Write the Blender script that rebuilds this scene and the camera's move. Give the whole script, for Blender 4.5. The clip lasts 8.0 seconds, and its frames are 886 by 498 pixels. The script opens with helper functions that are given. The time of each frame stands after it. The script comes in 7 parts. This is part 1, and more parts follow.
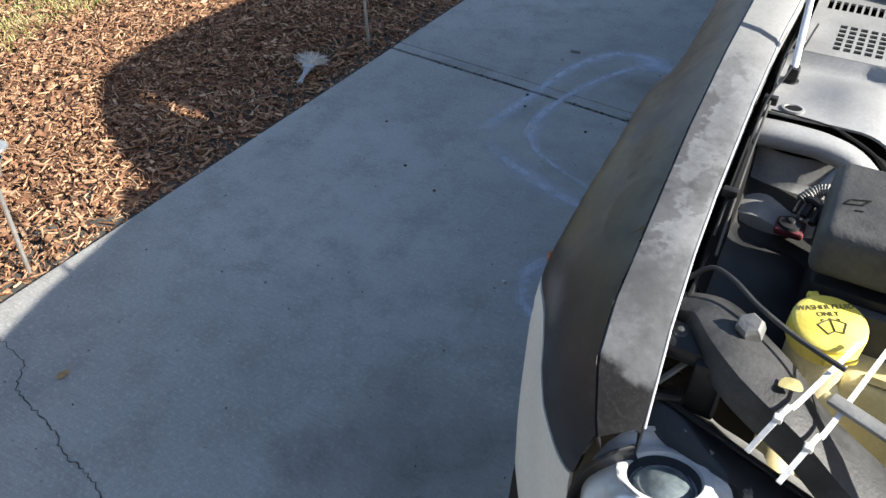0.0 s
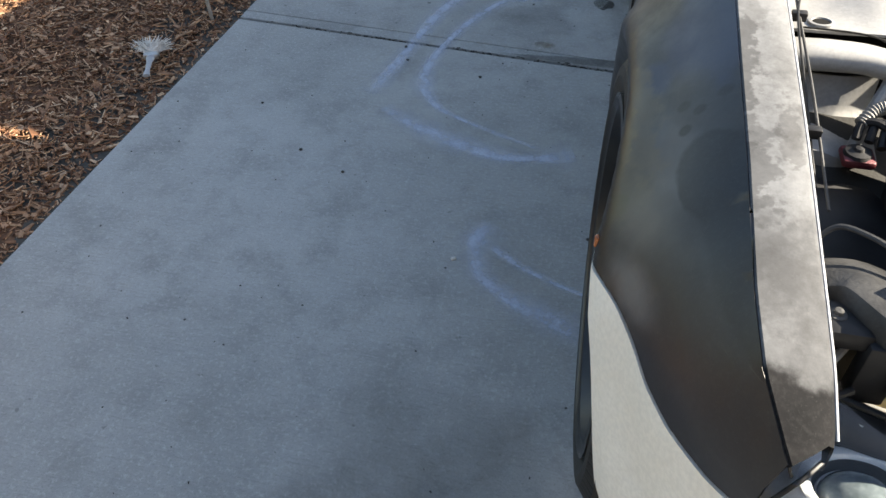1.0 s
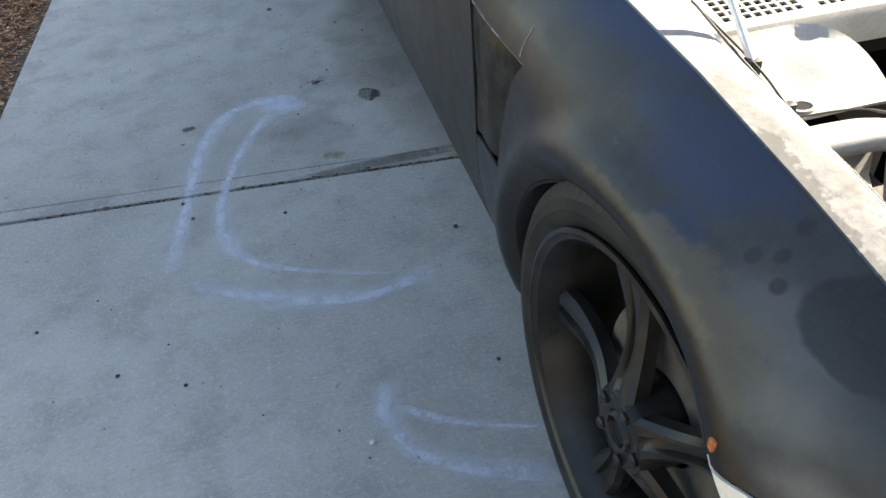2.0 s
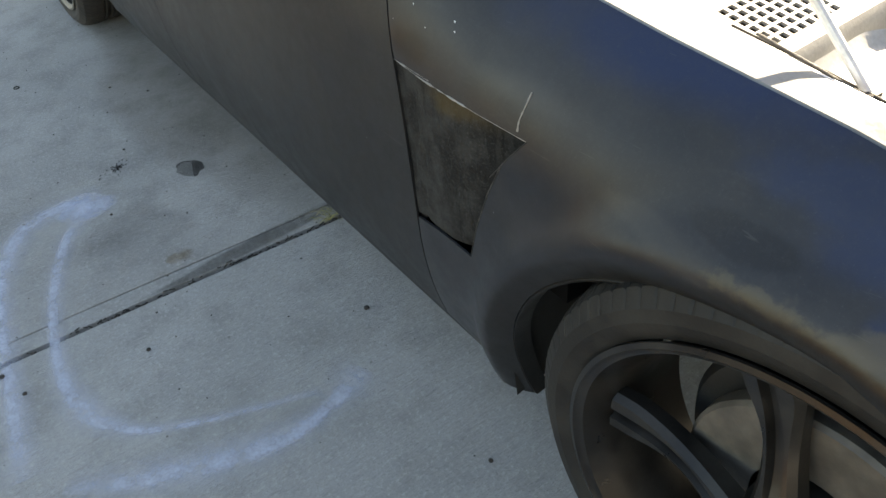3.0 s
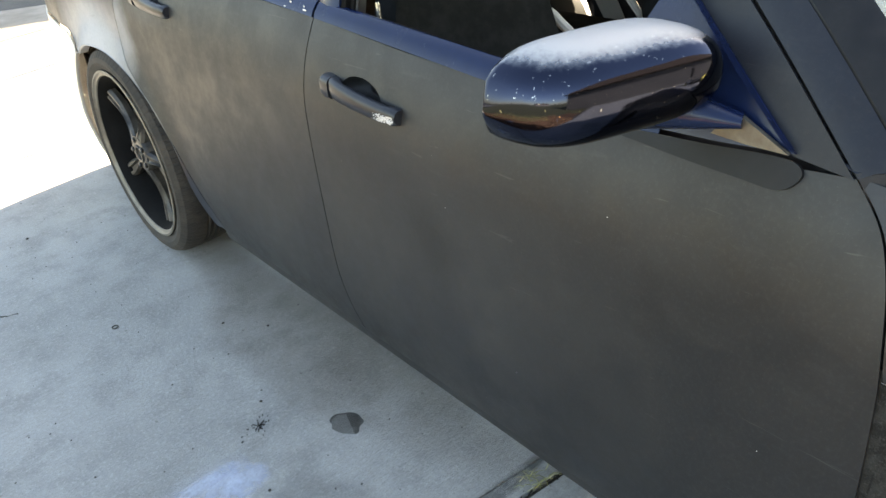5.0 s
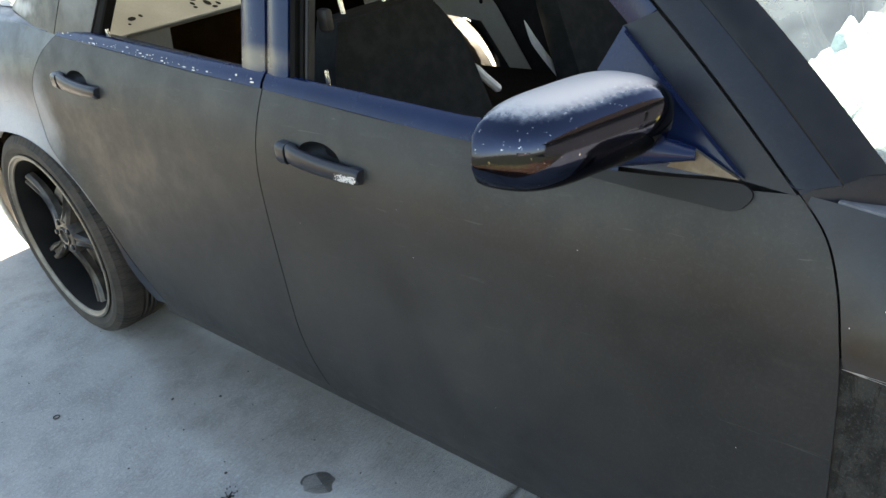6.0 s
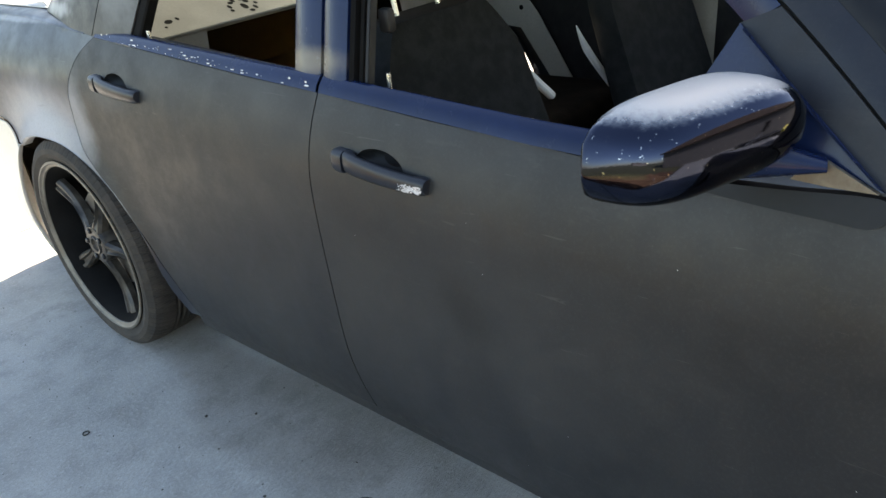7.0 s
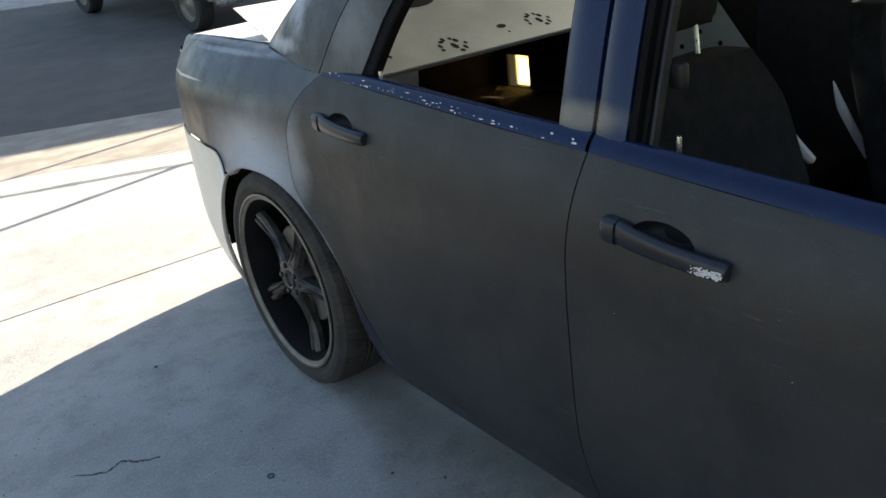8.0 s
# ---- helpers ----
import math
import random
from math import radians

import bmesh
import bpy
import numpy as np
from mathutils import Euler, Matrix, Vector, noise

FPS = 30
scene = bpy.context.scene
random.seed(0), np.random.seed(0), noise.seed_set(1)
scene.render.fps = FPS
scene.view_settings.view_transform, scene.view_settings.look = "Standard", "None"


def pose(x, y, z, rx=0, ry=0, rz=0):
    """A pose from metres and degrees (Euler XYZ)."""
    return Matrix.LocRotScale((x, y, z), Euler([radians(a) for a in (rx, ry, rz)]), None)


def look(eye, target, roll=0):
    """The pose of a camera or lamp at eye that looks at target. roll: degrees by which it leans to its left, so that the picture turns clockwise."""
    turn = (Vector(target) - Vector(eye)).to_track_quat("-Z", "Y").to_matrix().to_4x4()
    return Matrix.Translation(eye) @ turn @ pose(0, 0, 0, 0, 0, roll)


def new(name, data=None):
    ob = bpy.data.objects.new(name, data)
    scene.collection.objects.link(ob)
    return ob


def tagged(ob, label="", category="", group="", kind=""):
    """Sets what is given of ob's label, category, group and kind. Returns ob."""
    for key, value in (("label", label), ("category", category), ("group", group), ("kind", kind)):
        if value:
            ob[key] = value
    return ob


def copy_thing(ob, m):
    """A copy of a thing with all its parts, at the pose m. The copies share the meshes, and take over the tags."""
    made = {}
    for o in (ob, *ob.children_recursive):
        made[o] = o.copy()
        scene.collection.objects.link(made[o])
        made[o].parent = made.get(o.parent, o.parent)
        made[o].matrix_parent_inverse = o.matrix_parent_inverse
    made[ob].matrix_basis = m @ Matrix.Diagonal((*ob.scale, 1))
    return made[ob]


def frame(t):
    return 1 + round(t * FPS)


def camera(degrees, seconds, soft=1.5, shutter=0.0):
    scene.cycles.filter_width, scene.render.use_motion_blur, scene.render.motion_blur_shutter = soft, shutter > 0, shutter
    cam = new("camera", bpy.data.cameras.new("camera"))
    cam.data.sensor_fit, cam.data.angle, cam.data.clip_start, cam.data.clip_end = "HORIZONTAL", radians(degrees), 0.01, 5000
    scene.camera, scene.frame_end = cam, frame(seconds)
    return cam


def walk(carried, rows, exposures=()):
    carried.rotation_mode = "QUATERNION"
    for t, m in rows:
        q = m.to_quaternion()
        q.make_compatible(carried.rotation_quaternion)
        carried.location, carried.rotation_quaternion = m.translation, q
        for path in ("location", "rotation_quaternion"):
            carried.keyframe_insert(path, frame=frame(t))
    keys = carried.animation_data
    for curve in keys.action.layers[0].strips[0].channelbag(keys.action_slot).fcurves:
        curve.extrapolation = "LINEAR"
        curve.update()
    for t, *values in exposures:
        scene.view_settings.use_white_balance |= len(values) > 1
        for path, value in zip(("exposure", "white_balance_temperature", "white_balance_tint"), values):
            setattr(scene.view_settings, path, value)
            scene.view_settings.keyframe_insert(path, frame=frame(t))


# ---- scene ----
cam = camera(60.4, 8.0)
EXPOSURES = [(0.0, 1.55, 6300, 9), (0.5, 1.85, 6700, 9), (1.0, 2.2, 7150, 9), (2.0, 2.7, 7700, 9), (3.5, 2.9, 8900, 9), (4.0, 3.15, 8900, 9), (4.5, 3.5, 8800, 9), (6.0, 3.15, 8000, 9), (7.0, 3.0, 7700, 10), (7.5, 2.75, 7500, 9), (8.0, 2.0, 7000, 9)]
PATH = [
    (0, (0.295, -1.035, 1.336), (-0.451, 0.319, 0.067), 0.7),
    (0.5, (0.17, -1.074, 1.332), (-0.357, 0.327, 0.006), -0.6),
    (1, (0.0, -0.926, 1.264), (-0.342, 0.49, -0.107), -1.1),
    (1.5, (-0.122, -0.776, 1.268), (-0.184, 0.662, -0.121), -4.8),
    (2, (-0.304, -0.59, 1.265), (0.008, 0.91, -0.02), -4.6),
    (2.2, (-0.354, -0.497, 1.263), (0.103, 0.966, -0.021), -5.1),
    (3.3, (-0.457, -0.049, 1.23), (0.449, 1.125, -0.112), -6.2),
    (3.5, (-0.489, -0.001, 1.238), (0.487, 1.134, -0.088), -5.6),
    (4, (-0.616, 0.15, 1.245), (0.427, 1.314, -0.004), -5.1),
    (4.5, (-0.662, 0.336, 1.277), (0.34, 1.659, 0.161), -6.3),
    (4.7, (-0.659, 0.402, 1.293), (0.346, 1.782, 0.251), -6.0),
    (5.8, (-0.776, 0.491, 1.355), (0.457, 1.74, 0.396), -8.0),
    (6, (-0.793, 0.488, 1.356), (0.48, 1.723, 0.433), -8.0),
    (6.5, (-0.834, 0.509, 1.356), (0.467, 1.727, 0.449), -7.2),
    (7, (-0.792, 0.625, 1.333), (0.472, 1.89, 0.436), -7.8),
    (7.5, (-0.794, 0.772, 1.36), (0.339, 2.22, 0.575), -8.9),
    (8, (-0.847, 0.917, 1.362), (0.215, 2.42, 0.579), -7.4),
]
walk(cam, [(t, look(eye, target, roll)) for t, eye, target, roll in PATH], EXPOSURES)

# ---- light: a low sun behind the far side of the car, clear sky ----
SUN_TO = Vector((1.69, 0.44, 1.0)).normalized()
world = bpy.data.worlds.new("sky")
scene.world = world
world.use_nodes = True
wn, wl = world.node_tree.nodes, world.node_tree.links
sky = wn.new("ShaderNodeTexSky")
sky.sky_type, sky.sun_disc = "NISHITA", False
sky.sun_elevation, sky.sun_rotation = math.asin(SUN_TO.z), math.atan2(SUN_TO.x, SUN_TO.y)
wn["Background"].inputs["Strength"].default_value = 0.08
wl.new(sky.outputs["Color"], wn["Background"].inputs["Color"])
sun = new("sun", bpy.data.lights.new("sun", "SUN"))
sun.data.energy, sun.data.angle, sun.data.color = 5.0, radians(0.53), (1.0, 0.93, 0.82)
sun.matrix_world = look(SUN_TO * 20, (0, 0, 0))


# ---- small tools ----
def interp(x, table):
    """Smooth value from a short table of (position, value)."""
    xs = [a for a, _ in table]
    return float(np.interp(x, xs, [b for _, b in table]))


def smooth(points, n=6, closed=False):
    """A Catmull-Rom line through a few points."""
    p = [Vector(q) for q in points]
    out, m = [], len(p)
    for i in range(m if closed else m - 1):
        a, b = p[i - 1 if (closed or i) else 0], p[i]
        c, d = p[(i + 1) % m], p[(i + 2) % m if closed else min(i + 2, m - 1)]
        for k in range(n):
            t = k / n
            out.append(0.5 * (2 * b + (c - a) * t + (2 * a - 5 * b + 4 * c - d) * t * t + (3 * b - a - 3 * c + d) * t ** 3))
    if not closed:
        out.append(p[-1])
    return out


def thing(name, label, category, group="", kind=""):
    return tagged(new(name), label, category, group, kind)


def shade(me, angle=35):
    me.polygons.foreach_set("use_smooth", [True] * len(me.polygons))
    me.set_sharp_from_angle(angle=radians(angle))


def part(name, bm, material, parent=None, label="", angle=35, kind=""):
    """Links a bmesh as one mesh object under a thing or a part."""
    me = bpy.data.meshes.new(name)
    bm.to_mesh(me)
    bm.free()
    shade(me, angle)
    for m in material if isinstance(material, (list, tuple)) else [material]:
        me.materials.append(m)
    ob = new(name, me)
    ob.parent = parent
    if label:
        tagged(ob, label, kind=kind) if kind else tagged(ob, label)
    return ob


def face_up(bm):
    """Turns an open sheet's faces to look up."""
    bm.normal_update()
    if sum(f.normal.z * f.calc_area() for f in bm.faces) < 0:
        bmesh.ops.reverse_faces(bm, faces=bm.faces)
    return bm


def single(name, bm, material, label, category, group="", kind="", angle=35):
    return tagged(part(name, bm, material, None, "", angle), label, category, group, kind)


def add_box(bm, lo, hi, bevel=0.0, m=None, segments=2):
    lo, hi = Vector(lo), Vector(hi)
    c, d = (lo + hi) / 2, hi - lo
    mat = (m or Matrix()) @ Matrix.Translation(c) @ Matrix.Diagonal((*d, 1))
    made = bmesh.ops.create_cube(bm, size=1, matrix=mat)["verts"]
    if bevel:
        edges = list({e for v in made for e in v.link_edges})
        bmesh.ops.bevel(bm, geom=edges, offset=bevel, segments=segments, affect="EDGES", profile=0.5)


def add_tube(bm, points, radius, sides=8, caps=True, flat=1.0):
    """A round bar along a line of points; radius may be a list."""
    p = [Vector(q) for q in points]
    rings = []
    up = Vector((0, 0, 1))
    for i, q in enumerate(p):
        way = (p[min(i + 1, len(p) - 1)] - p[max(i - 1, 0)]).normalized()
        if abs(way.dot(up)) > 0.95:
            up = Vector((1, 0, 0))
        a = way.cross(up).normalized()
        b = a.cross(way).normalized()
        up = b
        r = radius[i] if isinstance(radius, (list, tuple)) else radius
        rings.append([bm.verts.new(q + r * (math.cos(k * math.tau / sides) * a + flat * math.sin(k * math.tau / sides) * b)) for k in range(sides)])
    for r0, r1 in zip(rings, rings[1:]):
        for k in range(sides):
            bm.faces.new((r0[k], r0[(k + 1) % sides], r1[(k + 1) % sides], r1[k]))
    if caps:
        bm.faces.new(rings[0][::-1])
        bm.faces.new(rings[-1])


def add_lathe(bm, profile, segments=48, m=None, closed=False, cut=None):
    """Turns a profile of (radius, height) about the z axis. cut(i, k) pulls a point towards the axis."""
    m = m or Matrix()
    rings = []
    for i, (r, h) in enumerate(profile):
        rings.append([bm.verts.new(m @ Vector(((r - (cut(i, k) if cut else 0)) * math.cos(k * math.tau / segments), (r - (cut(i, k) if cut else 0)) * math.sin(k * math.tau / segments), h))) for k in range(segments)])
    pairs = list(zip(rings, rings[1:])) + ([(rings[-1], rings[0])] if closed else [])
    for r0, r1 in pairs:
        for k in range(segments):
            bm.faces.new((r0[k], r0[(k + 1) % segments], r1[(k + 1) % segments], r1[k]))
    return rings


def add_loft(bm, rows, close_ends=False, ring=False):
    """A skin over rows of points of equal length."""
    vs = [[bm.verts.new(p) for p in row] for row in rows]
    n = len(vs[0])
    for a, b in zip(vs, vs[1:]):
        for k in range(n if ring else n - 1):
            bm.faces.new((a[k], a[(k + 1) % n], b[(k + 1) % n], b[k]))
    if close_ends:
        bm.faces.new(vs[0][::-1])
        bm.faces.new(vs[-1])
    return vs


def thicken(ob, depth, offset=-1.0):
    """Gives a sheet its thickness: a second skin along the normals, joined at the rims, all one piece."""
    bm = bmesh.new()
    bm.from_mesh(ob.data)
    bmesh.ops.remove_doubles(bm, verts=bm.verts, dist=1e-6)
    bm.normal_update()
    rims = [e for e in bm.edges if e.is_boundary]
    faces = list(bm.faces)
    outer = list(bm.verts)
    shift = {v: v.normal * depth for v in outer}
    for v in outer:
        v.co += shift[v] * (offset + 1) / 2
    inner = {v: bm.verts.new(v.co - shift[v]) for v in outer}
    for f in faces:
        bm.faces.new([inner[v] for v in reversed(f.verts)])
    for e in rims:
        loop = e.link_loops[0]
        a, b = loop.vert, loop.link_loop_next.vert
        bm.faces.new((b, a, inner[a], inner[b]))
    bm.to_mesh(ob.data)
    bm.free()
    shade(ob.data, 40)
    return ob


def flat_fill(bm, outline):
    """A face from an outline in the plane of the list, triangulated."""
    f = bm.faces.new([bm.verts.new(p) for p in outline])
    bmesh.ops.triangulate(bm, faces=[f], ngon_method="EAR_CLIP")


# ---- node materials ----
def material(name):
    m = bpy.data.materials.new(name)
    m.use_nodes = True
    m.node_tree.nodes.clear()
    return m, m.node_tree.nodes, m.node_tree.links


def nd(nodes, kind, **values):
    n = nodes.new(kind)
    for key, v in values.items():
        if key == "op":
            n.operation = v
        elif key == "blend":
            n.blend_type = v
        else:
            n.inputs[key.replace("_", " ")].default_value = v
    return n


def noise_node(nodes, links, scale, detail=6.0, rough=0.6, distort=0.0, coords="Object", stretch=None):
    tc = nodes.new("ShaderNodeTexCoord")
    n = nd(nodes, "ShaderNodeTexNoise", Scale=scale, Detail=detail, Roughness=rough, Distortion=distort)
    src = tc.outputs[coords]
    if stretch:
        mp = nodes.new("ShaderNodeMapping")
        mp.inputs["Scale"].default_value = stretch
        links.new(src, mp.inputs["Vector"])
        src = mp.outputs["Vector"]
    links.new(src, n.inputs["Vector"])
    return n.outputs["Fac"]


def ramp(nodes, links, fac, stops):
    r = nodes.new("ShaderNodeValToRGB")
    while len(r.color_ramp.elements) < len(stops):
        r.color_ramp.elements.new(0.5)
    for e, (pos, c) in zip(r.color_ramp.elements, stops):
        e.position, e.color = pos, (*c, 1) if len(c) == 3 else c
    links.new(fac, r.inputs["Fac"])
    return r.outputs["Color"]


def mixc(nodes, links, fac, a, b, blend="MIX"):
    m = nodes.new("ShaderNodeMix")
    m.data_type, m.blend_type = "RGBA", blend
    if isinstance(fac, float):
        m.inputs[0].default_value = fac
    else:
        links.new(fac, m.inputs[0])
    for sock, v in ((m.inputs[6], a), (m.inputs[7], b)):
        if isinstance(v, tuple):
            sock.default_value = (*v, 1)
        else:
            links.new(v, sock)
    return m.outputs[2]


def rangef(nodes, links, fac, a, b, c, d):
    m = nodes.new("ShaderNodeMapRange")
    m.interpolation_type = "SMOOTHSTEP"
    for k, v in zip(("From Min", "From Max", "To Min", "To Max"), (a, b, c, d)):
        m.inputs[k].default_value = v
    links.new(fac, m.inputs["Value"])
    return m.outputs["Result"]


def finish(m, nodes, links, color, rough, bump=None, depth=0.001, metallic=0.0, specular=0.5, **more):
    p = nodes.new("ShaderNodeBsdfPrincipled")
    o = nodes.new("ShaderNodeOutputMaterial")
    for key, v in (("Base Color", color), ("Roughness", rough), ("Metallic", metallic), ("Specular IOR Level", specular), *[(k.replace("_", " "), w) for k, w in more.items()]):
        if isinstance(v, tuple):
            p.inputs[key].default_value = (*v, 1)
        elif isinstance(v, (int, float)):
            p.inputs[key].default_value = v
        else:
            links.new(v, p.inputs[key])
    if bump is not None:
        b = nodes.new("ShaderNodeBump")
        b.inputs["Strength"].default_value = 1.0
        b.inputs["Distance"].default_value = depth
        links.new(bump, b.inputs["Height"])
        links.new(b.outputs["Normal"], p.inputs["Normal"])
    links.new(p.outputs["BSDF"], o.inputs["Surface"])
    return m


def plain(name, c1, c2, scale=20.0, rough=0.6, depth=0.0005, metallic=0.0, fine=200.0, specular=0.5, **more):
    """A surface of two mottled tones with a fine grain."""
    m, n, l = material(name)
    a = noise_node(n, l, scale, 5)
    f = noise_node(n, l, fine, 3)
    col = mixc(n, l, rangef(n, l, a, 0.35, 0.68, 0, 1), c1, c2)
    col = mixc(n, l, rangef(n, l, f, 0.3, 0.7, 0.0, 0.25), col, tuple(v * 0.6 for v in c1))
    r = rangef(n, l, a, 0.3, 0.7, rough - 0.07, min(1.0, rough + 0.07))
    return finish(m, n, l, col, r, f, depth, metallic, specular, **more)


def spot(n, l, centre, size, soft=0.5, wobble=0.3, scale=13.0):
    """A mask round a place: 1 inside an ellipsoid, with a ragged soft rim."""
    tc = n.new("ShaderNodeTexCoord")
    mp = n.new("ShaderNodeMapping")
    mp.vector_type = "TEXTURE"
    mp.inputs["Location"].default_value = centre
    mp.inputs["Scale"].default_value = size
    l.new(tc.outputs["Object"], mp.inputs["Vector"])
    ln = n.new("ShaderNodeVectorMath")
    ln.operation = "LENGTH"
    l.new(mp.outputs["Vector"], ln.inputs[0])
    nz = noise_node(n, l, scale, 5)
    ad = nd(n, "ShaderNodeMath", op="MULTIPLY_ADD")
    ad.inputs[1].default_value = wobble * 2
    l.new(nz, ad.inputs[0])
    l.new(ln.outputs["Value"], ad.inputs[2])
    return rangef(n, l, ad.outputs[0], 1 - soft + wobble, 1 + wobble, 1, 0)


def primer(name, patches=(), rough=0.48, base=((0.012, 0.0132, 0.0148), (0.0225, 0.0236, 0.0248)), cloud=0.5, specular=0.42, dust=1.0):
    """Hand-sprayed dark satin primer with overspray clouds, patches of other coats and painted-in sheen, and fine
    scratches.
    """
    m, n, l = material(name)
    big = noise_node(n, l, 2.3, 8, 0.72)
    mid = noise_node(n, l, 11.0, 8, 0.75)
    fine = noise_node(n, l, 420.0, 2)
    swirl = noise_node(n, l, 26.0, 5, 0.7, stretch=(1, 0.35, 1.6))
    col = mixc(n, l, rangef(n, l, big, 0.35, 0.68, 0, 1), *base)
    col = mixc(n, l, rangef(n, l, mid, 0.42, 0.75, 0, cloud), col, (0.028, 0.0288, 0.0292))
    col = mixc(n, l, rangef(n, l, swirl, 0.56, 0.74, 0, 0.30 * dust), col, (0.055, 0.054, 0.051))
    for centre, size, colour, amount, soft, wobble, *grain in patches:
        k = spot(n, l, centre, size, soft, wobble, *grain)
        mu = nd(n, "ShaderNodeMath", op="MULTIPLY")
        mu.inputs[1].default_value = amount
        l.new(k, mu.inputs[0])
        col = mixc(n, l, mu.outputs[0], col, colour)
    col = mixc(n, l, rangef(n, l, noise_node(n, l, 150.0, 4, 0.7), 0.45, 0.72, 0, 0.20 * dust), col, (0.050, 0.051, 0.052))
    col = mixc(n, l, rangef(n, l, fine, 0.62, 0.75, 0, 0.08 * dust), col, (0.20, 0.20, 0.19))
    scratch = noise_node(n, l, 9.0, 3, 0.5, 2.0, stretch=(1, 0.5, 9))
    col = mixc(n, l, rangef(n, l, scratch, 0.705, 0.73, 0, 0.22 * dust), col, (0.12, 0.118, 0.11))
    r = rangef(n, l, mid, 0.3, 0.72, rough - 0.06, rough + 0.12)
    return finish(m, n, l, col, r, fine, 0.00009, 0.0, specular)


# ---- materials ----
def concrete_material():
    m, n, l = material("driveway concrete")
    big = noise_node(n, l, 1.1, 6, 0.6)
    mid = noise_node(n, l, 7.0, 8, 0.68)
    fine = noise_node(n, l, 95.0, 6, 0.75)
    broom = noise_node(n, l, 60.0, 4, 0.6, stretch=(0.35, 3.2, 1))
    speck = noise_node(n, l, 38.0, 3, 0.5)
    col = mixc(n, l, rangef(n, l, big, 0.3, 0.7, 0, 1), (0.30, 0.295, 0.28), (0.40, 0.39, 0.37))
    col = mixc(n, l, rangef(n, l, mid, 0.42, 0.72, 0, 0.75), col, (0.235, 0.23, 0.215))
    col = mixc(n, l, rangef(n, l, fine, 0.48, 0.70, 0, 0.55), col, (0.52, 0.51, 0.48))
    grain = noise_node(n, l, 210.0, 4, 0.8)
    col = mixc(n, l, rangef(n, l, grain, 0.50, 0.70, 0, 0.5), col, (0.16, 0.155, 0.14))
    col = mixc(n, l, rangef(n, l, broom, 0.56, 0.7, 0, 0.35), col, (0.19, 0.185, 0.17))
    col = mixc(n, l, rangef(n, l, speck, 0.70, 0.76, 0, 0.6), col, (0.14, 0.135, 0.12))
    h = nd(n, "ShaderNodeMath", op="ADD")
    l.new(fine, h.inputs[0])
    l.new(broom, h.inputs[1])
    return finish(m, n, l, col, rangef(n, l, mid, 0.3, 0.7, 0.78, 0.93), h.outputs[0], 0.0024, 0, 0.35)


def faded(name, colour, strength=0.8, grain=30.0, rough=0.8, low=0.35, high=0.65):
    """A thin film whose cover follows its own 'cover' attribute, broken by grain."""
    m, n, l = material(name)
    at = n.new("ShaderNodeAttribute")
    at.attribute_name = "cover"
    g = noise_node(n, l, grain, 6, 0.7)
    g2 = noise_node(n, l, grain * 0.15, 3, 0.6)
    mu = nd(n, "ShaderNodeMath", op="MULTIPLY")
    l.new(at.outputs["Fac"], mu.inputs[0])
    l.new(rangef(n, l, g, low, high, 0.35, 1.0), mu.inputs[1])
    m2 = nd(n, "ShaderNodeMath", op="MULTIPLY")
    l.new(mu.outputs[0], m2.inputs[0])
    l.new(rangef(n, l, g2, 0.3, 0.6, 0.45 * strength, strength), m2.inputs[1])
    p = n.new("ShaderNodeBsdfPrincipled")
    p.inputs["Base Color"].default_value = (*colour, 1)
    p.inputs["Roughness"].default_value = rough
    t = n.new("ShaderNodeBsdfTransparent")
    mx = n.new("ShaderNodeMixShader")
    o = n.new("ShaderNodeOutputMaterial")
    l.new(m2.outputs[0], mx.inputs[0])
    l.new(t.outputs[0], mx.inputs[1])
    l.new(p.outputs[0], mx.inputs[2])
    l.new(mx.outputs[0], o.inputs["Surface"])
    return m


def island_material(name, stops, rough=0.85, grain=60.0, depth=0.0008):
    m, n, l = material(name)
    g = n.new("ShaderNodeNewGeometry")
    col = ramp(n, l, g.outputs["Random Per Island"], stops)
    f = noise_node(n, l, grain, 4, stretch=(1, 1, 1))
    col = mixc(n, l, rangef(n, l, f, 0.35, 0.7, 0, 0.5), col, tuple(v * 0.45 for v in stops[0][1]))
    return finish(m, n, l, col, rough, f, depth, 0, 0.3)


CONCRETE = concrete_material()
JOINT = plain("joint dirt", (0.05, 0.047, 0.04), (0.09, 0.08, 0.065), 30, 0.95, 0.003, fine=90)
SOIL = plain("dry lawn ground", (0.075, 0.078, 0.032), (0.13, 0.12, 0.060), 6, 0.95, 0.01, fine=60)
MULCH_BASE = plain("crumbled mulch", (0.09, 0.045, 0.024), (0.20, 0.105, 0.056), 40, 0.95, 0.006, fine=140)
MULCH = island_material("wood chips", [(0.0, (0.09, 0.040, 0.022)), (0.30, (0.22, 0.105, 0.054)), (0.7, (0.42, 0.235, 0.130)), (1.0, (0.66, 0.45, 0.28))], 0.8)
GRASS = island_material("dry grass", [(0.0, (0.16, 0.19, 0.05)), (0.4, (0.34, 0.34, 0.11)), (0.75, (0.52, 0.47, 0.22)), (1.0, (0.62, 0.56, 0.34))], 0.7)
# Sunlit and shaded street get two colours: pale strip here, dark asphalt below.
LIT_STREET = plain("pale sunlit street strip", (0.22, 0.195, 0.16), (0.34, 0.305, 0.26), 3.0, 0.9, 0.003, fine=140)
ASPHALT = plain("old asphalt", (0.068, 0.066, 0.062), (0.11, 0.105, 0.095), 2.0, 0.9, 0.004, fine=120)
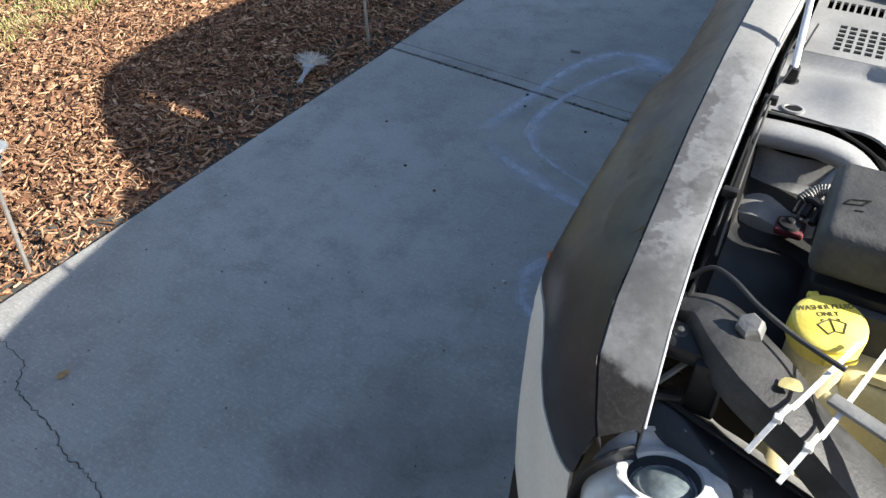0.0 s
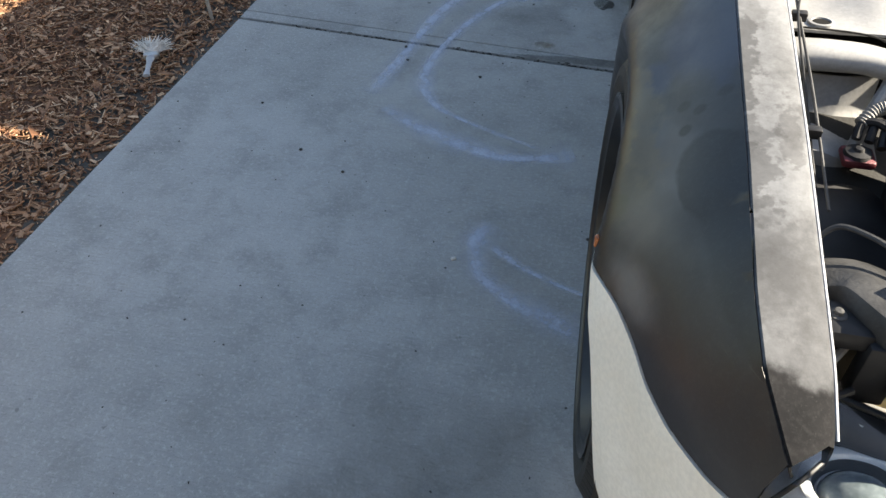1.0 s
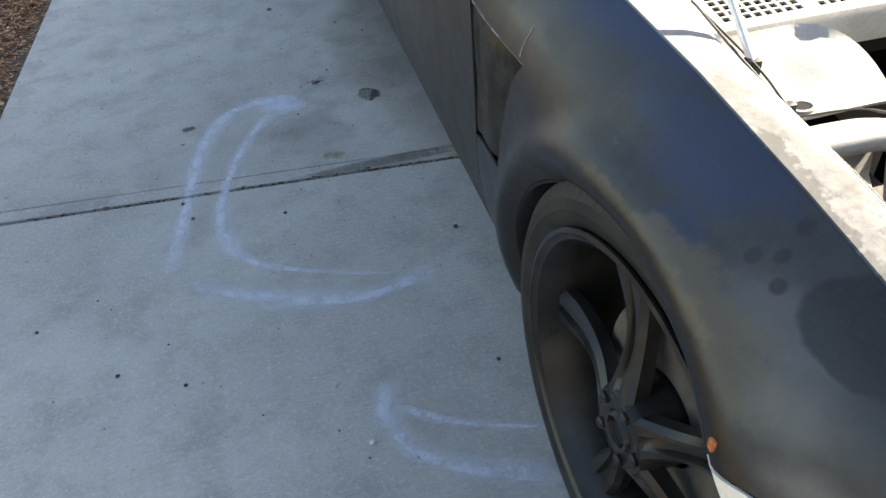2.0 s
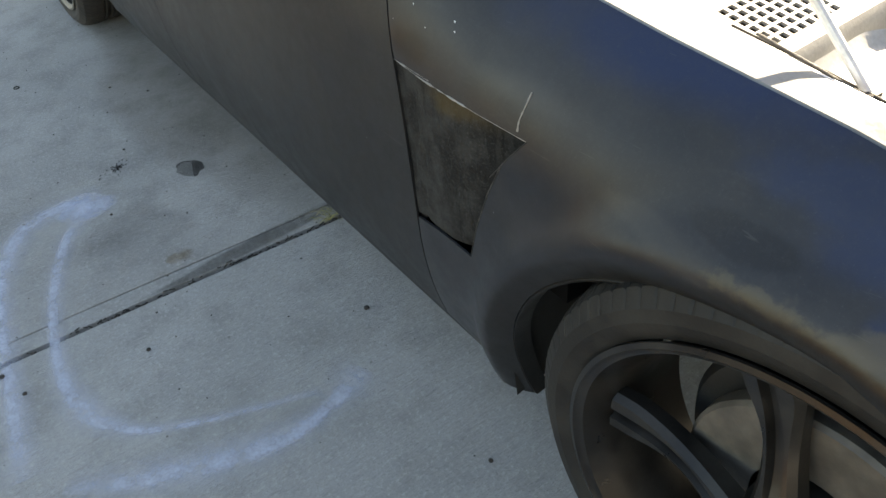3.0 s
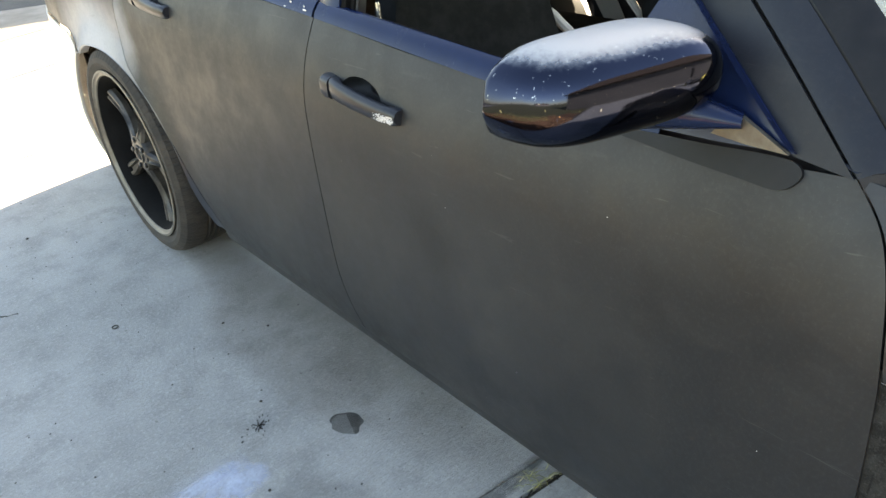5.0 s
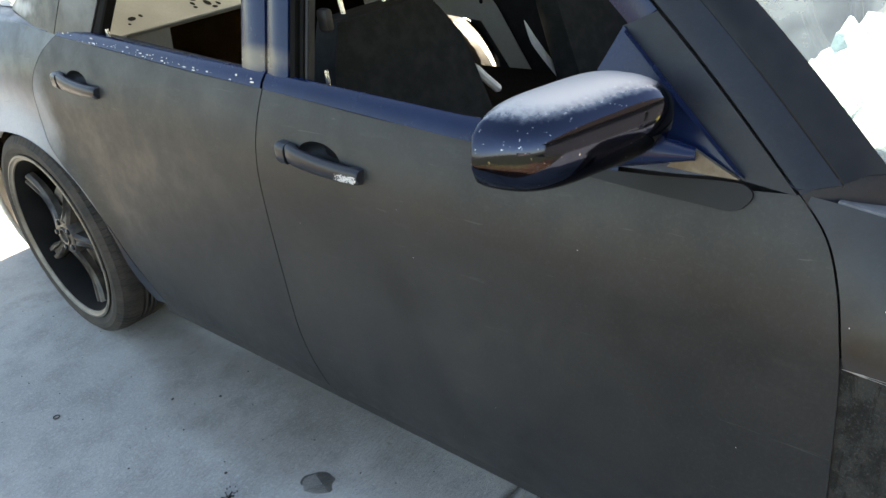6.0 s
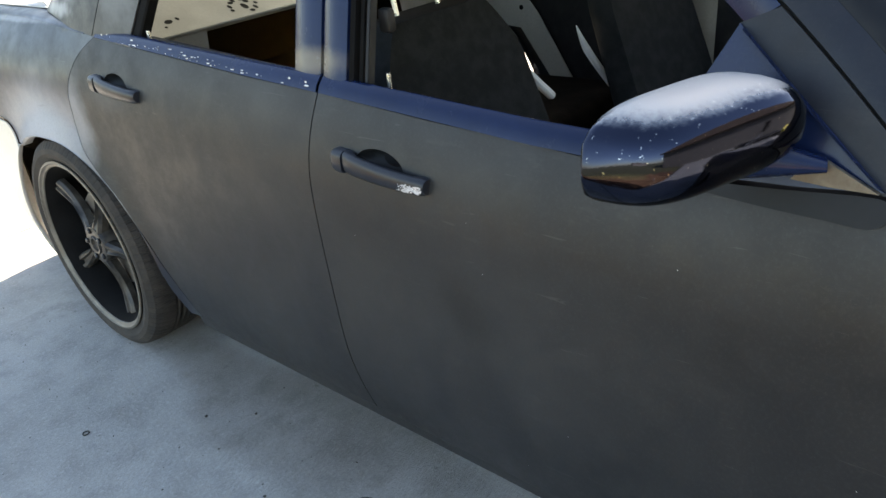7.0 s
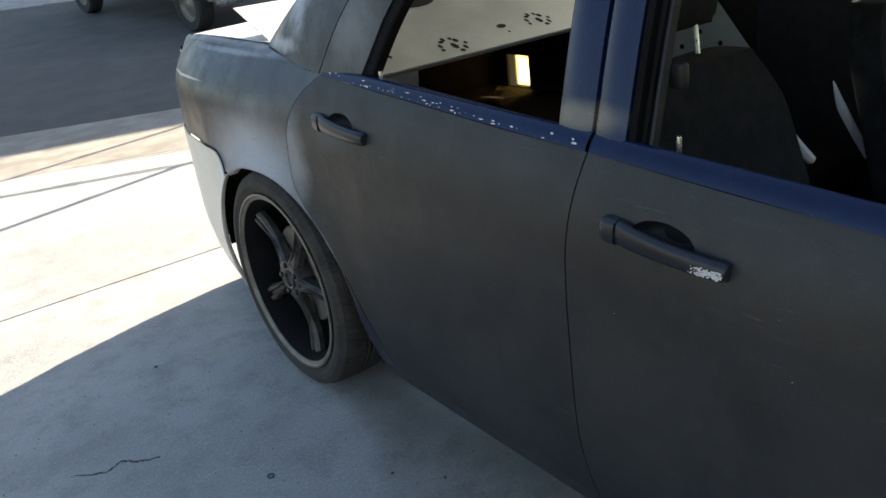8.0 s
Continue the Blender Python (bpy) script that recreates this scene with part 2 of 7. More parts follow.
STUCCO = plain("tan stucco", (0.18, 0.165, 0.145), (0.23, 0.21, 0.185), 3.0, 0.9, 0.003, fine=120)
PAINT_SPRAY = faded("pale blue overspray", (0.64, 0.69, 0.82), 0.85, 150.0, 0.8, 0.1, 0.75)
GREY_FILM = faded("grime", (0.10, 0.095, 0.085), 0.35, 3.0)
# Brown for dirt by the sill, with the car's contact shade painted in.
SILL_DIRT_SHADE = faded("sill dirt and shade", (0.17, 0.13, 0.085), 0.40, 2.5, 0.9, 0.2, 0.7)
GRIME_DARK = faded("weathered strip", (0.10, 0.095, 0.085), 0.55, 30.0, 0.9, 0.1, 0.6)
STAIN = faded("oil stain", (0.040, 0.037, 0.032), 0.70, 40.0, 0.85, 0.1, 0.5)
RUST_STAIN = faded("rust stain", (0.30, 0.19, 0.08), 0.6, 40.0)
DARK_DIRT = plain("dirt crumbs", (0.03, 0.028, 0.025), (0.06, 0.05, 0.04), 60, 0.9)
FENDER_PAINT = primer("fender primer", [
    # Blue patches put the sky's reflection on the shoulder into the colour.
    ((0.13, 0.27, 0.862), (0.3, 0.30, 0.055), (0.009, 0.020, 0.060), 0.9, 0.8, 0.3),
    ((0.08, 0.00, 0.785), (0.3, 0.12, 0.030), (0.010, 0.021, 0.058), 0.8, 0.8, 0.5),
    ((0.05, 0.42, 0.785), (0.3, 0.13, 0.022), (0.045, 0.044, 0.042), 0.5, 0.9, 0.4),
    # More sky-blue sheen in the colour, then one grey sheen patch.
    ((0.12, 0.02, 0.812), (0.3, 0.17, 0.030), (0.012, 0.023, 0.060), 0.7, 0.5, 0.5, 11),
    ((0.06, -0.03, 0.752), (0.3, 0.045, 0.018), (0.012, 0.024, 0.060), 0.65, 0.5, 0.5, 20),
    ((0.09, -0.19, 0.742), (0.3, 0.10, 0.040), (0.085, 0.088, 0.094), 0.55, 0.5, 0.5, 9),
    ((0.05, -0.06, 0.716), (0.3, 0.17, 0.036), (0.078, 0.066, 0.045), 0.75, 0.4, 0.8, 20),
    ((0.05, 0.22, 0.730), (0.3, 0.10, 0.016), (0.045, 0.043, 0.040), 0.4, 0.7, 0.6, 16),
    ((0.05, 0.13, 0.760), (0.3, 0.06, 0.016), (0.010, 0.0105, 0.012), 0.8, 0.3, 0.5, 14),
    ((0.05, -0.18, 0.690), (0.3, 0.08, 0.036), (0.085, 0.070, 0.042), 0.6, 0.6, 0.9, 18),
    ((0.05, -0.10, 0.708), (0.3, 0.05, 0.020), (0.110, 0.085, 0.040), 0.55, 0.5, 1.4, 45),
    ((0.05, 0.08, 0.728), (0.3, 0.06, 0.014), (0.085, 0.072, 0.042), 0.4, 0.5, 1.4, 50),
    ((0.05, -0.205, 0.668), (0.3, 0.030, 0.022), (0.05, 0.046, 0.024), 0.75, 0.5, 1.2, 35),
    ((0.08, -0.250, 0.700), (0.3, 0.070, 0.050), (0.10, 0.098, 0.094), 0.6, 0.9, 0.4),
    ((0.10, -0.310, 0.650), (0.3, 0.070, 0.034), (0.15, 0.15, 0.148), 0.6, 0.9, 0.5),
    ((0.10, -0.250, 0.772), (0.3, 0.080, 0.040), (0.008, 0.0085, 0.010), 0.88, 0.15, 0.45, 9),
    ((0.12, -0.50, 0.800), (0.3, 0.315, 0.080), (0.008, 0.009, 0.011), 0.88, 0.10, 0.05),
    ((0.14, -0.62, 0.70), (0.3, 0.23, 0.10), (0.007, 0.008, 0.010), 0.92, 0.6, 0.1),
    ((0.10, -0.117, 0.768), (0.05, 0.010, 0.009), (0.009, 0.009, 0.010), 0.85, 0.4, 0.2),
    ((0.115, -0.138, 0.780), (0.05, 0.009, 0.008), (0.009, 0.009, 0.010), 0.85, 0.4, 0.2),
    ((0.10, -0.157, 0.762), (0.05, 0.010, 0.008), (0.009, 0.009, 0.010), 0.85, 0.4, 0.2),
    ((0.14, -0.131, 0.804), (0.05, 0.011, 0.009), (0.009, 0.009, 0.010), 0.7, 0.5, 0.3),
    ((0.05, 0.62, 0.775), (0.2, 0.055, 0.028), (0.012, 0.012, 0.012), 0.7, 0.6, 0.5),
    # Darker ring inside the ridge of the front arch.
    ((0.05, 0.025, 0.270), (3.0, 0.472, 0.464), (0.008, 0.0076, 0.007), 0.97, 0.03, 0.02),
], 0.38, ((0.013, 0.0145, 0.018), (0.030, 0.031, 0.034)), 0.3, 0.38, 0.7)
FENDER_TOP = primer("worn fender top", [
    ((0.18, 0.38, 0.86), (0.2, 0.42, 0.2), (0.26, 0.26, 0.255), 0.9, 0.7, 0.2),
    ((0.150, -0.11, 0.82), (0.022, 0.10, 0.1), (0.035, 0.036, 0.038), 0.6, 0.4, 1.9, 38),
    ((0.165, -0.25, 0.79), (0.022, 0.08, 0.1), (0.040, 0.041, 0.043), 0.5, 0.4, 1.9, 45),
    ((0.20, -0.20, 0.79), (0.014, 0.06, 0.1), (0.05, 0.05, 0.052), 0.45, 0.4, 1.9, 60),
    ((0.165, 0.03, 0.85), (0.020, 0.07, 0.1), (0.07, 0.07, 0.072), 0.4, 0.4, 1.9, 40),
    ((0.19, -0.38, 0.77), (0.06, 0.08, 0.1), (0.055, 0.056, 0.058), 0.5, 0.8, 1.4, 60),
    ((0.18, -0.62, 0.73), (0.2, 0.168, 0.2), (0.006, 0.006, 0.007), 0.97, 0.16, 0.25, 26),
], 0.80, ((0.085, 0.088, 0.094), (0.23, 0.238, 0.25)), 0.5, 0.12)
DOOR_PAINT = primer("door primer", [
    ((0.05, 1.15, 0.60), (0.3, 0.34, 0.20), (0.031, 0.0312, 0.0312), 0.6, 0.8, 0.4),
    # Front half of the door darker, then a lighter strip near the rear.
    ((0.05, 0.85, 0.55), (0.3, 0.55, 0.50), (0.0060, 0.0066, 0.0074), 0.6, 0.9, 0.3),
    ((0.05, 1.68, 0.60), (0.3, 0.16, 0.30), (0.032, 0.031, 0.029), 0.45, 0.9, 0.5),
    ((0.05, 1.42, 0.62), (0.3, 0.10, 0.12), (0.012, 0.0125, 0.012), 0.6, 0.9, 0.6),
    ((0.05, 0.95, 0.70), (0.3, 0.08, 0.07), (0.011, 0.011, 0.011), 0.5, 0.9, 0.6),
], 0.48)
REAR_PAINT = primer("rear door primer", [
    ((0.05, 2.83, 0.82), (0.3, 0.10, 0.20), (0.30, 0.31, 0.33), 0.7, 0.9, 0.3),
    ((0.05, 2.10, 0.75), (0.3, 0.40, 0.10), (0.030, 0.030, 0.0295), 0.6, 0.8, 0.4),
    ((0.05, 2.62, 0.90), (0.3, 0.16, 0.06), (0.075, 0.078, 0.084), 0.55, 0.9, 0.5),
], 0.48)
QUARTER_PAINT = primer("quarter primer", [
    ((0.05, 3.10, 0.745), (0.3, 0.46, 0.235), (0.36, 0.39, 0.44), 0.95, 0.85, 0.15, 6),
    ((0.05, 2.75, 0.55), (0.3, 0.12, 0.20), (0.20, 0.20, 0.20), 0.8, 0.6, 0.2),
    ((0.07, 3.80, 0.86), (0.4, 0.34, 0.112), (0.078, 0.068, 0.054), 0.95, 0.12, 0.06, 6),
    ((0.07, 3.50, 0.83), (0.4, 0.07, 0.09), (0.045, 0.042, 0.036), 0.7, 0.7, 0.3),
    # Pale line paints the highlight of the body crease into the colour.
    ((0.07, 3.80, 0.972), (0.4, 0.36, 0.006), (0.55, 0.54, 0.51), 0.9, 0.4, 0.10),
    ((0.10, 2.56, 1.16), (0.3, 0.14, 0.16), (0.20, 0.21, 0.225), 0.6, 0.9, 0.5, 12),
    # Paler band along the deck shoulder.
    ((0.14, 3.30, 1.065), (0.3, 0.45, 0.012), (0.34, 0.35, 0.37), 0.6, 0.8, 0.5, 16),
], 0.34, ((0.010, 0.013, 0.022), (0.024, 0.028, 0.036)))
ROOF_PAINT = primer("roof primer", [
    ((0.2, 2.90, 1.20), (0.3, 0.12, 0.12), (0.45, 0.47, 0.50), 0.8, 0.9, 0.7, 9),
    ((0.2, 2.98, 1.10), (0.3, 0.16, 0.03), (0.50, 0.51, 0.52), 0.6, 0.8, 0.6, 14),
    ((0.2, 2.62, 1.33), (0.3, 0.14, 0.05), (0.40, 0.42, 0.45), 0.7, 0.8, 0.8),
], 0.42, ((0.008, 0.010, 0.016), (0.015, 0.018, 0.026)), 0.2, 0.3, 0.5)
# Blue base puts the sky's reflection on gloss black into the colour.
GLOSS_BLUE = primer("blue-black gloss", [
    ((0.12, 1.80, 1.03), (0.3, 0.12, 0.035), (0.28, 0.24, 0.17), 0.6, 0.8, 0.3),
], 0.20, ((0.005, 0.012, 0.042), (0.008, 0.018, 0.060)), 0.05, 0.30, 0.12)
# Trim carries the same sky-blue reflection in its base colour.
CHIPPED = primer("chipped trim", (), 0.20, ((0.005, 0.012, 0.042), (0.008, 0.018, 0.060)), 0.04, 0.30, 0.1)
HANDLE_PAINT = primer("handle primer", (), 0.34, ((0.012, 0.014, 0.020), (0.022, 0.024, 0.030)), 0.3)
FLAKE = plain("bare flakes", (0.62, 0.63, 0.65), (0.75, 0.76, 0.78), 60, 0.35, metallic=0.3)
CREAM = plain("cream bumper", (0.74, 0.68, 0.58), (0.80, 0.75, 0.66), 5, 0.42, 0.0002, fine=150)
BAY_WHITE = plain("silver bay paint", (0.24, 0.24, 0.238), (0.34, 0.34, 0.335), 9, 0.45, 0.0003)
COWL_GREY = plain("faded cowl plastic", (0.22, 0.22, 0.215), (0.30, 0.30, 0.29), 9, 0.6, 0.0004)
BLACK_PLASTIC = plain("black plastic", (0.012, 0.012, 0.013), (0.024, 0.024, 0.025), 25, 0.5, 0.0001, specular=0.3)
MATT_TRIM = plain("matt black trim", (0.006, 0.0065, 0.008), (0.012, 0.013, 0.015), 25, 0.5, 0.0001, specular=0.28)
DUSTY_PLASTIC = plain("dusty plastic", (0.026, 0.026, 0.027), (0.060, 0.060, 0.058), 14, 0.65, 0.0008)
GREY_PLASTIC = plain("grey plastic lid", (0.050, 0.050, 0.050), (0.085, 0.085, 0.082), 12, 0.6, 0.0008, specular=0.25)
PALE_PLASTIC = plain("pale dusty plastic", (0.16, 0.16, 0.155), (0.24, 0.24, 0.23), 16, 0.6, 0.0006)
# Near-black puts the shade of recesses into the colour; black parts share it.
BLACK_AND_SHADE = plain("near-black recess shade and black parts", (0.006, 0.006, 0.006), (0.012, 0.012, 0.012), 12, 0.85, specular=0.12)
RUBBER = plain("rubber", (0.012, 0.0115, 0.0105), (0.022, 0.021, 0.018), 18, 0.75, 0.0006)
TYRE_BLACK = plain("worn tyre rubber", (0.012, 0.0115, 0.0105), (0.026, 0.025, 0.022), 16, 0.62, 0.0006, specular=0.3)
DUSTY_RUBBER = plain("dusty rubber", (0.020, 0.0175, 0.0145), (0.055, 0.046, 0.037), 14, 0.85, 0.0006)
RIM_BLACK = plain("black rim", (0.010, 0.0095, 0.009), (0.024, 0.0225, 0.020), 16, 0.34, 0.0002, specular=0.4)
RIM_LIP = plain("dusty rim lip", (0.13, 0.115, 0.092), (0.22, 0.20, 0.165), 20, 0.45, 0.0002, metallic=0.3)
DUSTY_SPOKE = plain("dusty spoke", (0.022, 0.020, 0.018), (0.080, 0.071, 0.058), 18, 0.4, 0.0002)
ROTOR = plain("brake metal", (0.11, 0.10, 0.085), (0.18, 0.16, 0.135), 25, 0.5, 0.0004, metallic=0.4)
STEEL = plain("steel rod", (0.55, 0.55, 0.54), (0.66, 0.66, 0.65), 30, 0.3, metallic=0.9)
YELLOW = plain("yellow cap", (0.84, 0.67, 0.11), (0.88, 0.74, 0.17), 30, 0.45, 0.0003)
TANK = plain("yellowed tank", (0.68, 0.58, 0.30), (0.74, 0.66, 0.40), 15, 0.5)
PRINT = plain("dark print", (0.06, 0.05, 0.02), (0.09, 0.08, 0.03), 60, 0.6)
RED_PLASTIC = plain("red connector", (0.11, 0.018, 0.026), (0.16, 0.03, 0.036), 40, 0.5)
TIE = plain("cable tie", (0.70, 0.69, 0.66), (0.78, 0.77, 0.74), 40, 0.45)
ORANGE = plain("orange lens", (0.36, 0.10, 0.03), (0.46, 0.16, 0.05), 60, 0.25)
SEAT = plain("black seat cloth", (0.020, 0.021, 0.021), (0.032, 0.033, 0.033), 25, 0.95, 0.001, fine=500, specular=0.05)
# Pale colour stands in for sunlight on the edges of the seat bolsters.
SEAT_SUN = plain("sunlit bolster strip", (0.78, 0.77, 0.74), (0.84, 0.83, 0.80), 20, 0.7)
TRIM_GREY = plain("grey trim", (0.26, 0.25, 0.23), (0.33, 0.32, 0.29), 8, 0.6)
SHELF_WHITE = plain("bare white metal", (0.44, 0.42, 0.37), (0.52, 0.50, 0.45), 6, 0.5)
CARPET = plain("trunk carpet", (0.014, 0.011, 0.008), (0.026, 0.020, 0.015), 14, 0.95, 0.002, specular=0.05)
GLARE_CLOTH = plain("teal glare cloth", (0.50, 0.66, 0.64), (0.80, 0.84, 0.82), 5, 0.9, 0.003)
WHITE_LAMP = plain("white lamp bowl", (0.84, 0.88, 0.90), (0.88, 0.91, 0.93), 6, 0.22, 0.0)
COVER_BLACK = plain("black cover plastic", (0.012, 0.012, 0.013), (0.060, 0.060, 0.060), 9, 0.55, 0.0006, specular=0.3)
STEM = plain("brushed stem", (0.55, 0.53, 0.50), (0.66, 0.65, 0.62), 30, 0.35, metallic=0.8)
BRISTLE = plain("white bristles", (0.66, 0.63, 0.57), (0.76, 0.74, 0.69), 40, 0.8)
HANDLE_GREY = plain("brush handle", (0.32, 0.32, 0.32), (0.40, 0.40, 0.40), 30, 0.5)
LEAF = plain("dry leaf", (0.30, 0.18, 0.07), (0.42, 0.27, 0.12), 40, 0.7)
SILVER_PAINT = plain("silver car paint", (0.42, 0.42, 0.41), (0.46, 0.46, 0.45), 5, 0.25, 0.0, metallic=0.4)


def chrome_material():
    m, n, l = material("worn chrome")
    big = noise_node(n, l, 9.0, 5)
    fine = noise_node(n, l, 160.0, 3)
    g = n.new("ShaderNodeNewGeometry")
    sp = n.new("ShaderNodeSeparateXYZ")
    l.new(g.outputs["Normal"], sp.inputs[0])
    ad = nd(n, "ShaderNodeMath", op="MULTIPLY_ADD")
    ad.inputs[1].default_value = 0.35
    l.new(big, ad.inputs[0])
    l.new(sp.outputs["Z"], ad.inputs[2])
    gr = nd(n, "ShaderNodeMath", op="MULTIPLY_ADD")
    gr.inputs[1].default_value = 0.16
    l.new(fine, gr.inputs[0])
    l.new(ad.outputs[0], gr.inputs[2])
    # Upward faces are paled: dust, plus sun glare put into the colour.
    dust = rangef(n, l, gr.outputs[0], 0.93, 1.20, 0, 1)
    col = mixc(n, l, dust, (0.032, 0.037, 0.058), (0.40, 0.40, 0.40))
    col = mixc(n, l, rangef(n, l, fine, 0.66, 0.72, 0, 0.5), col, (0.6, 0.58, 0.55))
    rough = rangef(n, l, dust, 0, 1, 0.07, 0.5)
    met = rangef(n, l, dust, 0, 1, 1.0, 0.35)
    return finish(m, n, l, col, rough, fine, 0.00005, met, 0.5)


def glass_material(name, tint=(0.9, 0.95, 0.95), rough=0.0, film=0.0):
    m, n, l = material(name)
    lw = n.new("ShaderNodeFresnel")
    lw.inputs["IOR"].default_value = 1.5
    t = n.new("ShaderNodeBsdfTransparent")
    t.inputs["Color"].default_value = (*tint, 1)
    g = n.new("ShaderNodeBsdfGlossy")
    g.inputs["Roughness"].default_value = rough
    mx = n.new("ShaderNodeMixShader")
    o = n.new("ShaderNodeOutputMaterial")
    l.new(lw.outputs[0], mx.inputs[0])
    l.new(t.outputs[0], mx.inputs[1])
    l.new(g.outputs[0], mx.inputs[2])
    # Teal-white film: sky glare put into the glass colour, along with dust.
    if film:
        dusty = n.new("ShaderNodeBsdfDiffuse")
        dusty.inputs["Color"].default_value = (0.62, 0.74, 0.74, 1)
        over = n.new("ShaderNodeMixShader")
        streaks = noise_node(n, l, 7.0, 5, 0.6, 0.5, stretch=(1, 2.5, 1))
        l.new(rangef(n, l, streaks, 0.3, 0.7, film * 0.5, film * 1.5), over.inputs[0])
        l.new(mx.outputs[0], over.inputs[1])
        l.new(dusty.outputs[0], over.inputs[2])
        mx = over
    l.new(mx.outputs[0], o.inputs["Surface"])
    return m


def amber_material():
    # Translucent amber, added to imitate a sunlit patch inside the trunk.
    m, n, l = material("amber pane for sunlit patch")
    a = n.new("ShaderNodeBsdfTranslucent")
    a.inputs["Color"].default_value = (1.0, 0.86, 0.45, 1)
    o = n.new("ShaderNodeOutputMaterial")
    l.new(a.outputs[0], o.inputs["Surface"])
    return m


CHROME = chrome_material()
SCREEN_GLASS = glass_material("windscreen glass with glare film", (0.85, 0.95, 0.95), 0.0, 0.22)
# Tint chosen dark to keep the sun off the shelf and ground.
DARK_GLASS = glass_material("dark window glass", (0.10, 0.11, 0.11))
LAMP_GLASS = glass_material("lamp cover", (0.94, 0.95, 0.96), 0.02)
AMBER = amber_material()

# ---- ground ----
bm = bmesh.new()
bmesh.ops.create_grid(bm, x_segments=40, y_segments=40, size=400)
ground = single("ground", bm, SOIL, "dry lawn ground round the mulch bed", "ground", kind="structure")
ground.location.z = -0.13


def slab(name, corners, label, mat=CONCRETE, top=0.0, depth=0.12, bevel=0.006, kind="structure", category="pavement"):
    bm = bmesh.new()
    lo = [bm.verts.new((x, y, top - depth)) for x, y in corners]
    hi = [bm.verts.new((x, y, top)) for x, y in corners]
    bm.faces.new(lo[::-1])
    face = bm.faces.new(hi)
    n = len(corners)
    for k in range(n):
        bm.faces.new((lo[k], lo[(k + 1) % n], hi[(k + 1) % n], hi[k]))
    bmesh.ops.recalc_face_normals(bm, faces=bm.faces)
    bmesh.ops.bevel(bm, geom=list(face.edges), offset=bevel, segments=3, affect="EDGES", profile=0.5)
    return single(name, bm, mat, label, category, kind=kind)


def edge_x(y):
    return -1.345 + 0.028 * y


def joint_y(x):
    return 1.305 - 0.085 * x


RIGHT = 6.0
slab("pavement", [(edge_x(-5), -5), (RIGHT, -5), (RIGHT, joint_y(RIGHT) - 0.006), (edge_x(1.4), joint_y(edge_x(1.4)) - 0.006)], "grey broom-finished concrete driveway slab with a crack")
slab("pavement", [(edge_x(1.4), joint_y(edge_x(1.4)) + 0.009), (RIGHT, joint_y(RIGHT) + 0.009), (RIGHT, joint_y(RIGHT) + 0.062), (edge_x(1.4), joint_y(edge_x(1.4)) + 0.062)], "narrow tooled margin along the driveway joint", top=-0.0015, bevel=0.003)
slab("pavement", [(edge_x(1.46), joint_y(edge_x(1.4)) + 0.064), (RIGHT, joint_y(RIGHT) + 0.064), (RIGHT, 4.33), (edge_x(4.5), 4.535)], "grey concrete driveway slab with sprayed marks", bevel=0.003)
KERB_N = Vector((0.423, 0.906))
KERB_U = Vector((0.906, -0.423))


def at_kerb(u, n):
    p = KERB_U * u + KERB_N * n
    return (p.x, p.y)


slab("pavement", [(edge_x(4.5), 4.545), (4.85, 4.374), at_kerb(2.6, 6.06), at_kerb(-4.2, 6.06)], "sunlit concrete driveway apron slab", bevel=0.004)
slab("pavement", [at_kerb(-30, 6.072), at_kerb(30, 6.072), at_kerb(30, 6.56), at_kerb(-30, 6.56)], "concrete gutter pan with a ragged edge", top=-0.012, bevel=0.006)
# Pale strip ends where the street's shade begins; sunlight is in its colour.
slab("pavement", [at_kerb(-120, 6.568), at_kerb(120, 6.568), at_kerb(120, 8.44), at_kerb(-120, 8.44)], "worn strip of the street, paled for sunlight", LIT_STREET, -0.016, 0.1, 0.004)
RISE = 0.10


def road_z(x, y):
    """The street climbs away from the gutter."""
    return -0.02 + RISE * max(0.0, x * KERB_N.x + y * KERB_N.y - 8.442)


def climb(ob):
    for v in ob.data.vertices:
        v.co.z += road_z(v.co.x, v.co.y) + 0.02
    return ob


climb(slab("road", [at_kerb(-40, 8.442), at_kerb(40, 8.442), at_kerb(40, 16.9), at_kerb(-40, 16.9)], "worn dark asphalt street rising behind the driveway", ASPHALT, -0.02, 0.1, 0.001, category="road"))
climb(slab("pavement", [at_kerb(-40, 16.92), at_kerb(40, 16.92), at_kerb(40, 22), at_kerb(-40, 22)], "far sunlit concrete pavement across the street", top=0.0))
climb(slab("ground", [at_kerb(-40, 22.02), at_kerb(40, 22.02), at_kerb(40, 60), at_kerb(-40, 60)], "dry yard behind the far pavement", SOIL, -0.02, category="yard"))
bm = bmesh.new()
add_box(bm, (-1.6, -5, -0.125), (RIGHT, 6, -0.02))
joint_bed = single("joint_bed", bm, JOINT, "dark dirt packed in the driveway joint", "dirt", kind="structure")
joint_bed.location.z = 0.004

# ---- the bed of wood chips and the lawn ----
rng = random.Random(4)


def chip(bm, c, size, turn):
    m = Matrix.Translation(c) @ turn
    sx, sy, sz = size
    k = rng.uniform(0.45, 0.9)
    pts = [(-sx, -sy * k, 0), (sx, -sy, 0), (sx * 0.8, sy, 0), (-sx, sy * k, 0)]
    lo = [bm.verts.new(m @ Vector((x, y, -sz))) for x, y, _ in pts]
    hi = [bm.verts.new(m @ Vector((x * 0.95, y * 0.9, sz))) for x, y, _ in pts]
    bm.faces.new(hi)
    for a in range(4):
        bm.faces.new((lo[a], lo[(a + 1) % 4], hi[(a + 1) % 4], hi[a]))


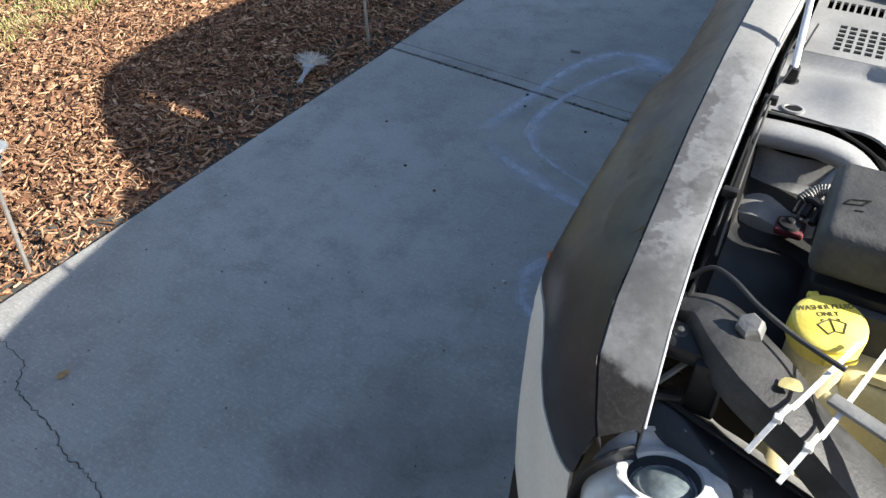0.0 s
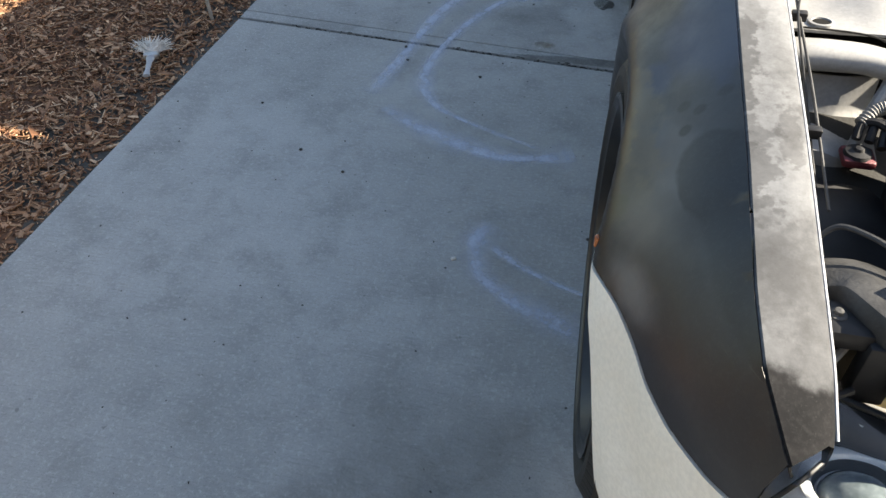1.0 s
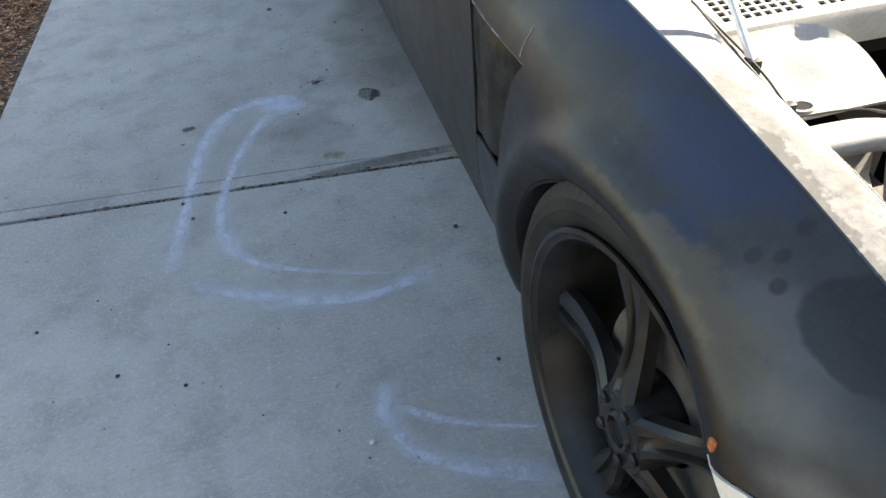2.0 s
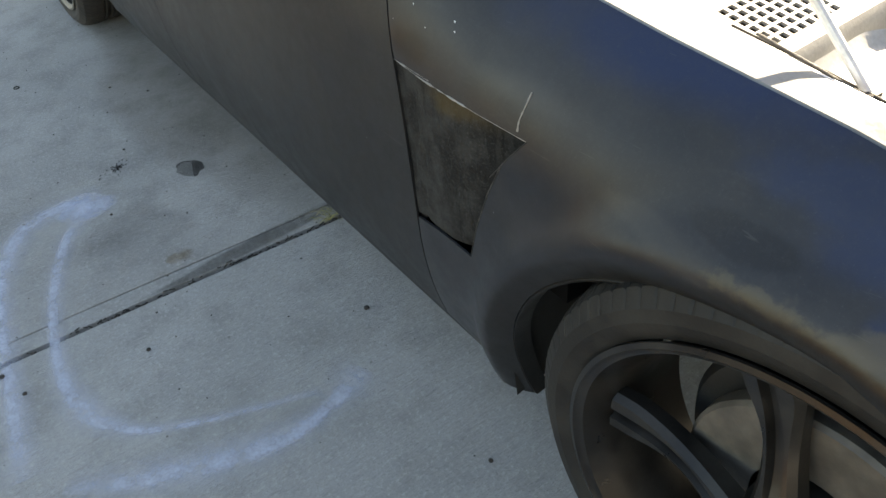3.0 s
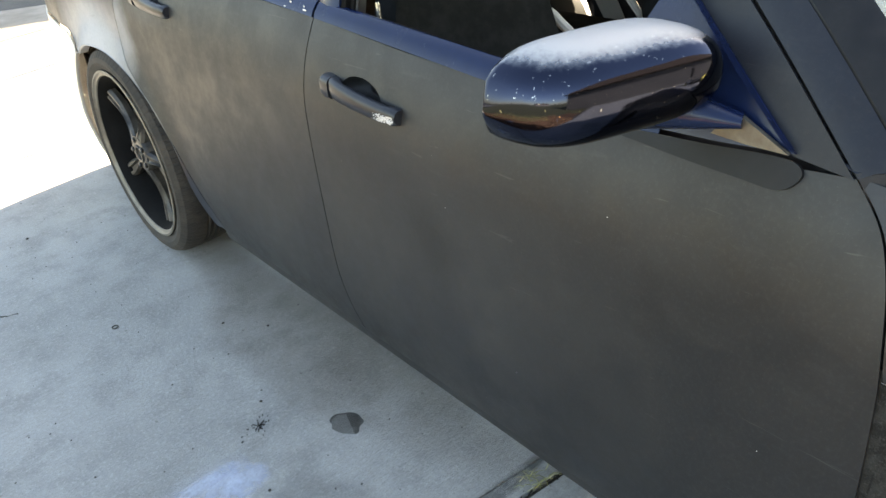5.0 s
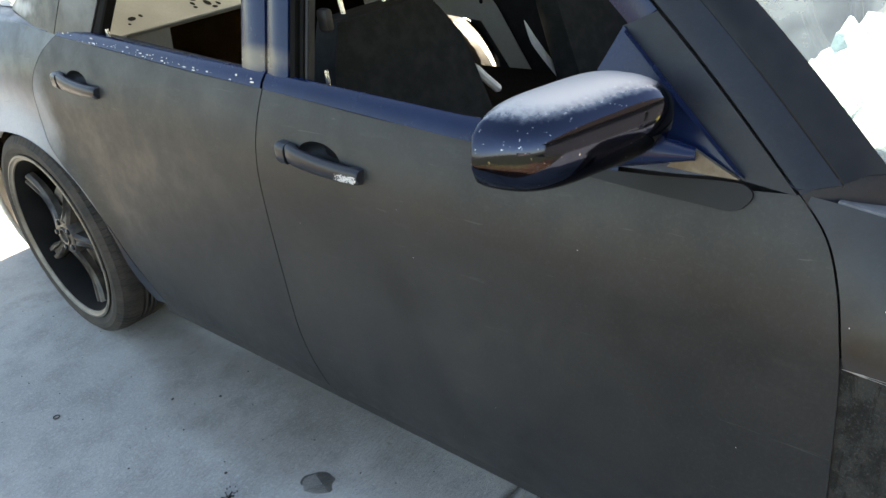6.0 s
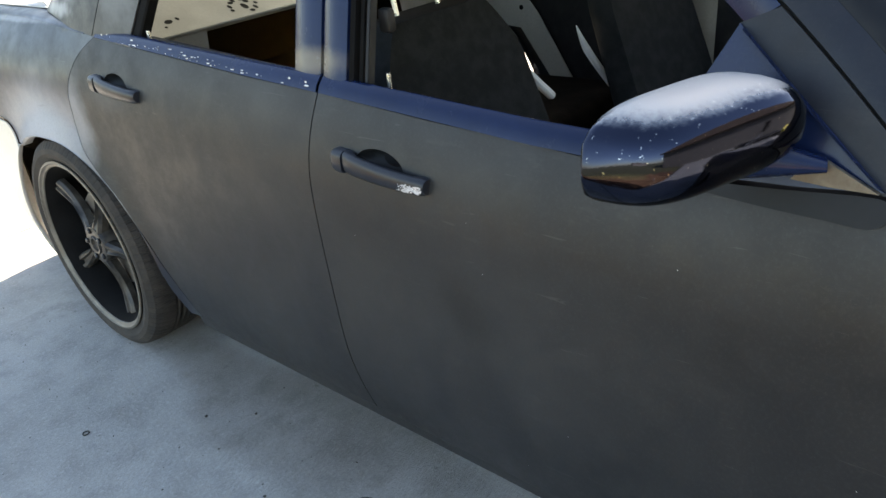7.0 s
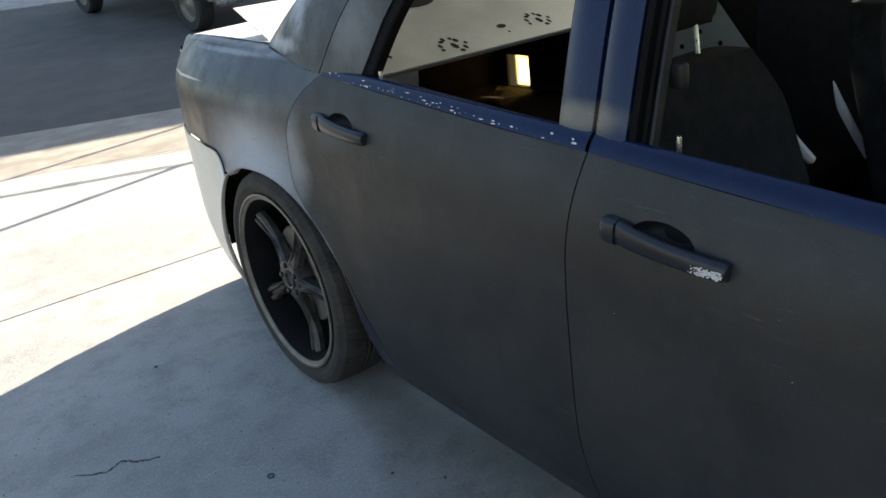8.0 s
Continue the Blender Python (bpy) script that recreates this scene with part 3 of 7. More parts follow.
def lawn_x(y):
    return -2.60 - 0.10 * math.sin(y * 2.3) - 0.05 * math.sin(y * 7.1)


bm = bmesh.new()
for _ in range(56000):
    y = rng.uniform(-1.4, 3.6)
    x = edge_x(y) - 0.004 - 1.9 * rng.random() ** 1.15
    near = max(0.0, min(1.0, (edge_x(y) - x) / 0.10))
    z = -0.022 + 0.030 * near * (0.6 + 0.4 * noise.noise((x * 3, y * 3, 0))) + rng.uniform(-0.008, 0.010)
    long = 0.005 + 0.024 * rng.random() ** 2.0
    wide = rng.uniform(0.0010, 0.0032) if rng.random() < 0.8 else rng.uniform(0.004, 0.010)
    turn = Euler((rng.gauss(0, 0.28), rng.gauss(0, 0.20), rng.gauss(-0.5, 0.9))).to_matrix().to_4x4()
    chip(bm, (x - 0.8 * long, y, z), (long, min(wide, long), rng.uniform(0.0006, 0.0025)), turn)
single("wood_chips", bm, MULCH, "loose red-brown shredded wood mulch beside the driveway", "mulch", kind="stuff", angle=20)
bm = bmesh.new()
bmesh.ops.create_grid(bm, x_segments=60, y_segments=90, size=0.5, matrix=Matrix.Translation((-2.05, 1.5, 0)) @ Matrix.Diagonal((1.6, 8, 1, 1)))
for v in bm.verts:
    over = max(0, v.co.x - edge_x(v.co.y) + 0.05)
    v.co.z = -0.022 + 0.012 * noise.noise((v.co.x * 3, v.co.y * 3, 2)) - over * 0.3
single("mulch_bed", bm, MULCH_BASE, "dark crumbled mulch layer of the planting bed", "mulch bed", kind="structure")
bm = bmesh.new()
bmesh.ops.create_grid(bm, x_segments=60, y_segments=60, size=0.5, matrix=Matrix.Translation((-6.85, 1.5, 0)) @ Matrix.Diagonal((8, 8, 1, 1)))
for v in bm.verts:
    v.co.z = -0.024 + 0.012 * noise.noise((v.co.x * 3, v.co.y * 3, 2))
single("lawn", bm, SOIL, "dry yellow-green lawn ground behind the mulch", "lawn", kind="structure")
bm = bmesh.new()
for _ in range(16000):
    y = rng.uniform(-0.6, 2.6)
    x = lawn_x(y) - abs(rng.gauss(0, 0.45)) + rng.gauss(0, 0.02)
    h, a, lean = rng.uniform(0.02, 0.06), rng.uniform(0, math.tau), rng.uniform(0.0, 0.05)
    b = Vector((x, y, -0.03))
    s = Vector((math.cos(a), math.sin(a), 0)) * 0.0022
    tip = b + Vector((lean * math.sin(a), lean * math.cos(a), h))
    mid = b.lerp(tip, 0.55) + Vector((0, 0, 0.006))
    q = [bm.verts.new(p) for p in (b - s, b + s, mid + s * 0.8, mid - s * 0.8, tip)]
    bm.faces.new((q[0], q[1], q[2], q[3]))
    bm.faces.new((q[3], q[2], q[4]))
single("grass", bm, GRASS, "short dry yellow-green lawn grass behind the mulch", "grass", kind="stuff", angle=80)


# ---- marks on the concrete ----
def covered(name, bm, mat, label, category="stain", z=0.0016):
    ob = single(name, bm, mat, label, category, kind="structure")
    ob.location.z = z
    return ob


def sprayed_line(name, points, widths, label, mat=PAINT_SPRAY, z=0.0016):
    """A soft-edged band of sprayed paint along a line on the ground."""
    line = smooth([(x, y, 0) for x, y in points], 8)
    bm = bmesh.new()
    layer = bm.verts.layers.float.new("cover")
    rows, n = [], len(line)
    for i, p in enumerate(line):
        way = (line[min(i + 1, n - 1)] - line[max(i - 1, 0)]).normalized()
        side = Vector((-way.y, way.x, 0))
        f = i / (n - 1)
        w = float(np.interp(f, np.linspace(0, 1, len(widths)), widths))
        ends = min(1, f * 6, (1 - f) * 6)
        row = []
        for s, c in ((-1.9, 0), (-0.9, 0.18), (-0.3, 0.8), (0.2, 0.75), (0.9, 0.28), (1.9, 0)):
            v = bm.verts.new(p + side * s * w)
            v[layer] = c * (0.35 + 0.65 * ends)
            row.append(v)
        rows.append(row)
    for a, b in zip(rows, rows[1:]):
        for k in range(5):
            bm.faces.new((a[k], a[k + 1], b[k + 1], b[k]))
    return covered(name, bm, mat, label, "paint mark", z)


def blot(name, centre, size, mat, label, turn=0.0, seed=0, z=0.0014, solid=0.6):
    bm = bmesh.new()
    layer = bm.verts.layers.float.new("cover")
    c = bm.verts.new((*centre, 0))
    c[layer] = 1.0
    rings, last = [], None
    for f, cover in ((solid, 1.0), (0.8 if solid < 0.8 else 0.95, 0.6 if solid < 0.8 else 1.0), (1.0, 0.0)):
        ring = []
        for k in range(28):
            a = k * math.tau / 28
            r = f * (1 + 0.42 * noise.noise((math.cos(a) * 1.6, math.sin(a) * 1.6, seed * 3.7)))
            p = Vector((math.cos(a) * size[0] * r, math.sin(a) * size[1] * r, 0))
            p.rotate(Euler((0, 0, turn)))
            v = bm.verts.new(p + Vector((*centre, 0)))
            v[layer] = cover
            ring.append(v)
        for k in range(28):
            bm.faces.new((c, ring[k], ring[(k + 1) % 28]) if last is None else (last[k], ring[k], ring[(k + 1) % 28], last[(k + 1) % 28]))
        last = ring
    return covered(name, bm, mat, label, "stain", z)


spray = "pale blue-white sprayed paint outline on the concrete"
sprayed_line("paint_mark", [(-0.27, 1.84), (-0.37, 1.85), (-0.50, 1.81), (-0.60, 1.60), (-0.655, 1.25), (-0.69, 1.02)], [0.03, 0.035, 0.03, 0.022, 0.028], spray)
sprayed_line("paint_mark", [(-0.31, 1.78), (-0.40, 1.71), (-0.49, 1.52), (-0.545, 1.30), (-0.55, 1.14), (-0.50, 1.02), (-0.40, 0.94), (-0.14, 0.83)], [0.022, 0.02, 0.018, 0.028, 0.012, 0.008], spray)
sprayed_line("paint_mark", [(-0.63, 0.95), (-0.48, 0.86), (-0.34, 0.80), (-0.22, 0.775), (-0.13, 0.79), (-0.04, 0.82)], [0.02, 0.035, 0.032, 0.02, 0.05], spray)
sprayed_line("paint_mark", [(-0.21, 0.49), (-0.245, 0.42), (-0.21, 0.31), (-0.13, 0.245), (-0.05, 0.21), (0.06, 0.16)], [0.04, 0.024, 0.02, 0.03, 0.035], spray)
sprayed_line("paint_mark", [(-0.23, 0.43), (-0.12, 0.355), (-0.03, 0.315), (0.07, 0.28)], [0.015, 0.009, 0.007], spray)
blot("paint_haze", (-0.33, 1.80), (0.09, 0.06), PAINT_SPRAY, "faint cloud of pale overspray on the concrete", seed=5, solid=0.1)
blot("oil_stain", (-0.033, 1.772), (0.038, 0.050), STAIN, "dark brown oil spot on the concrete", 0.5, 1, solid=0.85)
blot("oil_stain", (-0.64, 1.755), (0.022, 0.016), STAIN, "small dark oil spot on the concrete", 0.2, 2, solid=0.85)
blot("oil_stain", (-0.66, 1.66), (0.007, 0.006), STAIN, "tiny dark oil drop on the concrete", 0, 3, solid=0.8)
# Broad soft patch, slightly darker than the slab.
blot("ground_blot", (-0.23, -0.24), (0.26, 0.22), GREY_FILM, "broad faint grey darkening on the concrete", 0.3, 4, solid=0.12)
blot("ground_blot", (-0.28, 1.58), (0.16, 0.13), GREY_FILM, "faint grey grime between the sprayed lines", 0.0, 6, solid=0.05)
blot("ground_blot", (-0.95, 1.43), (0.14, 0.05), GREY_FILM, "brownish grime across the driveway joint", 0.3, 7, solid=0.1)
blot("ground_blot", (-0.02, joint_y(-0.02) + 0.036), (0.34, 0.026), GRIME_DARK, "dark weathered strip beside the driveway joint", 0.0, 11, solid=0.7)
blot("ground_blot", (0.10, 2.15), (0.22, 0.85), SILL_DIRT_SHADE, "faint brown dirt and contact shade along the sill", 0.0, 12, solid=0.3)
blot("rust_stain", (-0.20, 1.43), (0.035, 0.028), RUST_STAIN, "small yellow rust stain near the joint", 0.0, 8, solid=0.2)
bm = bmesh.new()
for k in range(60):
    a, r = rng.uniform(0, math.tau), abs(rng.gauss(0, 0.022))
    chip(bm, (-0.19 + r * math.cos(a), 1.93 + 0.7 * r * math.sin(a), 0.001), (rng.uniform(0.001, 0.004), rng.uniform(0.0008, 0.002), 0.0006), Matrix.Rotation(a, 4, "Z"))
single("crumbs", bm, DARK_DIRT, "cluster of dark crumbs on the concrete", "dirt", kind="stuff")
bm = bmesh.new()
for k in range(330):
    x, y = rng.uniform(-1.3, 0.3), rng.uniform(-0.9, 4.4)
    s = rng.uniform(0.0007, 0.0017)
    chip(bm, (x, y, 0.001), (s * 1.5, s, s * 0.6), Matrix.Rotation(rng.uniform(0, 6), 4, "Z"))
single("grit", bm, DARK_DIRT, "scattered dark grit on the driveway", "dirt", kind="stuff")


def pebble(x, y, s, mat=DARK_DIRT, label="small dark pebble on the concrete"):
    bm = bmesh.new()
    bmesh.ops.create_icosphere(bm, subdivisions=2, radius=s)
    for v in bm.verts:
        v.co *= 1 + 0.25 * noise.noise(v.co * 160 + Vector((x * 9, y * 9, 0)))
        v.co.z *= 0.6
    ob = single("pebble", bm, mat, label, "pebble", "pebbles on the driveway")
    ob.location = (x, y, s * 0.45)
    return ob


for x, y, s in ((0.058, 0.965, 0.0065), (-0.377, 1.181, 0.005), (-0.658, 1.323, 0.006), (-0.63, 1.24, 0.005), (-0.799, 0.695, 0.005), (0.023, 0.484, 0.0045), (-0.144, 2.009, 0.004), (-0.28, 1.72, 0.004), (0.04, 2.3, 0.004), (-0.05, 2.42, 0.0045), (-0.33, 3.55, 0.006), (-0.65, 0.62, 0.0045), (-1.0, 0.9, 0.0045)):
    pebble(x, y, s)
pebble(-0.283, 0.35, 0.006, plain("pale pebble", (0.5, 0.49, 0.46), (0.6, 0.58, 0.55), 80, 0.7), "small pale pebble on the concrete")

bm = bmesh.new()
add_lathe(bm, [(0.010, 0.0), (0.0105, 0.002), (0.009, 0.003), (0.0075, 0.002), (0.0075, 0.0)], 28, closed=True)
ring = single("washer_ring", bm, RUBBER, "small dark rubber ring lying on the concrete", "ring")
ring.location = (-0.30, 2.663, 0.002)


def crack(points, width, label, seed=0):
    r = random.Random(seed)
    line = smooth([(x, y, 0) for x, y in points], 9)
    bm = bmesh.new()
    rows = []
    for i, p in enumerate(line):
        way = (line[min(i + 1, len(line) - 1)] - line[max(i - 1, 0)]).normalized()
        side = Vector((-way.y, way.x, 0))
        p = p + side * r.uniform(-0.005, 0.005)
        w = width * r.uniform(0.35, 1.2) * min(1, 0.3 + 4 * i / len(line))
        rows.append([p - side * w, p + side * w])
    add_loft(bm, rows)
    return covered("crack", bm, JOINT, label, "crack", 0.0012)


crack([(-1.32, -0.42), (-1.246, -0.437), (-1.137, -0.458), (-1.082, -0.515), (-0.995, -0.539), (-0.908, -0.558), (-0.84, -0.585), (-0.762, -0.595), (-0.694, -0.616), (-0.5, -0.70), (-0.2, -0.82)], 0.0018, "jagged dark crack in the concrete slab", 1)
crack([(-0.735, 3.116), (-0.654, 3.055), (-0.60, 3.068), (-0.56, 3.03), (-0.504, 2.997)], 0.004, "faint scuffed crack in the driveway", 2)
crack([at_kerb(-3.2, 6.067), at_kerb(-1.5, 6.07), at_kerb(0.0, 6.062), at_kerb(2.6, 6.07)], 0.012, "ragged dirt-filled joint at the gutter", 3)
crack([at_kerb(-3.2, 6.53), at_kerb(-1.0, 6.57), at_kerb(0.8, 6.55), at_kerb(2.6, 6.58)], 0.014, "ragged edge between gutter and asphalt", 4)

# weeds in the joint
bm = bmesh.new()
for k in range(26):
    x = 0.17 + rng.gauss(0, 0.02)
    b = Vector((x, joint_y(x) + 0.02 + rng.gauss(0, 0.012), -0.004))
    a = rng.uniform(0, math.tau)
    tip = b + Vector((math.cos(a) * 0.03, math.sin(a) * 0.03, rng.uniform(0.006, 0.02)))
    add_tube(bm, [b, b.lerp(tip, 0.5) + Vector((0, 0, 0.008)), tip], [0.0009, 0.0008, 0.0003], 4)
single("dry_weed", bm, GRASS, "dry straw weed tuft in the driveway joint", "weed", kind="stuff")
bm = bmesh.new()
for k in range(150):
    x = rng.uniform(-1.2, 0.4)
    chip(bm, (x, joint_y(x) + rng.gauss(0, 0.005), -0.006 + rng.uniform(0, 0.006)), (rng.uniform(0.002, 0.010), rng.uniform(0.001, 0.002), 0.001), Matrix.Rotation(rng.gauss(0, 0.4), 4, "Z"))
single("joint_debris", bm, DARK_DIRT, "dark bits of debris caught in the joint", "dirt", kind="stuff")

bm = bmesh.new()
pts = smooth([(0.0, -0.022, 0.002), (0.014, -0.006, 0.006), (0.012, 0.012, 0.004), (0.0, 0.024, 0.008), (-0.013, 0.010, 0.002), (-0.015, -0.008, 0.007)], 3, True)
flat_fill(bm, pts)
add_tube(bm, [(0, 0.022, 0.007), (0.003, 0.036, 0.012), (0.002, 0.045, 0.016)], 0.0008, 5)
leaf = thicken(single("leaf", bm, LEAF, "curled dry brown leaf lying on the concrete", "leaf"), 0.0006)
leaf.location = (-1.02, -0.44, 0.001)
leaf.scale = (0.7, 0.7, 0.7)


# ---- path lights and the paint brush in the mulch ----
def path_light(x, y, label):
    t = thing("path_light", label, "garden light", "path lights along the driveway")
    t.location = (x, y, -0.03)
    bm = bmesh.new()
    add_lathe(bm, [(0.0, -0.06), (0.004, -0.02), (0.0065, 0.0), (0.0065, 0.30), (0.0, 0.30)], 12)
    part("stem", bm, STEM, t)
    bm = bmesh.new()
    add_lathe(bm, [(0.0, 0.29), (0.012, 0.292), (0.020, 0.30), (0.030, 0.335), (0.036, 0.345), (0.034, 0.345), (0.018, 0.305), (0.0, 0.30)], 24)
    part("lamp_cup", bm, STEM, t, "brushed metal lamp cup")
    bm = bmesh.new()
    add_lathe(bm, [(0.030, 0.340), (0.034, 0.37), (0.032, 0.372), (0.029, 0.342)], 24, closed=True)
    part("lens", bm, LAMP_GLASS, t, "clear plastic lens")
    bm = bmesh.new()
    add_lathe(bm, [(0.0, 0.392), (0.035, 0.387), (0.056, 0.375), (0.057, 0.369), (0.0, 0.369)], 28)
    part("lamp_cap", bm, STEM, t, "round metal lamp cap")
    t.rotation_euler = (radians(-6), radians(-7), 0)
    return t


path_light(-1.405, -0.235, "brushed metal solar path light in the mulch")
path_light(-1.395, 1.385, "brushed metal solar path light leaning in mulch")

brush = thing("paint_brush", "old paint brush with splayed white bristles on mulch", "paint brush")
brush.location, brush.rotation_euler = (-1.45, 1.05, 0.02), (0, 0, radians(20))
bm = bmesh.new()
add_tube(bm, [(0, -0.11, 0.0), (0, -0.08, 0.002), (0, -0.03, 0.004), (0, 0.0, 0.005)], [0.012, 0.008, 0.010, 0.017], 10, flat=0.5)
part("handle", bm, HANDLE_GREY, brush)
bm = bmesh.new()
add_box(bm, (-0.024, -0.002, -0.005), (0.024, 0.028, 0.014), 0.004)
part("ferrule", bm, STEM, brush, "dull metal ferrule")
bm = bmesh.new()
for k in range(220):
    a = rng.uniform(-1.15, 1.15)
    b = Vector((rng.uniform(-0.02, 0.02), 0.026, rng.uniform(0, 0.01)))
    tip = b + Vector((math.sin(a) * 0.065, math.cos(a) * 0.055, rng.uniform(-0.01, 0.035)))
    add_tube(bm, [b, b.lerp(tip, 0.6) + Vector((0, 0, 0.006)), tip], [0.0012, 0.0011, 0.0004], 4, False)
part("bristles", bm, BRISTLE, brush, "splayed white bristles")


from mathutils.geometry import delaunay_2d_cdt

# ---- the car: side skin ----
MID = 0.98          # the car's middle line
CREASE_Z = [(-0.6, 0.62), (-0.555, 0.663), (-0.52, 0.699), (-0.47, 0.733), (-0.4, 0.757), (-0.25, 0.793), (-0.1, 0.822), (0.1, 0.850), (0.3, 0.866), (0.5, 0.888), (0.62, 0.913), (0.70, 0.936), (0.74, 0.944), (0.81, 0.946), (0.9, 0.938), (1.0, 0.931), (1.29, 0.943), (1.78, 0.98), (2.68, 1.042), (3.2, 1.072), (3.7, 1.080), (4.1, 1.06)]
CREASE_X = [(-0.6, 0.25), (-0.555, 0.215), (-0.52, 0.193), (-0.47, 0.172), (-0.4, 0.163), (-0.25, 0.157), (-0.1, 0.150), (0.1, 0.145), (0.5, 0.140), (0.62, 0.112), (0.70, 0.091), (0.74, 0.084), (0.81, 0.081), (1.0, 0.083), (1.2, 0.085), (2.0, 0.082), (2.68, 0.095), (3.1, 0.13), (3.6, 0.16), (3.9, 0.20), (4.1, 0.26)]
PLAN = [(-0.95, 0.80), (-0.88, 0.55), (-0.8, 0.38), (-0.7, 0.25), (-0.6, 0.19), (-0.55, 0.145), (-0.5, 0.105), (-0.45, 0.072), (-0.4, 0.048), (-0.34, 0.026), (-0.28, 0.007), (-0.22, 0.0), (3.5, 0.0), (3.75, 0.03), (3.92, 0.075), (4.03, 0.14), (4.1, 0.24), (4.13, 0.35)]


def skin_x(y, z):
    """The body side: a slab with a rounded shoulder, tucked in below."""
    base = 0.04 + interp(y, PLAN)
    d = interp(y, CREASE_Z) - z
    w = 0.19
    amp = max(0.0, interp(y, CREASE_X) - base)
    x = base + (amp * (1 - d / w) ** 2 if d < w else 0)
    # front arch: a ridge with a hollow lip below it; rear arch: a plain flare
    r = math.hypot(y - 0.03, z - 0.27)
    ridge = 0.455 + 0.013 * min(1.0, max(0.0, (y + 0.05) / 0.25))
    d = (ridge - r) / 0.046
    front = min(1.0, max(0.0, (-0.14 - y) / 0.10))
    x -= (1 - front) * (0.020 * math.exp(-((d * 0.046 / 0.030) ** 2)) if d < 0 else 0.020 - 0.024 * min(1.2, d) ** 1.6)
    x -= front * 0.021 * math.exp(-(((r - 0.43) / 0.05) ** 2))
    r = math.hypot(y - 3.048, z - 0.315)
    x -= 0.024 * math.exp(-(((r - 0.43) / 0.05) ** 2))
    return x + 0.7 * max(0.0, 0.45 - z) ** 2


def inside(y, z, poly):
    odd = False
    for (y0, z0), (y1, z1) in zip(poly, poly[1:] + poly[:1]):
        if (z0 > z) != (z1 > z) and y < (y1 - y0) * (z - z0) / (z1 - z0) + y0:
            odd = not odd
    return odd


def dense(poly, step):
    out = []
    for (y0, z0), (y1, z1) in zip(poly, poly[1:] + poly[:1]):
        n = max(1, math.ceil(math.hypot(y1 - y0, z1 - z0) / step))
        out += [(y0 + (y1 - y0) * k / n, z0 + (z1 - z0) * k / n) for k in range(n)]
    return out


def panel(name, outline, paint, parent, label="", step=0.03, depth=0.004, side=1, lift=0.0, holes=()):
    """A pressed sheet: an outline in side view, laid on the body's skin. side=-1: the far side of the car."""
    loops = [dense([tuple(p) for p in loop], step) for loop in (outline, *holes)]
    pts, edges = [], []
    for loop in loops:
        n0 = len(pts)
        pts += loop
        edges += [(n0 + k, n0 + (k + 1) % len(loop)) for k in range(len(loop))]
    rim_pts = np.array(pts)
    lo, hi = rim_pts.min(0), rim_pts.max(0)
    for y in np.arange(lo[0] + step / 2, hi[0], step):
        for z in np.arange(lo[1] + step / 2, hi[1], step):
            if ((rim_pts - (y, z)) ** 2).sum(1).min() > (0.45 * step) ** 2 and inside(y, z, loops[0]):
                pts.append((float(y), float(z)))
    got, _, faces, *_ = delaunay_2d_cdt([Vector(p) for p in pts], edges, [], 0, 1e-6)
    bm = bmesh.new()
    vs = [bm.verts.new((skin_x(p.x, p.y) - lift, p.x, p.y)) for p in got]
    for f in faces:
        c = sum((got[k] for k in f), Vector((0, 0))) / len(f)
        if inside(c.x, c.y, loops[0]) and not any(inside(c.x, c.y, h) for h in loops[1:]):
            bm.faces.new([vs[k] for k in f])
    bmesh.ops.delete(bm, geom=[v for v in bm.verts if not v.link_faces], context="VERTS")
    bm.normal_update()
    if sum(f.normal.x * f.calc_area() for f in bm.faces) > 0:
        bmesh.ops.reverse_faces(bm, faces=bm.faces)
    if side < 0:
        for v in bm.verts:
            v.co.x = 2 * MID - v.co.x
        bmesh.ops.reverse_faces(bm, faces=bm.faces)
    return thicken(part(name, bm, paint, parent, label), depth)


def arc(cy, cz, a, b, start, end, n=24, power=2.0):
    out = []
    for k in range(n + 1):
        t = radians(start + (end - start) * k / n)
        c, s = math.cos(t), math.sin(t)
        out.append((cy + a * math.copysign(abs(c) ** (2 / power), c), cz + b * math.copysign(abs(s) ** (2 / power), s)))
    return out


def line2(*points, n=5):
    return [(p.x, p.y) for p in smooth([(a, b, 0) for a, b in points], n)]


car = thing("car", "dark primer sedan without a hood, parked on concrete", "car")

G = 0.0015  # half of a panel gap
FRONT_ARCH = arc(0.03, 0.27, 0.418, 0.405, -10, 122, 32, 2.2)
seam_front = line2((0.653, 0.232), (0.653, 0.40), (0.656, 0.60), (0.660, 0.72), (0.667, 0.78), (0.680, 0.842), (0.702, 0.897), (0.739, 0.942))
seam_mid = line2((1.772, 0.24), (1.795, 0.42), (1.803, 0.61), (1.803, 0.76), (1.792, 0.88), (1.775, 0.978))
seam_rear = line2((2.505, 0.245), (2.56, 0.38), (2.62, 0.50), (2.70, 0.605), (2.78, 0.68), (2.838, 0.735), (2.862, 0.785), (2.860, 0.83), (2.846, 0.89), (2.818, 0.945), (2.765, 1.00), (2.69, 1.042))
black_edge = line2((-0.225, 0.606), (-0.28, 0.622), (-0.35, 0.617), (-0.42, 0.603), (-0.49, 0.602), (-0.52, 0.607), (-0.533, 0.616), (-0.534, 0.632), (-0.532, 0.650))


def crease_line(y0, y1, n, drop=0.0):
    return [(y0 + (y1 - y0) * k / n, interp(y0 + (y1 - y0) * k / n, CREASE_Z) - drop) for k in range(n + 1)]


def shifted(points, dy):
    return [(y + dy, z) for y, z in points]


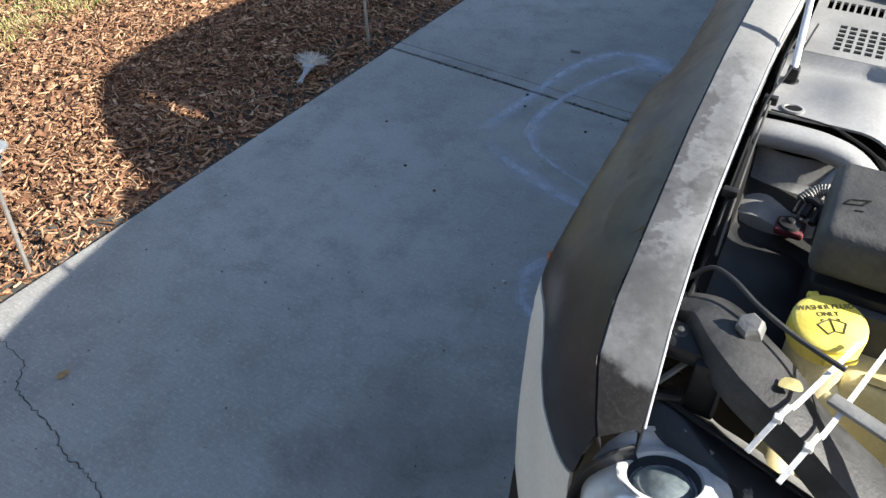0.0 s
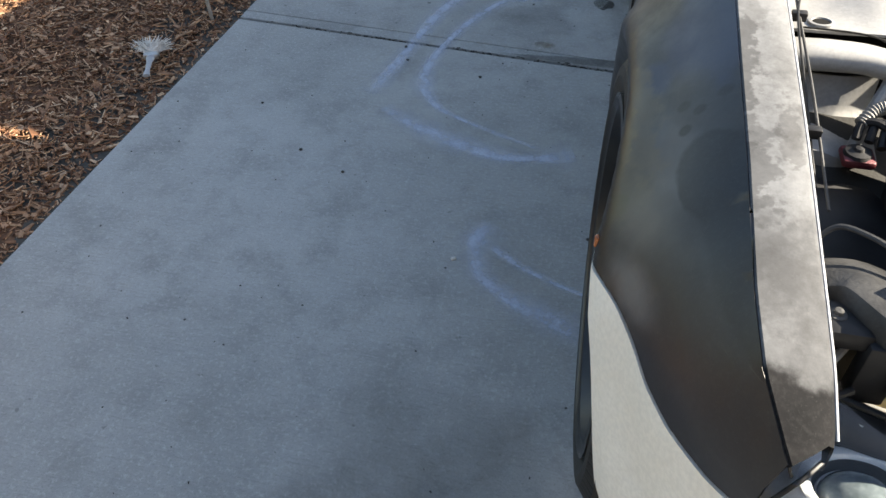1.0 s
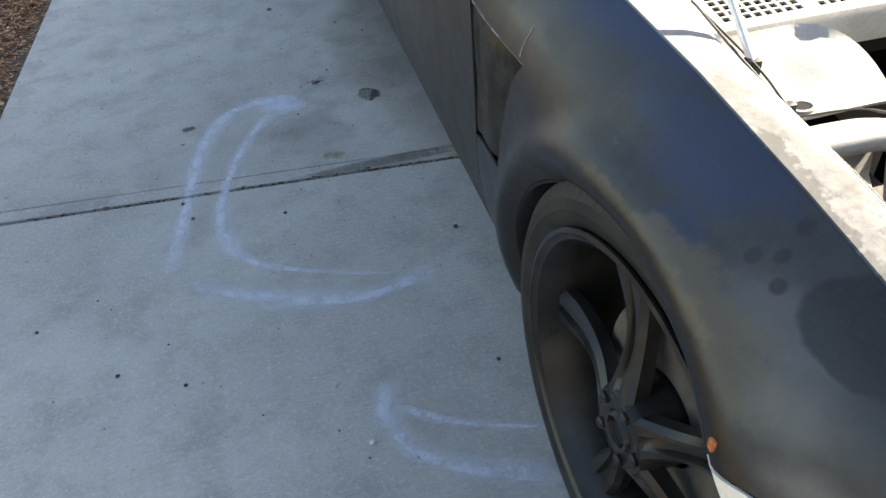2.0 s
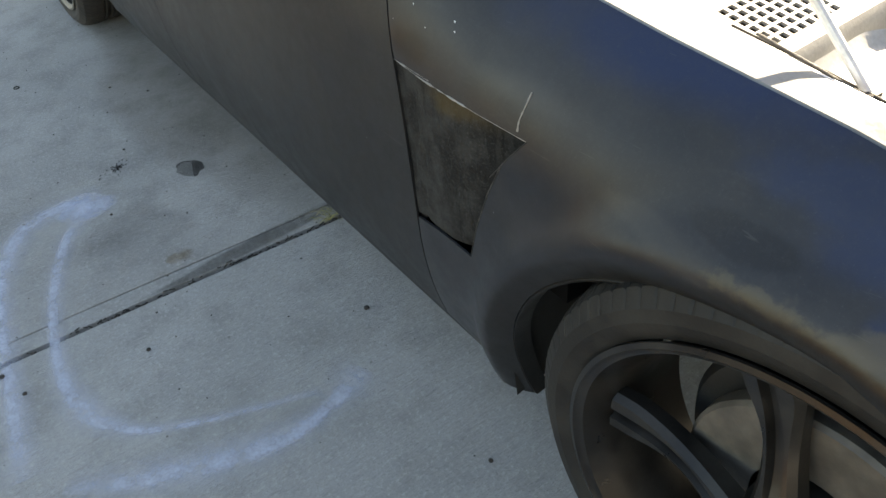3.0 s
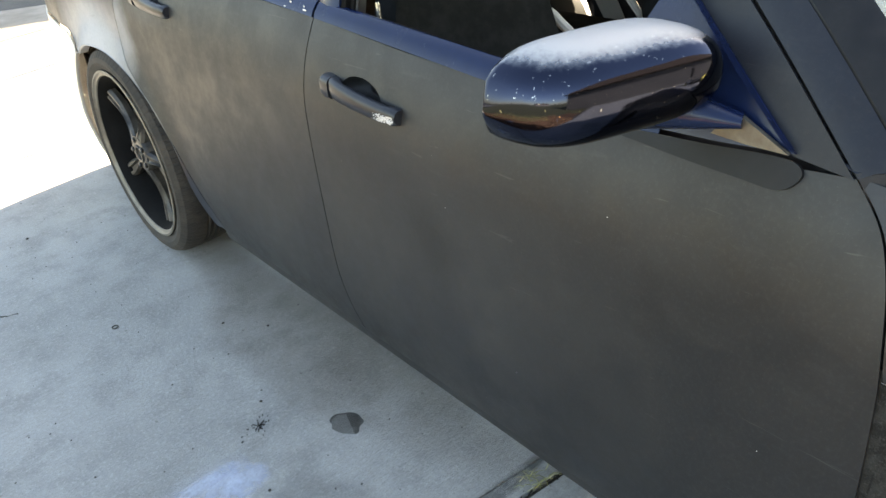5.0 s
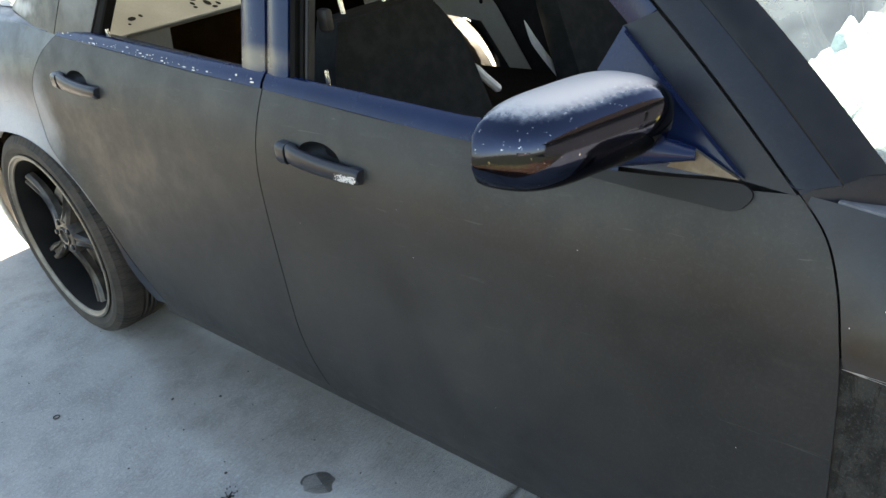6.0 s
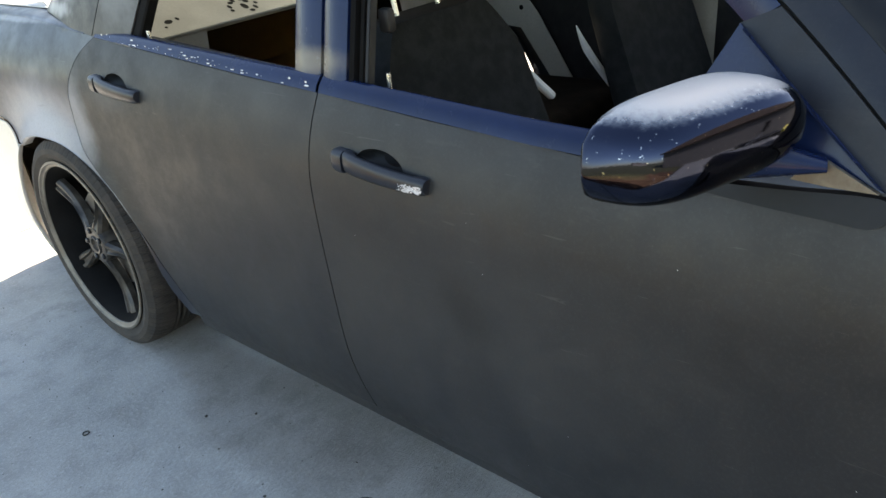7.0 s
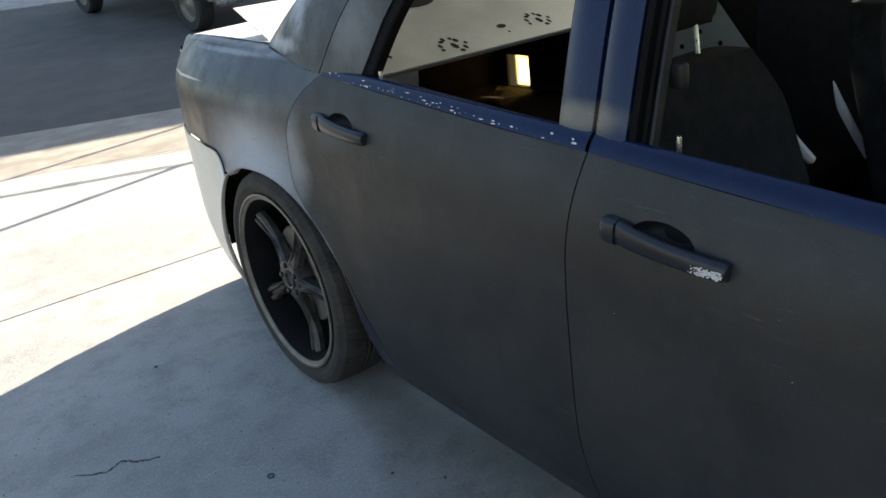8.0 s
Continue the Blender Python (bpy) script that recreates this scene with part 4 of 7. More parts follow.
# the cut-out behind the front wheel opens to the door seam
cut = [(0.653, 0.474), (0.600, 0.480), (0.519, 0.480), (0.501, 0.546), (0.473, 0.620), (0.440, 0.688), (0.402, 0.736), (0.492, 0.735), (0.601, 0.739), (0.660, 0.745)]


def fender_outline(with_cut):
    lower = [p for p in seam_front if p[1] < 0.47]
    upper = [p for p in seam_front if p[1] > 0.75]
    out = [(0.452, 0.188), (0.50, 0.196), (0.56, 0.210), (0.61, 0.224)]
    out += shifted(lower, -G)
    out += [(y - G, z) for y, z in cut] if with_cut else []
    out += shifted(upper, -G)
    out += crease_line(0.732, -0.530, 90)
    out += black_edge[::-1]
    out += FRONT_ARCH[::-1][1:]
    return out


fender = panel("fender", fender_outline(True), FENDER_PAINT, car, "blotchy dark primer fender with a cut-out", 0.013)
panel("fender", fender_outline(False), DOOR_PAINT, car, "dark primer fender", 0.06, side=-1)


def inner_top(y):
    return (interp(y, [(-0.555, 0.232), (-0.50, 0.241), (-0.4, 0.229), (-0.3, 0.2215), (-0.2, 0.217), (0.0, 0.2115), (0.2, 0.209), (0.45, 0.215), (0.7, 0.225)]),
            interp(y, [(-0.555, 0.655), (-0.505, 0.690), (-0.45, 0.726), (-0.4, 0.748), (-0.3, 0.779), (-0.2, 0.802), (0.0, 0.832), (0.2, 0.852), (0.45, 0.872), (0.7, 0.898)]))


def fender_top(side, paint, label):
    bm = bmesh.new()
    rows = []
    for k in range(91):
        y = -0.531 + (0.70 + 0.531) * k / 90
        zc = interp(y, CREASE_Z)
        xc = skin_x(y, zc)
        yi = -0.506 + (y + 0.531) * 1.206 / 1.231
        xi, zi = inner_top(yi)
        ym = (y + yi) / 2
        row = [(xc + 0.006, y, zc - 0.016), (xc + 0.0004, y, zc - 0.002), (xc + 0.003, y, zc + 0.0015), (xc * 0.5 + xi * 0.5, ym, max(zc, zi) + 0.003 + 0.3 * (min(zc, zi) - max(zc, zi))), (xi - 0.006, yi, zi + 0.003), (xi - 0.001, yi, zi), (xi, yi, zi - 0.010), (xi + 0.001, yi, zi - 0.035)]
        rows.append([(x if side > 0 else 2 * MID - x, yy, z) for x, yy, z in row])
    add_loft(bm, rows)
    if side > 0:
        bmesh.ops.reverse_faces(bm, faces=bm.faces)
    bmesh.ops.recalc_face_normals(bm, faces=bm.faces)
    return thicken(part("fender_top", bm, paint, car, label), 0.0025)


bm = bmesh.new()
add_tube(bm, [Vector((inner_top(y)[0] + 0.001, y, inner_top(y)[1] - 0.001)) for y in np.linspace(-0.50, 0.66, 60)], 0.0014, 6)
part("bare_edge", bm, FLAKE, car, "bare bright inner edge of the fender")
fender_top(1, FENDER_TOP, "worn pale grey top ledge of the fender")
fender_top(-1, FENDER_TOP, "worn pale grey top ledge of the fender")

# recessed splash shield behind the cut-out, with worn creases
def shield_material():
    m, n, l = material("muddy shield")
    mott = noise_node(n, l, 26, 6, 0.7)
    streak = noise_node(n, l, 30, 5, 0.65, 1.5, stretch=(1, 1.6, 0.22))
    fine = noise_node(n, l, 240, 4, 0.8)
    col = mixc(n, l, rangef(n, l, mott, 0.35, 0.66, 0, 1), (0.008, 0.008, 0.008), (0.030, 0.031, 0.030))
    col = mixc(n, l, rangef(n, l, streak, 0.52, 0.60, 0, 0.8), col, (0.006, 0.006, 0.006))
    col = mixc(n, l, rangef(n, l, fine, 0.52, 0.68, 0, 0.55), col, (0.070, 0.071, 0.068))
    rust = spot(n, l, (0.05, 0.53, 0.725), (0.3, 0.10, 0.045), 0.9, 0.5, 30)
    col = mixc(n, l, rangef(n, l, rust, 0, 1, 0, 0.55), col, (0.085, 0.062, 0.026))
    h = nd(n, "ShaderNodeMath", op="ADD")
    l.new(streak, h.inputs[0])
    l.new(fine, h.inputs[1])
    return finish(m, n, l, col, 0.72, h.outputs[0], 0.0016, 0, 0.25)


bm = bmesh.new()
rows = []
for i in range(40):
    z = 0.484 + 0.272 * i / 39
    row = []
    for y in np.linspace(0.668, 0.34, 44):
        deep = 0.10 * max(0.0, (0.575 - y) / 0.20) ** 1.5 + 0.05 * max(0.0, 0.54 - y) / 0.1 * max(0.0, (0.56 - z) / 0.08)
        worn = 0.0025 * noise.noise((y * 25, z * 9, 0)) + 0.0012 * noise.noise((y * 70, z * 60, 3))
        crease = 0.003 * math.exp(-(((y - 0.628 - 0.006 * math.sin(z * 40)) / 0.005) ** 2))
        row.append((max(skin_x(0.60, min(z, 0.70)), skin_x(y, z)) + 0.007 + deep + worn + crease, y, z))
    rows.append(row)
rows = [[(x + 0.02, y, z - 0.012) for x, y, z in rows[0]]] + rows
add_loft(bm, rows)
bmesh.ops.recalc_face_normals(bm, faces=bm.faces)
thicken(part("splash_shield", bm, shield_material(), car, "dirty black splash shield behind the cut-out"), 0.003)
# Near-black block stands in for the shade inside the fender.
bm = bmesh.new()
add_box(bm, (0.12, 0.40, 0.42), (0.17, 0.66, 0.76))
part("hollow_backing", bm, BLACK_AND_SHADE, car, "near-black block for the shaded hollow in the fender")
# dark jamb behind the front door seam
bm = bmesh.new()
rows = []
for z in np.linspace(0.25, 0.905, 14):
    y = interp(z, [(b, a) for a, b in seam_front])
    rows.append([(skin_x(y + d, z) + 0.010 + (0.02 if abs(d) > 0.03 else 0), y + d, z) for d in (-0.012, -0.004, 0.02, 0.05)])
add_loft(bm, rows)
part("door_jamb", bm, BLACK_AND_SHADE, car, "dark door jamb")
# raw torn rim of the cut
bm = bmesh.new()
top_edge = [(p[0], p[1]) for p in dense(cut[6:], 0.006)[:-30]]
rim = [Vector((skin_x(y, z) - 0.0004, y, z)) for y, z in top_edge]
add_tube(bm, rim, [0.0003 + 0.0024 * max(0.0, noise.noise(p * 70)) for p in rim], 5)
part("cut_rim", bm, TRIM_GREY, car, "raw torn upper rim of the fender cut")
bm = bmesh.new()
rim = [Vector((skin_x(y, z) - 0.0002, y, z)) for y, z in dense(cut[1:7], 0.008) if abs(y - 0.60) > 0.012 or z < 0.5]
rim = rim[:int(len(rim) * 0.70)]
add_tube(bm, rim, [0.0003 + 0.0011 * max(0.0, noise.noise(p * 80)) for p in rim], 5)
part("cut_rim", bm, GREY_PLASTIC, car, "thin scuffed rim of the fender cut")
bm = bmesh.new()
rim = smooth([(skin_x(0.418 + d, z) - 0.0005, 0.418 + d, z) for d, z in ((0.0, 0.742), (0.001, 0.755), (-0.002, 0.772), (-0.004, 0.787))], 7)
add_tube(bm, rim, [0.0006 + 0.0016 * abs(noise.noise(p * 150)) for p in rim], 5)
part("seam_bead", bm, TRIM_GREY, car, "rough vertical filler bead above the cut")

# white paint flecks on the fender and the front door
bm = bmesh.new()
r5 = random.Random(5)
for y, z, w in ((0.556, 0.822, 0.0020), (0.552, 0.812, 0.0014), (0.627, 0.826, 0.0016), (0.60, 0.805, 0.0011), (0.66, 0.80, 0.0010), (0.46, 0.60, 0.0008)) + tuple((r5.uniform(0.75, 1.75), r5.uniform(0.30, 0.86), r5.uniform(0.0004, 0.0008)) for _ in range(7)):
    bmesh.ops.create_icosphere(bm, subdivisions=1, radius=w, matrix=Matrix.Translation((skin_x(y, z) - 0.0002, y, z)) @ Matrix.Diagonal((0.3, r5.uniform(0.7, 1.6), 1, 1)))
part("paint_flecks", bm, FLAKE, car, "tiny white paint flecks on the primer", kind="stuff")

# wheel-arch lips
def arch_lip(points, parent, paint, side=1, width=0.016):
    bm = bmesh.new()
    rows = []
    cy = sum(p[0] for p in points) / len(points)
    for y, z in points:
        x = skin_x(y, z)
        row = [(x + 0.001, y, z), (x + 0.004, y + 0.002 * (cy - y), z - 0.004), (x + width * 1.5, y, z - 0.004), (x + width * 2, y, z - 0.003)]
        rows.append([(a if side > 0 else 2 * MID - a, b, c) for a, b, c in row])
    add_loft(bm, rows)
    bmesh.ops.recalc_face_normals(bm, faces=bm.faces)
    return thicken(part("arch_lip", bm, paint, parent), 0.003)


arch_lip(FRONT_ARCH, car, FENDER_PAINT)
arch_lip(FRONT_ARCH, car, DOOR_PAINT, -1)

# ---- doors ----
front_door = thing("door", "", "")
front_door.parent = car
tagged(front_door, "dark primer front door with an open window")
rear_door = new("door")
rear_door.parent = car
tagged(rear_door, "dark primer rear door with an open window")


def belt_z(y):
    return interp(y, CREASE_Z) - 0.003


# ---- door handles ----
def handle_place(y_rear, z, slope):
    return Matrix.Translation((skin_x(y_rear - 0.12, z) + 0.001, y_rear, z)) @ Matrix.Rotation(math.atan(slope), 4, "X")


def cup_outline(m, scale=1.0):
    return [m @ Vector((0, -0.112 + 0.060 * scale * math.cos(a), 0.004 + 0.030 * scale * math.sin(a))) for a in np.linspace(0, math.tau, 33)[:-1]]


def door_handle(parent, m, chipped, paint):
    """A pull bar with a keyed end piece over a scooped recess; the rear end is the origin of m."""
    bm = bmesh.new()
    rows = []
    for k in range(21):
        f = k / 20
        y = -0.034 - 0.200 * f
        e = min(1.0, 0.80 + 4.5 * (1 - f))
        top = (0.021 - 0.007 * f) * e - 0.002 * math.sin(f * math.pi)
        low = (-0.023 + 0.003 * f) * e
        inn = 0.006 - 0.016 * min(1, math.sin(f * math.pi) * 2.2)
        out = -0.020 - 0.008 * math.sin(min(1, f * 1.02) * math.pi) ** 0.6
        rows.append([m @ Vector(p) for p in ((inn, y, top - 0.002), (out + 0.010, y, top), (out + 0.003, y, top - 0.003), (out, y, top - 0.009), (out - 0.001, y, (top + low) / 2), (out + 0.002, y, low + 0.007), (out + 0.006, y, low + 0.002), (out + 0.012, y, low), (inn, y, low + 0.002))])
    add_loft(bm, rows, True, True)
    bmesh.ops.recalc_face_normals(bm, faces=bm.faces)
    part("handle", bm, HANDLE_PAINT, parent, "blue-black pull handle with a chipped tip" if chipped else "blue-black pull handle", 50)
    bm = bmesh.new()
    rows = []
    for y, g in ((0.001, 0.72), (-0.003, 0.93), (-0.010, 1.0), (-0.0318, 1.0)):
        rows.append([m @ Vector(p) for p in ((0.012, y, 0.020 * g), (-0.013 * g, y, 0.020 * g), (-0.020 * g, y, 0.016 * g), (-0.023 * g, y, 0.010 * g), (-0.023 * g, y, -0.015 * g), (-0.018 * g, y, -0.022 * g), (0.012, y, -0.023 * g))])
    add_loft(bm, rows, True, True)
    bmesh.ops.recalc_face_normals(bm, faces=bm.faces)
    part("handle_end", bm, HANDLE_PAINT, parent, angle=50)
    # scooped cup let into the skin behind the bar
    bm = bmesh.new()
    rows = []
    for i in range(7):
        r = 1.0 - i / 6.5
        ring_ = []
        for p in cup_outline(m, r * 1.02):
            ring_.append((skin_x(p.y, p.z) + 0.001 + 0.042 * (1 - r ** 3), p.y, p.z))
        rows.append(ring_)
    add_loft(bm, rows, False, True)
    bm.faces.new([bm.verts.new(p) for p in rows[-1]])
    bmesh.ops.remove_doubles(bm, verts=bm.verts, dist=1e-5)
    part("handle_cup", bm, paint, parent, "dark scooped cup behind the pull", 60)
    if chipped:
        bm = bmesh.new()
        r3 = random.Random(3)
        for k in range(150):
            f = 0.72 + 0.26 * r3.random() ** 0.6
            y = -0.034 - 0.200 * f
            out = -0.020 - 0.008 * math.sin(min(1, f * 1.02) * math.pi) ** 0.6
            p = m @ Vector((out - 0.0006, y, r3.uniform(-0.013, 0.001)))
            bmesh.ops.create_icosphere(bm, subdivisions=1, radius=r3.uniform(0.0006, 0.0021), matrix=Matrix.Translation(p) @ Matrix.Diagonal((0.35, 1.3, 0.9, 1)))
        part("bare_chips", bm, FLAKE, parent, "bare bright chips on the tip", kind="stuff")


FRONT_HANDLE = handle_place(1.712, 0.872, 0.075)
REAR_HANDLE = handle_place(2.672, 0.937, 0.075)


front_outline = shifted(seam_front, G) + [(0.95, belt_z(0.95)), (1.2, belt_z(1.2)), (1.5, belt_z(1.5))] + shifted(seam_mid[::-1], -G) + [(1.5, 0.238), (1.1, 0.236), (0.8, 0.236)]
rear_outline = shifted(seam_mid, G) + [(2.0, belt_z(2.0)), (2.3, belt_z(2.3)), (2.5, belt_z(2.5))] + shifted(seam_rear[::-1], -G) + [(2.3, 0.242), (2.0, 0.240)]
panel("door_skin", front_outline, DOOR_PAINT, front_door, "cloudy charcoal satin primer skin", holes=[[(p.y, p.z) for p in cup_outline(FRONT_HANDLE)]])
panel("door_skin", rear_outline, REAR_PAINT, rear_door, "cloudy charcoal satin primer skin", holes=[[(p.y, p.z) for p in cup_outline(REAR_HANDLE)]])
door_handle(front_door, FRONT_HANDLE, True, DOOR_PAINT)
door_handle(rear_door, REAR_HANDLE, False, REAR_PAINT)
left_front = new("door")
left_front.parent = car
tagged(left_front, "dark primer driver door")
left_rear = new("door")
left_rear.parent = car
tagged(left_rear, "dark primer rear door")
panel("door_skin", front_outline, DOOR_PAINT, left_front, "", 0.08, side=-1)
panel("door_skin", rear_outline, REAR_PAINT, left_rear, "", 0.08, side=-1)


def belt_trim(y0, y1, parent, side=1, paint=CHIPPED):
    """The glossy shoulder strip under the window."""
    bm = bmesh.new()
    rows = []
    for k in range(25):
        y = y0 + (y1 - y0) * k / 24
        zb = belt_z(y)
        x = skin_x(y, zb)
        h = interp(y, [(0.75, 0.008), (1.0, 0.034), (1.8, 0.030), (2.5, 0.022), (2.7, 0.016)])
        row = [(x + 0.003, y, zb + 0.0015), (x - 0.001, y, zb + 0.003), (x + 0.004, y, zb + h * 0.45), (x + 0.016, y, zb + h * 0.9), (x + 0.024, y, zb + h), (x + 0.030, y, zb + h - 0.002), (x + 0.031, y, zb + h - 0.018)]
        rows.append([(a if side > 0 else 2 * MID - a, b, c) for a, b, c in row])
    add_loft(bm, rows)
    bmesh.ops.recalc_face_normals(bm, faces=bm.faces)
    return thicken(part("belt_strip", bm, paint, parent, "glossy blue-black shoulder strip"), 0.002, 0)


belt_trim(0.98, 1.771, front_door)
belt_trim(1.779, 2.685, rear_door)
belt_trim(0.80, 1.771, left_front, -1)
belt_trim(1.779, 2.685, left_rear, -1)
bm = bmesh.new()
r2 = random.Random(9)
for k in range(60):
    y = r2.triangular(1.79, 2.66, 2.3) if k > 3 else (1.805, 1.81, 1.86, 2.64)[k]
    f = r2.uniform(0.05, 0.75)
    zb = belt_z(y)
    x = skin_x(y, zb)
    p = Vector((x - 0.0012 + 0.012 * f * f, y, zb + 0.004 + 0.018 * f))
    s = r2.uniform(0.0008, 0.0022) if k > 3 else 0.004
    bmesh.ops.create_icosphere(bm, subdivisions=1, radius=s, matrix=Matrix.Translation(p) @ Matrix.Diagonal((0.25, r2.uniform(0.8, 3.6), r2.uniform(0.5, 0.9), 1)))
part("paint_chips", bm, FLAKE, rear_door, "white chips in the shoulder strip", kind="stuff")

# the doors' inner shells, which close the sills and the seams
def door_core(y0, y1, parent, side, zt=0.0):
    bm = bmesh.new()
    rows = []
    for k in range(13):
        y = y0 + (y1 - y0) * k / 12
        top = belt_z(y) + 0.010
        row = []
        for z in (0.25, 0.40, 0.60, 0.80, top - 0.03, top):
            row.append((skin_x(y, min(z, belt_z(y) - 0.01)) + 0.034, y, z))
        row += [(skin_x(y, top - 0.02) + 0.075, y, top), (0.17, y, top - 0.05), (0.17, y, 0.25)]
        rows.append([(a if side > 0 else 2 * MID - a, b, c) for a, b, c in row])
    add_loft(bm, rows, True, True)
    bmesh.ops.recalc_face_normals(bm, faces=bm.faces)
    return part("inner_panel", bm, BLACK_PLASTIC, parent, "black inner door panel")


for side, fd, rd in ((1, front_door, rear_door), (-1, left_front, left_rear)):
    door_core(0.78, 1.765, fd, side)
    door_core(1.79, 2.50, rd, side)


def glass_x(z):
    """The side of the glasshouse leans in."""
    return 0.098 + 0.31 * (z - 1.0)


def frame_bar(name, path, width, parent, paint, label="", side=1, depth=0.03, out=0.0):
    """A flat bar of the window surround along a path in side view; width is measured along y."""
    bm = bmesh.new()
    rows = []
    pts = smooth([(0, a, b) for a, b in path], 6)
    for p in pts:
        x = glass_x(p.z) - out
        row = [(x + depth, p.y - width / 2, p.z), (x + 0.004, p.y - width / 2, p.z), (x, p.y - width / 2 + 0.005, p.z), (x - 0.002, p.y, p.z), (x, p.y + width / 2 - 0.005, p.z), (x + 0.004, p.y + width / 2, p.z), (x + depth, p.y + width / 2, p.z)]
        rows.append([(a if side > 0 else 2 * MID - a, b, c) for a, b, c in row])
    add_loft(bm, rows, True, True)
    bmesh.ops.recalc_face_normals(bm, faces=bm.faces)
    return part(name, bm, paint, parent, label)


for side, fd, rd in ((1, front_door, rear_door), (-1, left_front, left_rear)):
    frame_bar("window_post", [(1.742, 0.985), (1.748, 1.2), (1.738, 1.405)], 0.064, fd, GLOSS_BLUE, "blue-black window post", side, 0.04)
    frame_bar("window_channel", [(1.700, 0.985), (1.706, 1.2), (1.697, 1.405)], 0.013, fd, BLACK_AND_SHADE, "black rubber channel", side, 0.03, -0.004)
    frame_bar("window_channel", [(1.683, 0.985), (1.689, 1.2), (1.680, 1.405)], 0.010, fd, BLACK_AND_SHADE, "black rubber channel", side, 0.03, -0.012)
    frame_bar("window_channel", [(1.668, 0.985), (1.674, 1.2), (1.665, 1.405)], 0.003, fd, BLACK_PLASTIC, "thin channel edge", side, 0.02, -0.016)
    frame_bar("window_post", [(1.822, 0.995), (1.828, 1.2), (1.818, 1.405)], 0.078, rd, GLOSS_BLUE, "blue-black window post", side, 0.04)
    frame_bar("window_channel", [(2.520, 1.03), (2.435, 1.18), (2.26, 1.385)], 0.050, rd, BLACK_AND_SHADE, "black rubber window channel", side, 0.03, -0.008)

# ---- pillars, roof, glass ----
def skin_loft(name, rows, paint, label="", parent=car, depth=0.004, side=1):
    bm = bmesh.new()
    add_loft(bm, [[(a if side > 0 else 2 * MID - a, b, c) for a, b, c in row] for row in rows])
    bmesh.ops.recalc_face_normals(bm, faces=bm.faces)
    return thicken(part(name, bm, paint, parent, label), depth, 0)


def a_pillar(f):
    """Outer edge, middle and glass edge of the screen pillar, from the cowl (0) to the roof (1)."""
    bow = math.sin(f * math.pi)
    lo = Vector((0.083, 0.738, 0.943)).lerp(Vector((0.245, 1.36, 1.415)), f) + Vector((0.006, -0.02, 0.025)) * bow
    gl = Vector((0.162, 0.640, 0.958)).lerp(Vector((0.305, 1.28, 1.425)), f) + Vector((-0.006, -0.03, 0.035)) * bow
    gl = lo.lerp(gl, 0.80)
    return lo, gl


for side in (1, -1):
    rows, strip, channel = [], [], []
    for k in range(0, 15):
        lo, gl = a_pillar(k / 14)
        mid = lo.lerp(gl, 0.42) + Vector((-0.004, -0.004, 0.004))
        rows.append([lo + Vector((0.03, 0.01, -0.004)), lo, lo.lerp(mid, 0.35) + Vector((-0.002, 0, 0.004)), mid])
        strip.append([mid + Vector((0.001, 0, -0.007)), mid + Vector((0.002, -0.002, 0.002)), mid.lerp(gl, 0.55) + Vector((0, 0, 0.007)), gl + Vector((0, 0, 0.002)), gl + Vector((0.01, 0.004, -0.012))])
    skin_loft("pillar", rows, ROOF_PAINT, "dark primer windscreen pillar", side=side)
    skin_loft("pillar_strip", strip, MATT_TRIM, "black strip beside the windscreen", side=side)
    rows = [[a_pillar(k / 14)[0] + Vector(d) for d in ((0.014, -0.012, 0.002), (0.012, 0.012, -0.010), (0.016, 0.038, -0.028))] for k in range(0, 15)]
    skin_loft("pillar_seal", rows, RUBBER, "black rubber seal along the pillar", side=side, depth=0.002)
    foot_lo, foot_gl = a_pillar(0.0)
    rows = []
    for k in range(9):
        q = foot_lo.lerp(foot_gl, k / 8) + Vector((0, -0.006, 0.006)) * math.sin(k / 8 * math.pi)
        rows.append([q + Vector((0.004, 0.02, 0.008)), q + Vector((0, 0.004, 0.004)), q + Vector((0, -0.006, -0.010)), q + Vector((0.004, -0.010, -0.050)), q + Vector((0.012, 0.0, -0.11))])
    skin_loft("pillar_foot", rows, ROOF_PAINT, "dark primer foot of the pillar", side=side)
    # window surround on the door along the pillar and the roof
    rows = []
    for k in range(15):
        lo, gl = a_pillar(0.37 + 0.63 * k / 14)
        rows.append([lo + Vector((-0.001, 0.006, -0.002)), lo + Vector((-0.004, 0.022, -0.012)), lo + Vector((0.004, 0.045, -0.026)), lo + Vector((0.02, 0.052, -0.03))])
    for k in range(1, 9):
        y = 1.36 + (2.24 - 1.36) * k / 8
        z = 1.415 + 0.02 * math.sin(k / 8 * math.pi) - 0.012 * (k / 8) ** 2
        b = Vector((0.238, y, z))
        rows.append([b + Vector((0, 0, -0.002)), b + Vector((-0.006, 0, -0.014)), b + Vector((-0.002, 0, -0.036)), b + Vector((0.015, 0, -0.040))])
    skin_loft("window_surround", rows, GLOSS_BLUE, "blue-black upper window surround", front_door if side > 0 else left_front, side=side)
    # rear door triangle and rear pillar
    def c_edge(f):
        f = f * 1.03 - 0.03
        return Vector((0.100 + 0.135 * f, 2.700 - 0.42 * f, 1.050 + 0.352 * f)) + Vector((-0.01, 0.045, 0.03)) * math.sin(f * math.pi)
    rows = []
    for k in range(11):
        p = c_edge(k / 10)
        q = Vector((glass_x(p.z) + 0.004, interp(p.z, [(1.03, 2.535), (1.18, 2.452), (1.385, 2.275), (1.42, 2.24)]), p.z))
